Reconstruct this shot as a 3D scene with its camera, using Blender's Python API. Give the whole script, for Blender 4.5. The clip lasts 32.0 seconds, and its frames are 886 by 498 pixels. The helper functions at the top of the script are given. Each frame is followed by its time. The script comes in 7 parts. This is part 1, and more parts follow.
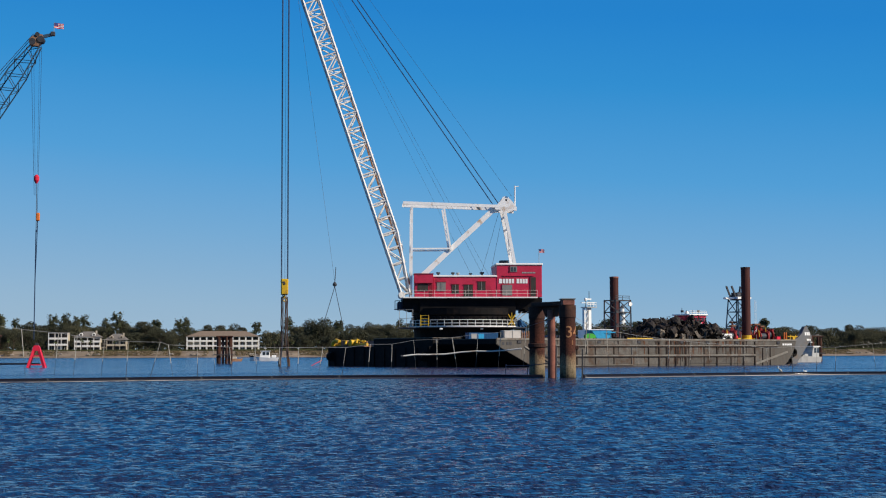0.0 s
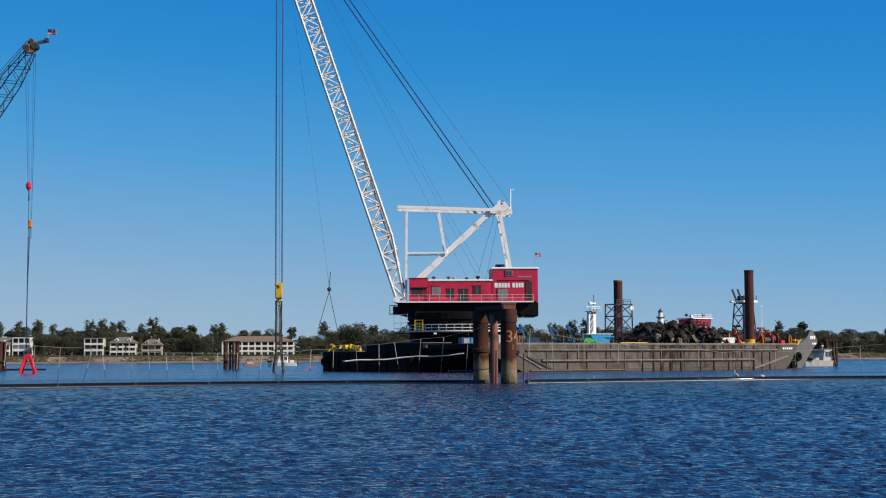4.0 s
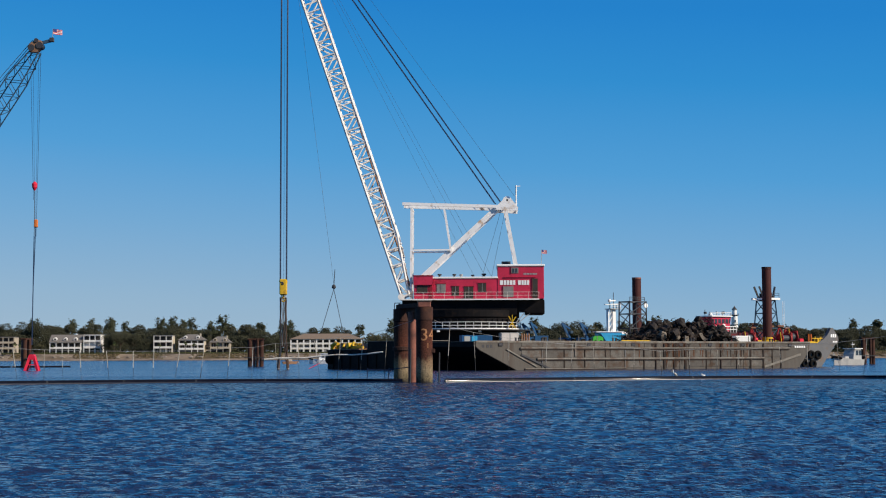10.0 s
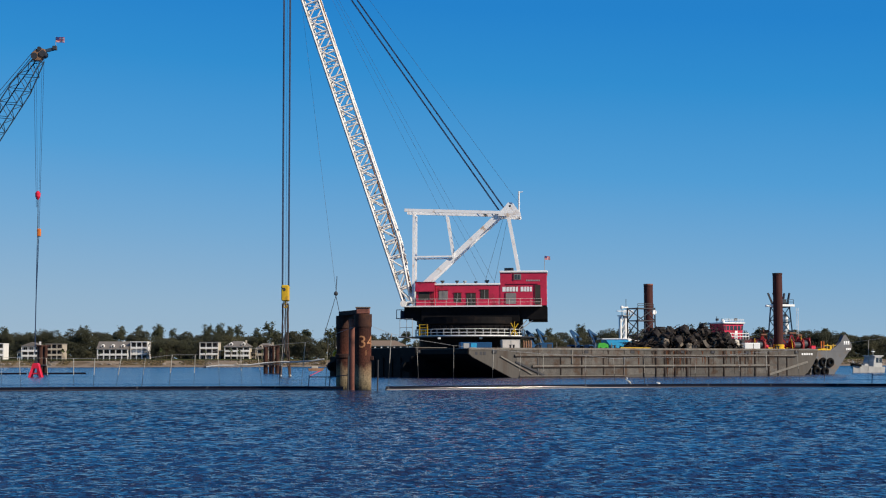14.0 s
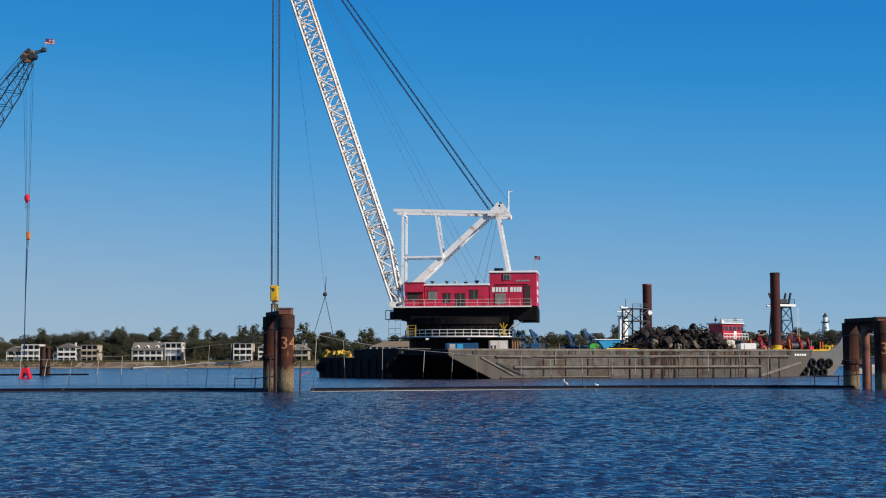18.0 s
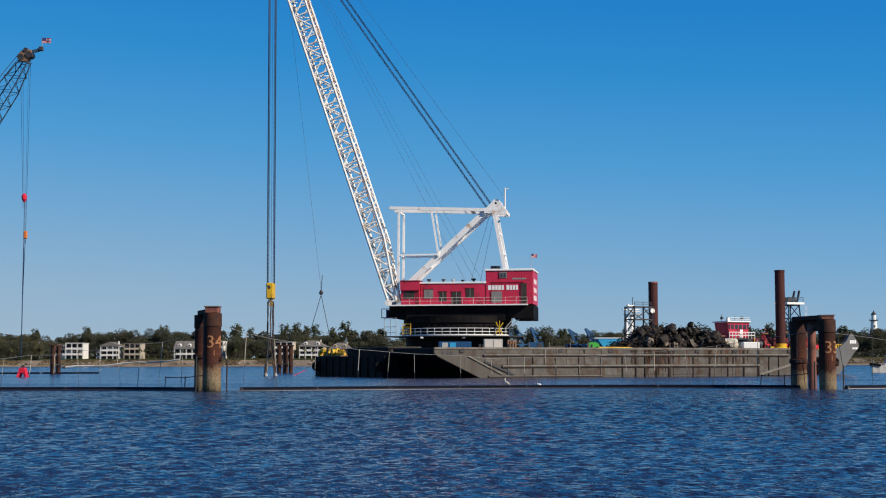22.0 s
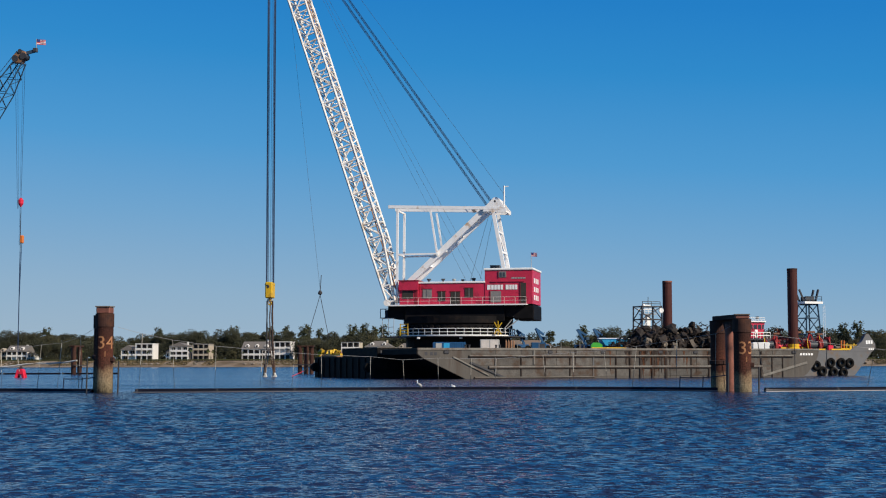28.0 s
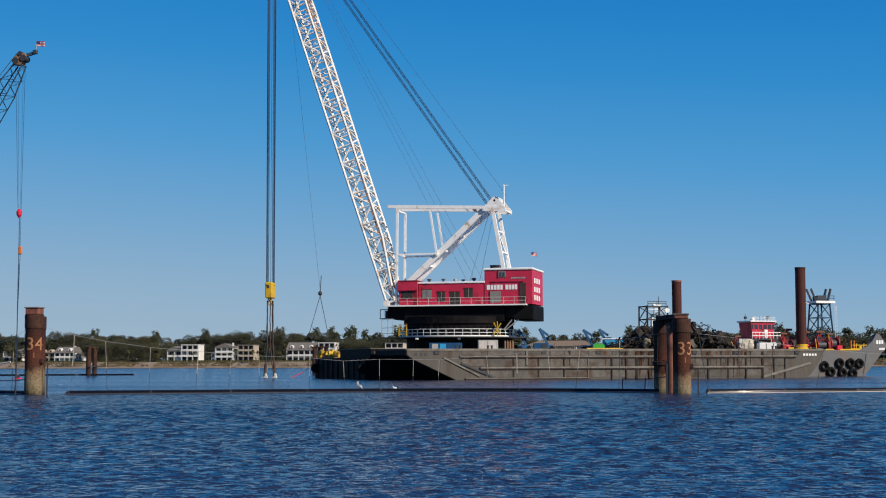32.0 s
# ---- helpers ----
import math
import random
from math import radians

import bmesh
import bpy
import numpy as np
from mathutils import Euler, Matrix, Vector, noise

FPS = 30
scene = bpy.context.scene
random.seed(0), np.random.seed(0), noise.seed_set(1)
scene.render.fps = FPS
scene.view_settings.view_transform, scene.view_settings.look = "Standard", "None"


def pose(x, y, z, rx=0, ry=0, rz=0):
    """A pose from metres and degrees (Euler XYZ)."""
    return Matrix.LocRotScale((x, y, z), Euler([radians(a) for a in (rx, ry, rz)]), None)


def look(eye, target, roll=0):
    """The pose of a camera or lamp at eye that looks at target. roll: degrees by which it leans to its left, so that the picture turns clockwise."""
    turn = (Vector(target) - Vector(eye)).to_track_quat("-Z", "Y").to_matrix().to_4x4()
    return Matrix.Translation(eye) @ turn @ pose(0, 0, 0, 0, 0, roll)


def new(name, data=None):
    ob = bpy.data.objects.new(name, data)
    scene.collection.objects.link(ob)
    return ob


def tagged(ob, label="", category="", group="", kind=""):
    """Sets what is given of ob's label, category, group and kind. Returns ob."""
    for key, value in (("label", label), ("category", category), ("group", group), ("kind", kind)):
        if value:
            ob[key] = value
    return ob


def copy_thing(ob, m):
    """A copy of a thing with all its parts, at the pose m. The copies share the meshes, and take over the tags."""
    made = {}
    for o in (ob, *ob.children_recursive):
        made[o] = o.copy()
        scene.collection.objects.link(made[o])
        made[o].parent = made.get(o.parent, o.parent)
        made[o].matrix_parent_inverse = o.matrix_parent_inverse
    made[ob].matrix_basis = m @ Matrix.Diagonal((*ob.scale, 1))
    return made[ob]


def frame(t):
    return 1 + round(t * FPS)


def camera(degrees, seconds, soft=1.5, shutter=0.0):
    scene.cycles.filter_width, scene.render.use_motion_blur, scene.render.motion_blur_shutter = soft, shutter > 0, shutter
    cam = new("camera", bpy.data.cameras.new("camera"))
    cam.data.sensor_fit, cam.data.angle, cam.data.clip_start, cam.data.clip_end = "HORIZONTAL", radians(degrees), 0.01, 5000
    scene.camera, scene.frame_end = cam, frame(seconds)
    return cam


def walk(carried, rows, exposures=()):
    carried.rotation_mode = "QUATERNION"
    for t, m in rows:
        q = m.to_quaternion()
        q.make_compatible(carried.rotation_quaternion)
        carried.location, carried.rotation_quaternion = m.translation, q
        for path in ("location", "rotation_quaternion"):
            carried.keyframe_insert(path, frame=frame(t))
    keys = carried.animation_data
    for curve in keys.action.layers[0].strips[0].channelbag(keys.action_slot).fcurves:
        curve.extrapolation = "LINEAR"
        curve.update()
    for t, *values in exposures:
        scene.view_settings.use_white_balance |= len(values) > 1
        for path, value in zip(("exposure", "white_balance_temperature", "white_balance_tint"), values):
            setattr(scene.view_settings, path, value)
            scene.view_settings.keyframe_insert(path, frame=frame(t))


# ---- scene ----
# ======== camera on a passing boat ========
cam = camera(32.97, 32.0, soft=1.1)


def aim(x, y, z, yaw, pitch, roll):
    return pose(x, y, z, 0, 0, yaw) @ pose(0, 0, 0, 90 + pitch) @ pose(0, 0, 0, 0, 0, roll)


# seconds, place, heading to the left of +y, tilt up and lean, in metres and degrees
VIEW = (
    (0, -39.66, -251.57, 2.06, -7.611, 3.994, -0.15), (0.5, -38.58, -251.49, 2.06, -7.367, 4.016, -0.22), (1, -37.49, -251.42, 2.06, -7.122, 3.991, -0.24),
    (1.5, -36.38, -251.34, 2.07, -6.898, 4.125, -0.25), (2, -35.26, -251.27, 2.07, -6.679, 4.240, -0.24), (2.5, -34.13, -251.20, 2.07, -6.446, 4.170, -0.21),
    (3, -32.99, -251.13, 2.07, -6.248, 4.152, -0.15), (3.5, -31.84, -251.07, 2.08, -6.037, 4.186, -0.23), (5.5, -27.21, -250.80, 2.09, -5.017, 4.115, -0.23),
    (6, -26.05, -250.73, 2.09, -4.737, 4.155, -0.23), (6.5, -24.89, -250.66, 2.09, -4.415, 4.139, -0.19), (7, -23.73, -250.59, 2.10, -4.122, 4.099, -0.19),
    (7.5, -22.56, -250.51, 2.10, -3.900, 4.090, -0.18), (8, -21.40, -250.43, 2.10, -3.613, 4.112, -0.14), (8.5, -20.23, -250.34, 2.10, -3.307, 4.096, -0.17),
    (9, -19.06, -250.24, 2.11, -3.011, 4.071, -0.14), (9.5, -17.89, -250.14, 2.11, -2.742, 4.062, -0.16), (10, -16.71, -250.02, 2.11, -2.453, 4.091, -0.18),
    (10.5, -15.53, -249.90, 2.11, -2.163, 4.102, -0.16), (11, -14.34, -249.76, 2.12, -1.877, 4.088, -0.18), (11.5, -13.15, -249.62, 2.12, -1.551, 4.101, -0.15),
    (12, -11.95, -249.46, 2.12, -1.228, 4.149, -0.12), (12.5, -10.76, -249.29, 2.13, -0.963, 4.170, -0.12), (13, -9.55, -249.12, 2.13, -0.704, 4.213, -0.14),
    (13.5, -8.35, -248.93, 2.13, -0.485, 4.273, -0.13), (14, -7.14, -248.74, 2.13, -0.181, 4.358, -0.13), (14.5, -5.93, -248.54, 2.14, 0.087, 4.365, -0.12),
    (16.5, -1.08, -247.66, 2.15, 0.962, 4.335, -0.11), (17, 0.14, -247.43, 2.15, 1.225, 4.306, -0.10), (17.5, 1.35, -247.19, 2.15, 1.435, 4.322, -0.13),
    (18, 2.57, -246.94, 2.16, 1.651, 4.388, -0.16), (18.5, 3.78, -246.68, 2.16, 1.908, 4.325, -0.13), (19, 5.00, -246.40, 2.16, 2.125, 4.302, -0.08),
    (19.5, 6.21, -246.12, 2.16, 2.368, 4.349, -0.14), (20, 7.42, -245.82, 2.17, 2.630, 4.340, -0.13), (20.5, 8.64, -245.51, 2.17, 2.941, 4.298, -0.10),
    (21, 9.85, -245.19, 2.17, 3.231, 4.294, -0.19), (21.5, 11.05, -244.84, 2.17, 3.505, 4.333, -0.14), (22, 12.26, -244.48, 2.18, 3.779, 4.335, -0.13),
    (22.5, 13.46, -244.11, 2.18, 4.058, 4.344, -0.13), (23, 14.66, -243.72, 2.18, 4.350, 4.339, -0.14), (23.5, 15.86, -243.32, 2.18, 4.663, 4.330, -0.14),
    (24, 17.06, -242.92, 2.19, 4.940, 4.338, -0.13), (24.5, 18.25, -242.51, 2.19, 5.193, 4.348, -0.17), (25, 19.43, -242.09, 2.19, 5.474, 4.384, -0.14),
    (25.5, 20.62, -241.67, 2.20, 5.755, 4.350, -0.15), (27.5, 25.29, -240.01, 2.21, 6.864, 4.379, -0.14), (28, 26.45, -239.60, 2.21, 7.169, 4.359, -0.11),
    (28.5, 27.60, -239.18, 2.21, 7.425, 4.370, -0.13), (29, 28.74, -238.77, 2.21, 7.707, 4.387, -0.12), (29.5, 29.88, -238.35, 2.22, 8.020, 4.391, -0.11),
    (30, 31.01, -237.92, 2.22, 8.288, 4.357, -0.15), (30.5, 32.14, -237.49, 2.22, 8.541, 4.292, -0.14), (31, 33.26, -237.04, 2.23, 8.831, 4.321, -0.15),
    (31.5, 34.37, -236.58, 2.23, 9.125, 4.374, -0.06), (32, 35.48, -236.11, 2.23, 9.400, 4.388, -0.17),
)
walk(cam, [(v[0], aim(*v[1:])) for v in VIEW], exposures=((0.0, 0.1), (9.0, 0.08), (14.0, 0.07), (18.0, 0.05), (25.0, 0.03), (28.0, 0.0), (32.0, 0.0)))

# ======== sky and sun ========
SUN_AZ, SUN_EL = radians(120), radians(33)  # azimuth clockwise from +y
sky_world = bpy.data.worlds.new("sky")
sky_world.use_nodes = True
wn = sky_world.node_tree
wn.nodes.clear()
w_out = wn.nodes.new("ShaderNodeOutputWorld")
w_bg = wn.nodes.new("ShaderNodeBackground")
w_sky = wn.nodes.new("ShaderNodeTexSky")
w_sky.sky_type, w_sky.sun_disc = "NISHITA", False
w_sky.sun_elevation, w_sky.sun_rotation = SUN_EL, SUN_AZ
w_sky.altitude, w_sky.air_density, w_sky.dust_density, w_sky.ozone_density = 0, 0.6, 0.0, 6.0
w_bg.inputs[1].default_value = 0.106
w_sat = wn.nodes.new("ShaderNodeHueSaturation")  # clear, deep winter blue
w_sat.inputs["Saturation"].default_value = 1.06
w_mix = wn.nodes.new("ShaderNodeMix")
w_mix.data_type = "RGBA"
w_co = wn.nodes.new("ShaderNodeTexCoord")
w_sep = wn.nodes.new("ShaderNodeSeparateXYZ")
w_ramp = wn.nodes.new("ShaderNodeValToRGB")  # clear winter sky: pale at the horizon, deep blue above
w_amt = wn.nodes.new("ShaderNodeMapRange")
w_up = wn.nodes.new("ShaderNodeVectorMath")
w_up.operation = "SCALE"
w_up.inputs["Scale"].default_value = 1 / 0.106
for i, (p, c) in enumerate(((0.0, (0.31, 0.43, 0.55)), (0.03, (0.268, 0.418, 0.568)), (0.08, (0.164, 0.372, 0.605)), (0.13, (0.075, 0.32, 0.63)), (0.19, (0.026, 0.255, 0.6)), (0.235, (0.014, 0.212, 0.575)), (0.4, (0.012, 0.15, 0.45)), (0.75, (0.012, 0.07, 0.24)))):
    el = w_ramp.color_ramp.elements[i] if i < 2 else w_ramp.color_ramp.elements.new(p)
    el.position, el.color = p, (*c, 1)
w_amt.inputs["From Min"].default_value, w_amt.inputs["From Max"].default_value = 0.4, 1.0
w_amt.inputs["To Min"].default_value, w_amt.inputs["To Max"].default_value = 0.94, 0.6
wn.links.new(w_co.outputs["Generated"], w_sep.inputs[0])
w_lean = wn.nodes.new("ShaderNodeMath")  # a little paler towards the west
w_lean.operation = "MULTIPLY_ADD"
w_lean.inputs[1].default_value = 0.06
wn.links.new(w_sep.outputs["X"], w_lean.inputs[0])
wn.links.new(w_sep.outputs["Z"], w_lean.inputs[2])
wn.links.new(w_lean.outputs[0], w_ramp.inputs[0])
wn.links.new(w_sep.outputs["Z"], w_amt.inputs["Value"])
wn.links.new(w_amt.outputs[0], w_mix.inputs["Factor"])
wn.links.new(w_ramp.outputs[0], w_up.inputs[0])
wn.links.new(w_up.outputs["Vector"], w_mix.inputs["B"])
wn.links.new(w_sky.outputs[0], w_sat.inputs["Color"])
wn.links.new(w_sat.outputs[0], w_mix.inputs["A"])
wn.links.new(w_mix.outputs["Result"], w_bg.inputs[0])
wn.links.new(w_bg.outputs[0], w_out.inputs[0])
scene.world = sky_world
sun = new("sun", bpy.data.lights.new("sun", "SUN"))
sun.data.energy, sun.data.angle, sun.data.color = 5.1, radians(0.6), (1.0, 0.89, 0.74)
sun_dir = Vector((math.sin(SUN_AZ) * math.cos(SUN_EL), math.cos(SUN_AZ) * math.cos(SUN_EL), math.sin(SUN_EL)))
sun.matrix_world = look(sun_dir * 400, (0, 0, 0))

# ======== materials ========
MATS = {}


def material(name, col, rough=0.6, metal=0.0, vary=0.25, scale=1.0, stain=None, stain_amt=0.0, bump=0.15, streak=False, island=False, spec=0.3, tone=0.0):
    """Painted or raw surface: base colour with coarse and fine noise, optional stains in a second colour, and fine relief."""
    if name in MATS:
        return MATS[name]
    m = bpy.data.materials.new(name)
    m.use_nodes = True
    nt = m.node_tree
    bs = nt.nodes["Principled BSDF"]
    bs.inputs["Roughness"].default_value, bs.inputs["Metallic"].default_value = rough, metal
    bs.inputs["Specular IOR Level"].default_value = spec
    co = nt.nodes.new("ShaderNodeTexCoord")
    mp = nt.nodes.new("ShaderNodeMapping")
    mp.inputs["Scale"].default_value = (scale, scale, scale * (0.12 if streak else 1.0))
    nt.links.new(co.outputs["Object"], mp.inputs[0])
    n1 = nt.nodes.new("ShaderNodeTexNoise")
    n1.inputs["Scale"].default_value, n1.inputs["Detail"].default_value = 0.9, 6
    n2 = nt.nodes.new("ShaderNodeTexNoise")
    n2.inputs["Scale"].default_value, n2.inputs["Detail"].default_value = 7.0, 4
    for n in (n1, n2):
        nt.links.new(mp.outputs[0], n.inputs["Vector"])
    mx = nt.nodes.new("ShaderNodeMix")
    mx.data_type = "RGBA"
    a = [c * (1 - vary) for c in col]
    b = [min(1, c * (1 + vary)) for c in col]
    mx.inputs["A"].default_value, mx.inputs["B"].default_value = (*a, 1), (*b, 1)
    ad = nt.nodes.new("ShaderNodeMath")
    ad.operation = "MULTIPLY_ADD"
    ad.inputs[1].default_value = 0.45
    hf = nt.nodes.new("ShaderNodeMath")
    hf.operation = "MULTIPLY"
    hf.inputs[1].default_value = 0.55
    nt.links.new(n1.outputs["Fac"], hf.inputs[0])
    nt.links.new(n2.outputs["Fac"], ad.inputs[0])
    nt.links.new(hf.outputs[0], ad.inputs[2])
    ct = nt.nodes.new("ShaderNodeMapRange")
    ct.inputs["From Min"].default_value, ct.inputs["From Max"].default_value = 0.32, 0.68
    src = ad.outputs[0]
    if island:
        geo = nt.nodes.new("ShaderNodeNewGeometry")
        av = nt.nodes.new("ShaderNodeMath")
        av.operation = "MULTIPLY_ADD"
        av.inputs[1].default_value = 0.36
        sb = nt.nodes.new("ShaderNodeMath")
        sb.operation = "SUBTRACT"
        sb.inputs[1].default_value = 0.18
        nt.links.new(ad.outputs[0], sb.inputs[0])
        nt.links.new(geo.outputs["Random Per Island"], av.inputs[0])
        nt.links.new(sb.outputs[0], av.inputs[2])
        src = av.outputs[0]
    nt.links.new(src, ct.inputs["Value"])
    nt.links.new(ct.outputs[0], mx.inputs["Factor"])
    outcol = mx.outputs["Result"]
    if stain:
        n3 = nt.nodes.new("ShaderNodeTexNoise")
        n3.inputs["Scale"].default_value, n3.inputs["Detail"].default_value, n3.inputs["Roughness"].default_value = 0.55, 8, 0.65
        nt.links.new(mp.outputs[0], n3.inputs["Vector"])
        r3 = nt.nodes.new("ShaderNodeMapRange")
        r3.inputs["From Min"].default_value, r3.inputs["From Max"].default_value = 0.62 - 0.25 * stain_amt, 0.74 - 0.2 * stain_amt
        nt.links.new(n3.outputs["Fac"], r3.inputs["Value"])
        m3 = nt.nodes.new("ShaderNodeMix")
        m3.data_type = "RGBA"
        m3.inputs["B"].default_value = (*stain, 1)
        nt.links.new(outcol, m3.inputs["A"])
        nt.links.new(r3.outputs[0], m3.inputs["Factor"])
        outcol = m3.outputs["Result"]
    if tone:  # every piece a little lighter or darker than the next
        oi = nt.nodes.new("ShaderNodeObjectInfo")
        tr = nt.nodes.new("ShaderNodeMapRange")
        tr.inputs["To Min"].default_value, tr.inputs["To Max"].default_value = 1 - tone, 1 + tone
        tm = nt.nodes.new("ShaderNodeVectorMath")
        tm.operation = "SCALE"
        nt.links.new(oi.outputs["Random"], tr.inputs["Value"])
        nt.links.new(outcol, tm.inputs[0])
        nt.links.new(tr.outputs[0], tm.inputs["Scale"])
        outcol = tm.outputs["Vector"]
    nt.links.new(outcol, bs.inputs["Base Color"])
    if bump:
        bp = nt.nodes.new("ShaderNodeBump")
        bp.inputs["Strength"].default_value, bp.inputs["Distance"].default_value = bump, 0.05
        nt.links.new(n2.outputs["Fac"], bp.inputs["Height"])
        nt.links.new(bp.outputs[0], bs.inputs["Normal"])
    MATS[name] = m
    return m


M_WHITE = material("white_paint", (0.86, 0.85, 0.83), 0.5, vary=0.07, stain=(0.5, 0.34, 0.21), stain_amt=0.22)
M_BOOMW = material("weathered_boom_paint", (0.8, 0.77, 0.72), 0.55, vary=0.12, scale=0.8, stain=(0.5, 0.4, 0.3), stain_amt=0.35)
M_CLEAN = material("clean_white_paint", (0.8, 0.8, 0.78), 0.5, vary=0.06)
M_RED = material("crane_red_paint", (0.5, 0.026, 0.066), 0.45, vary=0.16, stain=(0.2, 0.02, 0.03), stain_amt=0.3)
# darker crane red for trim, and for shade painted on the cab
M_REDDARK = material("dark_trim_and_shade_red", (0.2, 0.012, 0.022), 0.5, vary=0.2)
M_BLACK = material("black_hull_paint", (0.0075, 0.007, 0.0078), 0.65, vary=0.35, stain=(0.018, 0.013, 0.011), stain_amt=0.4, spec=0.08)
M_NAVY = material("dark_blue_paint", (0.012, 0.02, 0.05), 0.5, vary=0.3)
M_HULL = material("grey_barge_steel", (0.09, 0.081, 0.07), 0.75, vary=0.2, stain=(0.07, 0.052, 0.04), stain_amt=0.4, streak=True)
M_HULL2 = material("pale_barge_steel", (0.122, 0.124, 0.128), 0.6, vary=0.15, stain=(0.15, 0.11, 0.08), stain_amt=0.4)
M_PLATE = material("dented_side_plate", (0.094, 0.086, 0.076), 0.75, vary=0.4, stain=(0.066, 0.04, 0.025), stain_amt=0.55, tone=0.26)
# worn steel, paler than the hull: sunlit edges are put into the colour
M_FRAME = material("weathered_and_lit_steel", (0.175, 0.162, 0.14), 0.7, vary=0.3, stain=(0.12, 0.08, 0.06), stain_amt=0.5)
# dark tone of the rust runs, also used for painted shadow under the strakes
M_RUSTSHADOW = material("rust_and_shadow_steel", (0.03, 0.021, 0.017), 0.8, vary=0.4)
M_FRAME2 = material("pale_rail_paint", (0.6, 0.55, 0.5), 0.6, vary=0.15)
M_RUN = material("red_rust_run", (0.095, 0.04, 0.02), 0.85, vary=0.4)
M_DECK = material("barge_deck_steel", (0.17, 0.15, 0.12), 0.8, vary=0.3, stain=(0.1, 0.06, 0.035), stain_amt=0.6)
M_PILE = material("rusted_steel_pile", (0.04, 0.017, 0.012), 0.85, vary=0.5, scale=1.0, stain=(0.085, 0.033, 0.017), stain_amt=0.45, bump=0.3)
M_PILERED = material("red_primer_pile", (0.22, 0.085, 0.06), 0.7, vary=0.25, stain=(0.1, 0.04, 0.03), stain_amt=0.4)
M_PILEFAR = material("brown_spud_steel", (0.064, 0.017, 0.014), 0.75, vary=0.4, stain=(0.12, 0.05, 0.032), stain_amt=0.3, streak=True)
M_STEEL = material("dark_steel", (0.045, 0.045, 0.05), 0.55, vary=0.3)
M_BLUESTEEL = material("blue_grey_steel", (0.03, 0.065, 0.105), 0.55, vary=0.3)
M_PENDANT = material("pendant_wire", (0.015, 0.035, 0.085), 0.5, vary=0.2, bump=0)
M_ROPE = material("wire_rope", (0.05, 0.055, 0.065), 0.5, vary=0.2, bump=0)
M_ROPEPALE = material("pale_wire", (0.3, 0.3, 0.3), 0.6, vary=0.15, bump=0)
M_YEL = material("safety_yellow_paint", (0.62, 0.38, 0.02), 0.5, vary=0.15, stain=(0.3, 0.16, 0.03), stain_amt=0.3)
M_ORANGE = material("orange_paint", (0.6, 0.16, 0.03), 0.5, vary=0.2)
M_BLUE = material("blue_machine_paint", (0.014, 0.07, 0.17), 0.45, vary=0.2)
M_CYAN = material("light_blue_machine_paint", (0.03, 0.3, 0.55), 0.45, vary=0.2)
M_GREEN = material("green_machine_paint", (0.06, 0.4, 0.05), 0.5, vary=0.2)
M_REDMACH = material("red_machine_paint", (0.3, 0.022, 0.022), 0.5, vary=0.3, stain=(0.1, 0.03, 0.03), stain_amt=0.4)
M_HOTRED = material("signal_red_paint", (0.62, 0.02, 0.05), 0.45, vary=0.12)
M_LGREY = material("light_grey_paint", (0.36, 0.36, 0.35), 0.55, vary=0.15)
M_GLASS = material("dark_window_glass", (0.03, 0.035, 0.04), 0.12, vary=0.3, bump=0, spec=0.8)
# for flat panels that show openings; the shade inside is this dark colour
M_OPEN = material("opening_painted_shade", (0.045, 0.04, 0.035), 0.6, vary=0.3, bump=0, spec=0.15)
M_SHUT = material("dull_window_panel", (0.2, 0.19, 0.18), 0.5, vary=0.25)
M_RUBBER = material("tyre_rubber", (0.01, 0.0095, 0.009), 0.9, vary=0.3, spec=0.1)
M_SCRAP = material("torn_wreck_steel", (0.015, 0.012, 0.0105), 0.75, vary=0.6, stain=(0.05, 0.029, 0.019), stain_amt=0.35, island=True)
M_SCRAPPALE = material("bent_wreck_plate", (0.13, 0.108, 0.085), 0.7, vary=0.4, island=True)
M_BOOM = material("wet_boom_pipe", (0.005, 0.006, 0.012), 0.6, vary=0.3, bump=0.02, spec=0.06)
M_BOOMWET = material("wet_front_pipe", (0.012, 0.012, 0.017), 0.5, vary=0.3, bump=0.02, spec=0.2)
for mat_, film, rough_ in ((M_BOOM, 0.15, 0.1), (M_BOOMWET, 1.0, 0.37)):  # a film of water over the black pipes
    wet = mat_.node_tree.nodes["Principled BSDF"].inputs
    wet["Coat Weight"].default_value, wet["Coat Roughness"].default_value, wet["Coat IOR"].default_value = film, rough_, 1.5
M_PIPE = material("pale_pipe", (0.6, 0.58, 0.53), 0.5, vary=0.15, stain=(0.35, 0.25, 0.15), stain_amt=0.2)
M_SCRUB = material("dune_scrub", (0.12, 0.09, 0.045), 0.9, vary=0.45, scale=0.25, island=True, bump=0)
M_POST = material("fence_post_paint", (0.42, 0.39, 0.33), 0.6, vary=0.25, stain=(0.25, 0.18, 0.1), stain_amt=0.4)
M_POSTDARK = material("dark_fence_post", (0.04, 0.04, 0.042), 0.6, vary=0.3)
M_SAND = material("beach_sand", (0.24, 0.188, 0.135), 0.95, vary=0.3, scale=0.12, stain=(0.13, 0.095, 0.06), stain_amt=0.6)
M_ROCK = material("seawall_rock", (0.2, 0.17, 0.14), 0.9, vary=0.4, island=True)
M_LAND = material("back_land_grass", (0.07, 0.075, 0.03), 0.95, vary=0.35, scale=0.2)
M_BARK = material("tree_bark", (0.07, 0.055, 0.04), 0.9, vary=0.3)
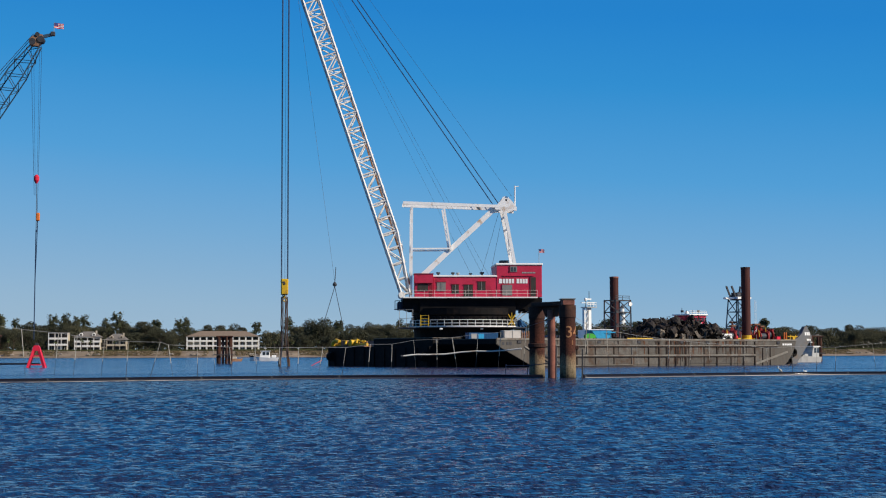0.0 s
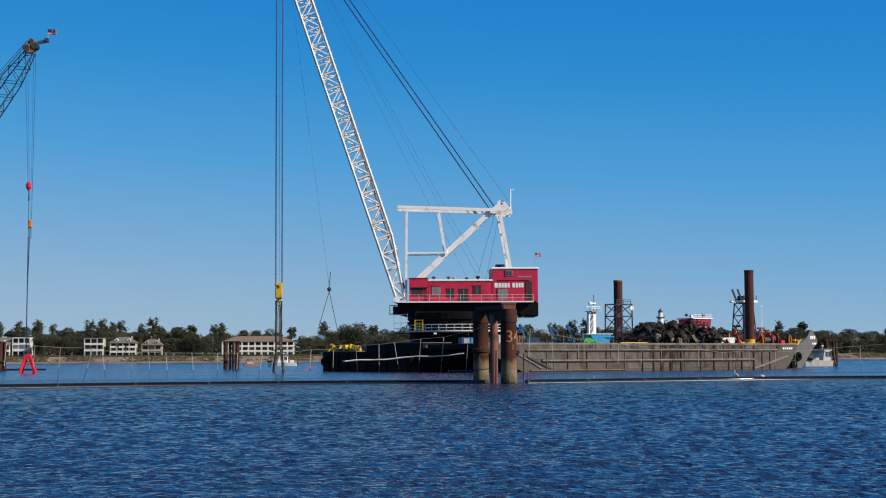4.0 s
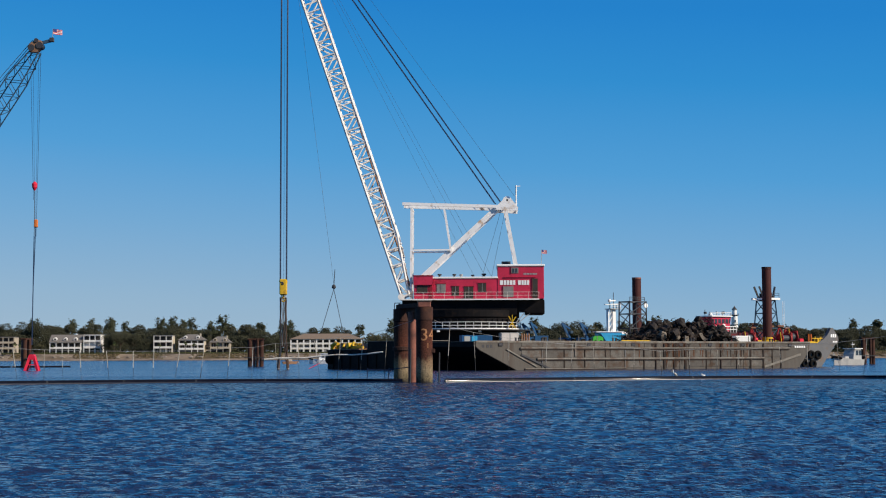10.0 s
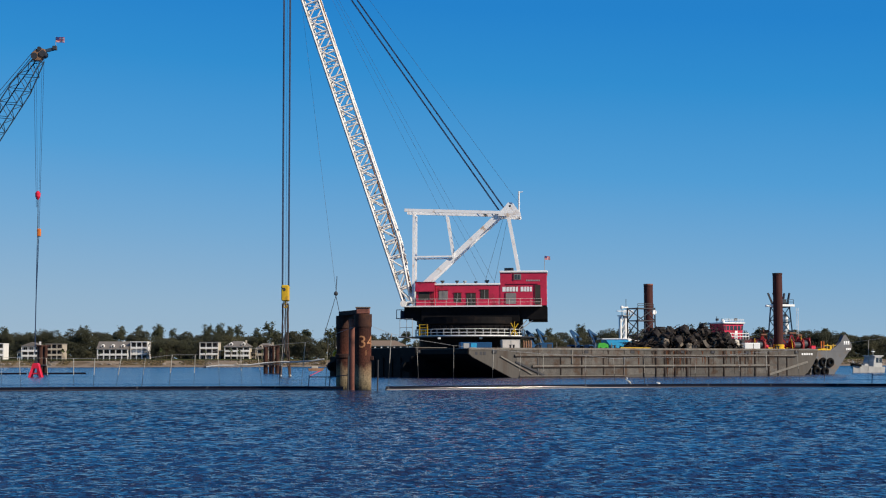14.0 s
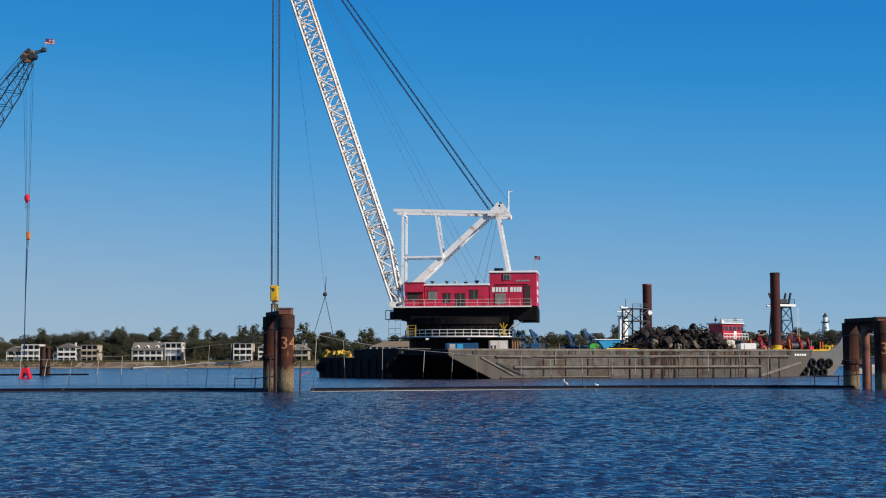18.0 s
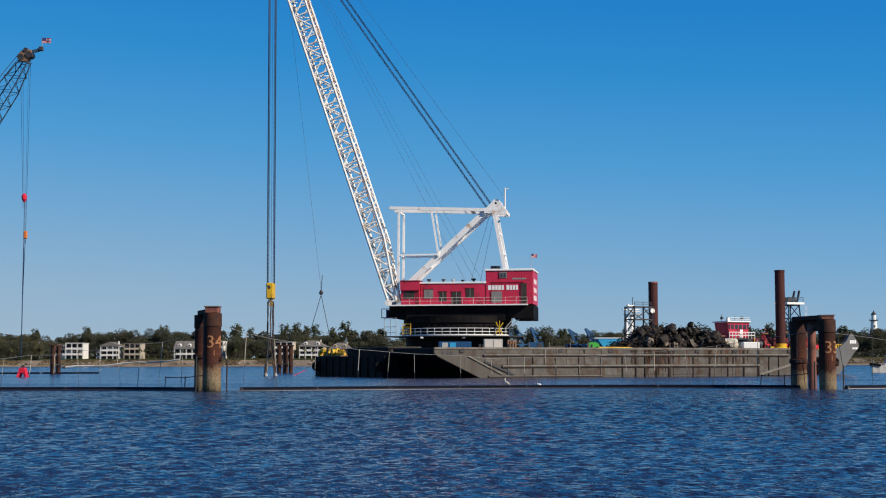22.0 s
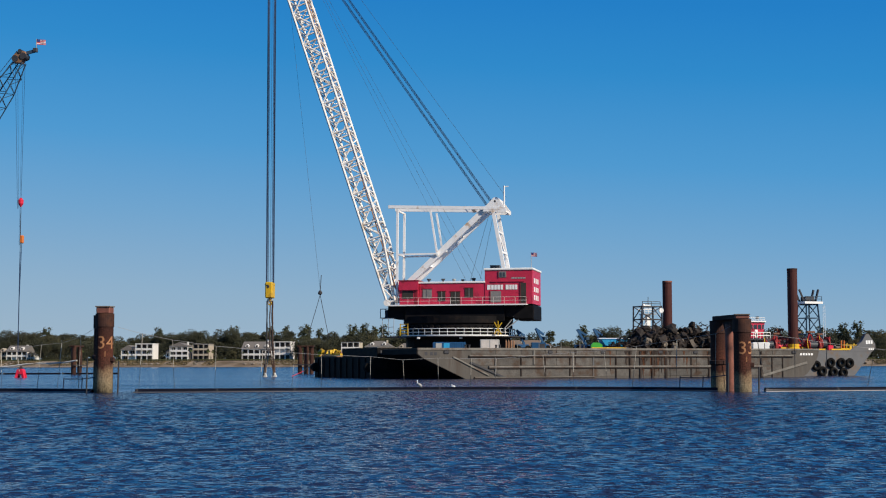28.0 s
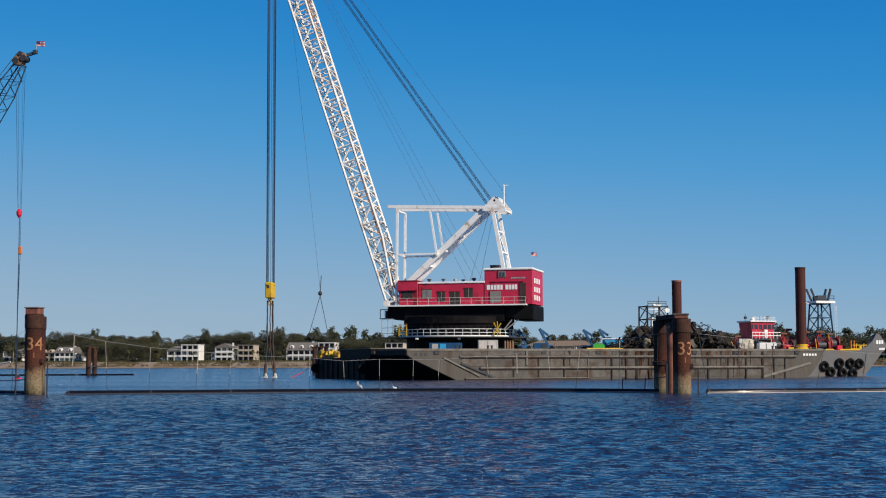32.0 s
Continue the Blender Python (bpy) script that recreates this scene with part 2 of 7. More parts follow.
M_LEAF = material("oak_leaves", (0.047, 0.049, 0.027), 0.8, vary=0.25, scale=0.25, island=True, bump=0)
M_LEAF2 = material("olive_leaves", (0.078, 0.074, 0.037), 0.8, vary=0.25, scale=0.25, island=True, bump=0)
M_PINE = material("pine_needles", (0.056, 0.062, 0.03), 0.8, vary=0.45, scale=0.25, island=True, bump=0)
M_PALM = material("palm_fronds", (0.06, 0.075, 0.025), 0.6, vary=0.35, island=True, bump=0)
M_HWHITE = material("white_house_siding", (0.72, 0.7, 0.66), 0.7, vary=0.08)
M_HCREAM = material("cream_stucco", (0.5, 0.44, 0.34), 0.8, vary=0.12)
M_HTAN = material("tan_stucco", (0.42, 0.36, 0.28), 0.8, vary=0.15)
M_ROOFG = material("grey_roof_shingle", (0.16, 0.145, 0.13), 0.85, vary=0.2)
M_ROOFB = material("brown_roof_shingle", (0.2, 0.15, 0.11), 0.85, vary=0.2)
M_BIRD = material("pelican_feathers", (0.42, 0.4, 0.36), 0.8, vary=0.2)
M_FLAG = material("flag_stripe_red", (0.55, 0.05, 0.06), 0.8, vary=0.1)
M_FLAGB = material("flag_blue", (0.03, 0.04, 0.16), 0.8, vary=0.1)
M_NUM = material("ochre_painted_number", (0.37, 0.17, 0.075), 0.7, vary=0.2)
M_CHAIN = material("rusty_chain", (0.26, 0.14, 0.08), 0.8, vary=0.4)
M_CHAINROT = material("rotten_brown_steel", (0.045, 0.029, 0.02), 0.85, vary=0.5, island=True)
M_DARKCHAIN = material("dark_rusty_chain", (0.075, 0.045, 0.034), 0.8, vary=0.4)


def pile_material():
    """Rusted pile: dark scale above, redder towards the tide line, pale barnacles below it, wet at the foot."""
    m = bpy.data.materials.new("tide_marked_pile")
    m.use_nodes = True
    nt = m.node_tree
    bs = nt.nodes["Principled BSDF"]
    bs.inputs["Roughness"].default_value, bs.inputs["Specular IOR Level"].default_value = 0.85, 0.2
    co = nt.nodes.new("ShaderNodeTexCoord")
    sep = nt.nodes.new("ShaderNodeSeparateXYZ")
    nt.links.new(co.outputs["Object"], sep.inputs[0])
    mp = nt.nodes.new("ShaderNodeMapping")
    mp.inputs["Scale"].default_value = (1.6, 1.6, 0.45)
    nt.links.new(co.outputs["Object"], mp.inputs[0])
    n1 = nt.nodes.new("ShaderNodeTexNoise")
    n1.inputs["Scale"].default_value, n1.inputs["Detail"].default_value = 1.5, 7
    nt.links.new(mp.outputs[0], n1.inputs["Vector"])
    n2 = nt.nodes.new("ShaderNodeTexNoise")
    n2.inputs["Scale"].default_value, n2.inputs["Detail"].default_value = 9.0, 4
    nt.links.new(co.outputs["Object"], n2.inputs["Vector"])
    wob = nt.nodes.new("ShaderNodeMath")
    wob.operation = "MULTIPLY_ADD"
    wob.inputs[1].default_value = 1.5
    nt.links.new(n1.outputs["Fac"], wob.inputs[0])
    nt.links.new(sep.outputs["Z"], wob.inputs[2])
    rg = nt.nodes.new("ShaderNodeMapRange")
    rg.inputs["From Min"].default_value, rg.inputs["From Max"].default_value = 0.75, 6.75
    nt.links.new(wob.outputs[0], rg.inputs["Value"])
    rp = nt.nodes.new("ShaderNodeValToRGB")
    for i, (p, c) in enumerate(((0.0, (0.03, 0.026, 0.02)), (0.05, (0.12, 0.095, 0.055)), (0.16, (0.2, 0.155, 0.095)), (0.28, (0.17, 0.11, 0.065)), (0.34, (0.06, 0.024, 0.016)), (0.5, (0.078, 0.025, 0.015)), (0.72, (0.043, 0.016, 0.011)), (1.0, (0.031, 0.013, 0.01)))):
        el = rp.color_ramp.elements[i] if i < 2 else rp.color_ramp.elements.new(p)
        el.position, el.color = p, (*c, 1)
    nt.links.new(rg.outputs[0], rp.inputs[0])
    gr = nt.nodes.new("ShaderNodeMapRange")
    gr.inputs["From Min"].default_value, gr.inputs["From Max"].default_value = 0.3, 0.7
    gr.inputs["To Min"].default_value, gr.inputs["To Max"].default_value = 0.55, 1.5
    nt.links.new(n2.outputs["Fac"], gr.inputs["Value"])
    sc = nt.nodes.new("ShaderNodeVectorMath")
    sc.operation = "SCALE"
    nt.links.new(rp.outputs[0], sc.inputs[0])
    nt.links.new(gr.outputs[0], sc.inputs["Scale"])
    nt.links.new(sc.outputs["Vector"], bs.inputs["Base Color"])
    bp = nt.nodes.new("ShaderNodeBump")
    bp.inputs["Strength"].default_value, bp.inputs["Distance"].default_value = 0.35, 0.05
    nt.links.new(n2.outputs["Fac"], bp.inputs["Height"])
    nt.links.new(bp.outputs[0], bs.inputs["Normal"])
    return m


M_TIDE = pile_material()


def water_material():
    m = bpy.data.materials.new("river_water")
    m.use_nodes = True
    nt = m.node_tree
    bs = nt.nodes["Principled BSDF"]
    bs.inputs["Base Color"].default_value = (0.015, 0.024, 0.06, 1)
    bs.inputs["Roughness"].default_value, bs.inputs["IOR"].default_value = 0.06, 1.333
    co = nt.nodes.new("ShaderNodeTexCoord")
    sep = nt.nodes.new("ShaderNodeSeparateXYZ")
    nt.links.new(co.outputs["Object"], sep.inputs[0])

    def across(y0, y1, v0, v1):
        r = nt.nodes.new("ShaderNodeMapRange")
        r.inputs["From Min"].default_value, r.inputs["From Max"].default_value = y0, y1
        r.inputs["To Min"].default_value, r.inputs["To Max"].default_value = v0, v1
        nt.links.new(sep.outputs["Y"], r.inputs["Value"])
        return r.outputs[0]

    def times(a, b):
        mu = nt.nodes.new("ShaderNodeMath")
        mu.operation = "MULTIPLY"
        nt.links.new(a, mu.inputs[0])
        nt.links.new(b, mu.inputs[1])
        return mu.outputs[0]

    # capillary ripples, wavelets and short chop; the chop lengthens with the open reach towards the barrier
    total = None
    for k, (sc, y0, y1, v0, v1) in enumerate(RIPPLES):
        mp = nt.nodes.new("ShaderNodeMapping")
        mp.inputs["Scale"].default_value, mp.inputs["Rotation"].default_value = (1.0, RIPPLE_STRETCH, 1.0), (0, 0, 0.1 + 0.07 * k)
        nt.links.new(co.outputs["Object"], mp.inputs[0])
        n = nt.nodes.new("ShaderNodeTexNoise")
        n.inputs["Scale"].default_value, n.inputs["Detail"].default_value, n.inputs["Roughness"].default_value = sc, 2, 0.55
        nt.links.new(mp.outputs[0], n.inputs["Vector"])
        h = times(n.outputs["Fac"], across(y0, y1, v0 * RIPPLE_SLOPE / sc, v1 * RIPPLE_SLOPE / sc))
        if total is not None:
            ad = nt.nodes.new("ShaderNodeMath")
            nt.links.new(total, ad.inputs[0])
            nt.links.new(h, ad.inputs[1])
            h = ad.outputs[0]
        total = h
    lean = nt.nodes.new("ShaderNodeMath")  # steady tilt towards -y, added so that ripples reflect higher, bluer sky
    lean.operation = "MULTIPLY_ADD"
    lean.inputs[1].default_value = FACET_TILT
    nt.links.new(sep.outputs["Y"], lean.inputs[0])
    nt.links.new(total, lean.inputs[2])
    total = lean.outputs[0]
    bp = nt.nodes.new("ShaderNodeBump")
    bp.inputs["Distance"].default_value = 1.0
    # open river is choppy, the water inside the barrier is sheltered, with long slicks and ruffled lanes
    sm = nt.nodes.new("ShaderNodeMapping")
    sm.inputs["Scale"].default_value = (0.008, 0.06, 1.0)
    nt.links.new(co.outputs["Object"], sm.inputs[0])
    sn = nt.nodes.new("ShaderNodeTexNoise")
    sn.inputs["Scale"].default_value, sn.inputs["Detail"].default_value = 1.0, 2.5
    nt.links.new(sm.outputs[0], sn.inputs["Vector"])
    sr = nt.nodes.new("ShaderNodeMapRange")
    sr.inputs["From Min"].default_value, sr.inputs["From Max"].default_value = 0.35, 0.65
    sr.inputs["To Min"].default_value, sr.inputs["To Max"].default_value = 0.8, 1.06
    nt.links.new(sn.outputs["Fac"], sr.inputs["Value"])
    nt.links.new(times(across(-131.0, -121.0, 1.0, SHELTER), sr.outputs[0]), bp.inputs["Strength"])
    # ripples too fine to build widen the gloss
    gloss = nt.nodes.new("ShaderNodeMath")
    gloss.operation = "MAXIMUM"
    nt.links.new(across(-228.0, -135.0, 0.05, 0.15), gloss.inputs[0])
    lanes = nt.nodes.new("ShaderNodeMapRange")
    lanes.inputs["From Min"].default_value, lanes.inputs["From Max"].default_value = 0.36, 0.64
    lanes.inputs["To Min"].default_value, lanes.inputs["To Max"].default_value = 0.6, 1.15
    nt.links.new(sn.outputs["Fac"], lanes.inputs["Value"])
    nt.links.new(times(across(-131.0, -121.0, 0.0, 0.18), lanes.outputs[0]), gloss.inputs[1])
    nt.links.new(gloss.outputs[0], bs.inputs["Roughness"])
    nt.links.new(total, bp.inputs["Height"])
    nt.links.new(bp.outputs[0], bs.inputs["Normal"])
    return m


# ripples to the metre; between two lines across the river their share goes from the first to the second value
RIPPLES = ((9.0, -228.0, -200.0, 0.8, 0.1), (4.2, -228.0, -190.0, 1.0, 0.5), (2.0, -228.0, -185.0, 0.5, 1.7), (0.9, -210.0, -150.0, 0.0, 2.0))
RIPPLE_STRETCH, RIPPLE_SLOPE, FACET_TILT, SHELTER = 1.1, 0.75, 0.085, 0.21
M_WATER = water_material()

# ======== building blocks ========
def obj(name, bm, mat, parent=None, label="", smooth=False):
    me = bpy.data.meshes.new(name)
    bm.to_mesh(me)
    bm.free()
    me.materials.append(mat)
    if smooth:
        me.polygons.foreach_set("use_smooth", [True] * len(me.polygons))
    ob = new(name, me)
    if parent:
        ob.parent = parent
    if label:
        ob["label"] = label
    return ob


def part(name, bm, material_, parent, label="", smooth=False):
    return obj(name, bm, material_, parent, label, smooth)


def thing(name, m=None, label="", category="", group="", kind=""):
    ob = new(name)
    ob.empty_display_size = 0.5
    if m is not None:
        ob.matrix_world = m
    return tagged(ob, label, category, group, kind)


def B():
    return bmesh.new()


def box(bm, x0, y0, z0, x1, y1, z1, bevel=0.0):
    """A box between two corners, its edges rounded off by a chamfer where asked."""
    r = bmesh.ops.create_cube(bm, size=1.0)
    vs = r["verts"]
    bmesh.ops.transform(bm, verts=vs, matrix=Matrix.Translation(((x0 + x1) / 2, (y0 + y1) / 2, (z0 + z1) / 2)) @ Matrix.Diagonal((abs(x1 - x0), abs(y1 - y0), abs(z1 - z0), 1)))
    if bevel:
        es = list({e for v in vs for e in v.link_edges})
        bmesh.ops.bevel(bm, geom=es, offset=bevel, segments=1, affect="EDGES")
    return bm


def along(p, q):
    p, q = Vector(p), Vector(q)
    d = q - p
    return Matrix.Translation(p) @ d.to_track_quat("Z", "Y").to_matrix().to_4x4(), d.length


def tube(bm, p, q, r, seg=8, r2=None, cap=True):
    """A round bar from p to q."""
    m, ln = along(p, q)
    bmesh.ops.create_cone(bm, cap_ends=cap, segments=seg, radius1=r, radius2=r if r2 is None else r2, depth=ln, matrix=m @ Matrix.Translation((0, 0, ln / 2)))
    return bm


def beam(bm, p, q, w, h=None):
    """A square or flat bar from p to q."""
    m, ln = along(p, q)
    r = bmesh.ops.create_cube(bm, size=1.0)
    bmesh.ops.transform(bm, verts=r["verts"], matrix=m @ Matrix.Translation((0, 0, ln / 2)) @ Matrix.Diagonal((w, h or w, ln, 1)))
    return bm


def prism(bm, outline, y0, y1):
    """An outline in x and z drawn out from y0 to y1."""
    a = [bm.verts.new((x, y0, z)) for x, z in outline]
    b = [bm.verts.new((x, y1, z)) for x, z in outline]
    n = len(outline)
    bm.faces.new(a)
    bm.faces.new(b[::-1])
    for i in range(n):
        bm.faces.new((a[i], b[i], b[(i + 1) % n], a[(i + 1) % n]))
    bmesh.ops.recalc_face_normals(bm, faces=bm.faces[:])
    return bm


def lathe(bm, profile, seg=20, x=0, y=0):
    """A profile of radius and height spun round the upright axis."""
    rings = [[bm.verts.new((x + r * math.cos(2 * math.pi * k / seg), y + r * math.sin(2 * math.pi * k / seg), z)) for k in range(seg)] for r, z in profile]
    for a, b in zip(rings, rings[1:]):
        for k in range(seg):
            bm.faces.new((a[k], a[(k + 1) % seg], b[(k + 1) % seg], b[k]))
    bm.faces.new(rings[-1])
    bm.faces.new(rings[0][::-1])
    return bm


def polytube(bm, pts, r, seg=6, closed=False):
    """A bent round bar through the points, one skin with capped ends."""
    pts = [Vector(p) for p in pts]
    n = len(pts)
    side, rings = None, []
    for k in range(n):
        a = pts[(k - 1) % n] if closed else pts[max(0, k - 1)]
        b = pts[(k + 1) % n] if closed else pts[min(n - 1, k + 1)]
        d = (b - a).normalized()
        if side is None:
            side = d.cross(Vector((0, 0, 1)) if abs(d.z) < 0.9 else Vector((1, 0, 0)))
        side = (side - d * side.dot(d)).normalized()
        up = d.cross(side)
        rings.append([bm.verts.new(pts[k] + (side * math.cos(2 * math.pi * s / seg) + up * math.sin(2 * math.pi * s / seg)) * r) for s in range(seg)])
    for a, b in zip(rings, rings[1:] + (rings[:1] if closed else [])):
        for s in range(seg):
            bm.faces.new((a[s], a[(s + 1) % seg], b[(s + 1) % seg], b[s]))
    if not closed:
        bm.faces.new(rings[0][::-1])
        bm.faces.new(rings[-1])
    bmesh.ops.recalc_face_normals(bm, faces=bm.faces[:])
    return bm


def hose(bm, pts, r, seg=18):
    """A smooth flexible pipe through points that run mainly along x."""
    rings = [[bm.verts.new((p[0], p[1] + r * math.cos(2 * math.pi * k / seg), p[2] + r * math.sin(2 * math.pi * k / seg))) for k in range(seg)] for p in pts]
    for a, b in zip(rings, rings[1:]):
        for k in range(seg):
            bm.faces.new((a[k], a[(k + 1) % seg], b[(k + 1) % seg], b[k]))
    bmesh.ops.recalc_face_normals(bm, faces=bm.faces[:])
    return bm


def railing(parent, pts, height, step, mat, r=0.035, name="railing", mid=True):
    """A guard rail along straight runs: top rail, middle rail and stanchions."""
    for p, q in zip(pts, pts[1:]):
        p, q = Vector(p), Vector(q)
        up = Vector((0, 0, height))
        part("top_rail", tube(B(), p + up, q + up, r), mat, parent)
        if mid:
            part("middle_rail", tube(B(), p + up * 0.5, q + up * 0.5, r), mat, parent)
        n = max(1, round((q - p).length / step))
        for i in range(n + 1):
            s = p.lerp(q, i / n)
            part("stanchion", tube(B(), s, s + up, r), mat, parent)


# ======== water, one moving sheet ========
rng = np.random.default_rng(7)


def make_water():
    ys = [-232.0]
    while ys[-1] < -128:
        ys.append(ys[-1] + 0.078 + 0.0034 * (ys[-1] + 232.0))
    ys = np.array([-5200.0, -1500.0, -520.0, -300.0, -250.0] + ys + [-124.0, -110.0, -80.0, 0.0, 120.0, 400.0, 640.0, 1400.0, 5200.0])
    u = np.linspace(-1, 1, 1520)
    half = np.clip(50 + 0.40 * (ys + 232.0), 50, 94)
    ends = np.array([-5200, -1500, -500, -200, -120])
    X = np.stack([np.concatenate([ends, -3.0 + u * h, -ends[::-1]]) for h in half])
    Y = np.repeat(ys[:, None], X.shape[1], 1)
    row = np.gradient(ys)[:, None]
    Zh = np.zeros_like(X)
    for _ in range(60):
        lam = 0.16 * (3.0 ** rng.random())
        ang = rng.normal(1.58, 0.4)
        k = 2 * math.pi / lam
        amp = 0.005 * lam * (1 + 0.9 * np.clip((ys[:, None] + 222) / 60, 0, 1)) * np.clip(1.5 * lam / (2.2 * row) - 0.6, 0, 1)
        ph = rng.random() * 6.283
        warp = 1.1 * np.sin(X * (0.5 + 0.3 * math.sin(ph)) + 0.7 * Y * math.cos(ph) + ph) + 0.7 * np.sin(Y * 0.33 + 2 * ph)
        Zh += amp * np.sin(k * (math.cos(ang) * X + math.sin(ang) * Y) + ph + warp)
    for _ in range(36):  # longer chop that stands out at a distance
        lam = 0.36 * (2.3 ** rng.random())
        ang = rng.normal(1.58, 0.42)
        ph = rng.random() * 6.283
        amp = 0.0054 * lam * (0.6 + 0.75 * np.clip((ys[:, None] + 212) / 40, 0, 1)) * np.clip(1.5 * lam / (2.2 * row) - 0.6, 0, 1)
        warp = 1.2 * np.sin(X * 0.4 + Y * 0.3 * math.cos(ph) + ph)
        Zh += amp * np.sin(2 * math.pi / lam * (math.cos(ang) * X + math.sin(ang) * Y) + ph + warp)
    Zh *= 1.0 + 0.1 * np.sin(X * 0.045 + 1.3 * np.sin(Y * 0.06)) * np.sin(Y * 0.07 + 0.8)
    Zh += 0.25 * np.abs(Zh)
    fade = np.clip((Y + 232) / 2, 0, 1) * np.clip((-126.0 - Y) / 3, 0, 1) * np.clip((half[:, None] - np.abs(X + 3.0)) / 3, 0, 1)
    co = np.stack([X, Y, Zh * fade], -1).reshape(-1, 3)
    ny, nx = X.shape
    i = (np.arange(ny - 1)[:, None] * nx + np.arange(nx - 1)[None]).ravel()
    quads = np.stack([i, i + 1, i + nx + 1, i + nx], -1)
    me = bpy.data.meshes.new("water")
    me.vertices.add(len(co))
    me.vertices.foreach_set("co", co.ravel())
    me.loops.add(quads.size)
    me.loops.foreach_set("vertex_index", quads.ravel())
    me.polygons.add(len(quads))
    me.polygons.foreach_set("loop_start", np.arange(0, quads.size, 4))
    me.polygons.foreach_set("use_smooth", np.ones(len(quads), bool))
    me.update(calc_edges=True)
    me.validate()
    me.materials.append(M_WATER)
    return tagged(new("water", me), "choppy dark blue river water with small ripples", "water", kind="structure")


water = make_water()

# ======== far shore ========
SHORE = 684.0


def make_shore():
    bm = B()
    prof = ((0, -0.3), (3, 0.25), (9, 0.8), (14, 1.2), (18, 2.4), (26, 3.6), (36, 4.1), (400, 5.0))
    xs = [-2600, -900] + list(range(-520, 521, 8)) + [900, 2600]
    rows = []
    for x in xs:
        wob = 5 * math.sin(x * 0.021) + 3 * math.sin(x * 0.067 + 1) + 1.2 * math.sin(x * 0.23)
        rows.append([bm.verts.new((x, SHORE + d + wob * (1 if d < 30 else 0), z + (0.35 * noise.noise((x * 0.09, d * 0.2, 0)) if 0 < z < 4 else 0))) for d, z in prof])
    for a, b in zip(rows, rows[1:]):
        for j in range(len(prof) - 1):
            bm.faces.new((a[j], b[j], b[j + 1], a[j + 1]))
    bm.normal_update()
    return tagged(obj("beach", bm, M_SAND, smooth=True), "pale sandy beach and bank of the far shore", "beach", kind="structure")


make_shore()
bm = B()
box(bm, -2600, 720, 4.4, 2600, 1500, 5.05)
tagged(obj("ground", bm, M_LAND), "grassy land behind the beach", "ground", kind="structure")


def seawall():
    bm = B()
    rr = random.Random(5)
    for i in range(520):
        x = rr.uniform(-500, 480)
        y = SHORE + rr.uniform(14, 20) + 5 * math.sin(x * 0.021) + 3 * math.sin(x * 0.067 + 1)
        s = rr.uniform(0.5, 1.3)
        r = bmesh.ops.create_icosphere(bm, subdivisions=1, radius=s)
        for v in r["verts"]:
            v.co = Vector((v.co.x * rr.uniform(0.8, 1.6) + x, v.co.y * rr.uniform(0.7, 1.2) + y, v.co.z * rr.uniform(0.5, 0.9) + 1.9))
    return tagged(obj("seawall_rocks", bm, M_ROCK), "line of brown rocks along the top of the beach", "rocks", kind="stuff")


seawall()


OCT = np.array([(1, 0, 0), (-1, 0, 0), (0, 1, 0), (0, -1, 0), (0, 0, 1), (0, 0, -1)], float)
OCT_F = np.array([(0, 2, 4), (2, 1, 4), (1, 3, 4), (3, 0, 4), (2, 0, 5), (1, 2, 5), (3, 1, 5), (0, 3, 5)])


def clumps(name, pts, sizes, mat, parent, g, squash=0.75):
    """Many small ragged leaf clumps in one mesh."""
    pts, n = np.asarray(pts, float), len(pts)
    q, _ = np.linalg.qr(g.normal(size=(n, 3, 3)))
    v = OCT[None] * g.uniform(0.45, 1.35, (n, 6, 1)) * np.asarray(sizes)[:, None, None]
    v = np.einsum("nij,nkj->nki", q, v) * (1, 1, squash) + pts[:, None]
    f = (OCT_F[None] + 6 * np.arange(n)[:, None, None]).reshape(-1, 3)
    me = bpy.data.meshes.new(name)
    me.from_pydata(v.reshape(-1, 3).tolist(), [], f.tolist())
    me.polygons.foreach_set("use_smooth", [True] * len(me.polygons))
    me.materials.append(mat)
    ob = new(name, me)
    ob.parent = parent
    return ob


def crown(seed, width, height, n, size, mat, parent):
    """A crown of many leaf clumps round uneven lobes, with gaps between them."""
    g = np.random.default_rng(seed)
    k = 13
    c = np.stack([g.uniform(-0.36, 0.36, k) * width, g.uniform(-0.3, 0.3, k) * width, height * g.uniform(0.3, 0.84, k)], -1)
    rad = g.uniform(0.15, 0.29, k) * width
    i = g.integers(0, k, n)
    d = g.normal(size=(n, 3))
    d *= (rad[i] * g.uniform(0.5, 1.0, n) / np.linalg.norm(d, axis=1))[:, None]
    return clumps("crown", c[i] + d * (1, 1, 0.75), size * g.uniform(0.45, 1.15, n), mat, parent, g)


def broad_tree(seed, width, height, leaf, label):
    t = thing("tree", label=label, category="tree", group="trees on the far shore")
    rr = random.Random(seed + 50)
    bm = B()
    top = Vector((rr.uniform(-0.5, 0.5), 0, height * 0.42))
    tube(bm, (0, 0, -0.3), top, 0.42, 7, 0.26)
    for k in range(6):
        a = k * 1.05 + rr.uniform(-0.3, 0.3)
        q = top + Vector((math.cos(a) * width * 0.27, math.sin(a) * width * 0.27, height * rr.uniform(0.12, 0.36)))
        tube(bm, top - Vector((0, 0, rr.uniform(0, 1.5))), q, 0.2, 5, 0.07)
    part("trunk", bm, M_BARK, t)
    crown(seed, width, height, 3600, 0.36, leaf, t)
    return t


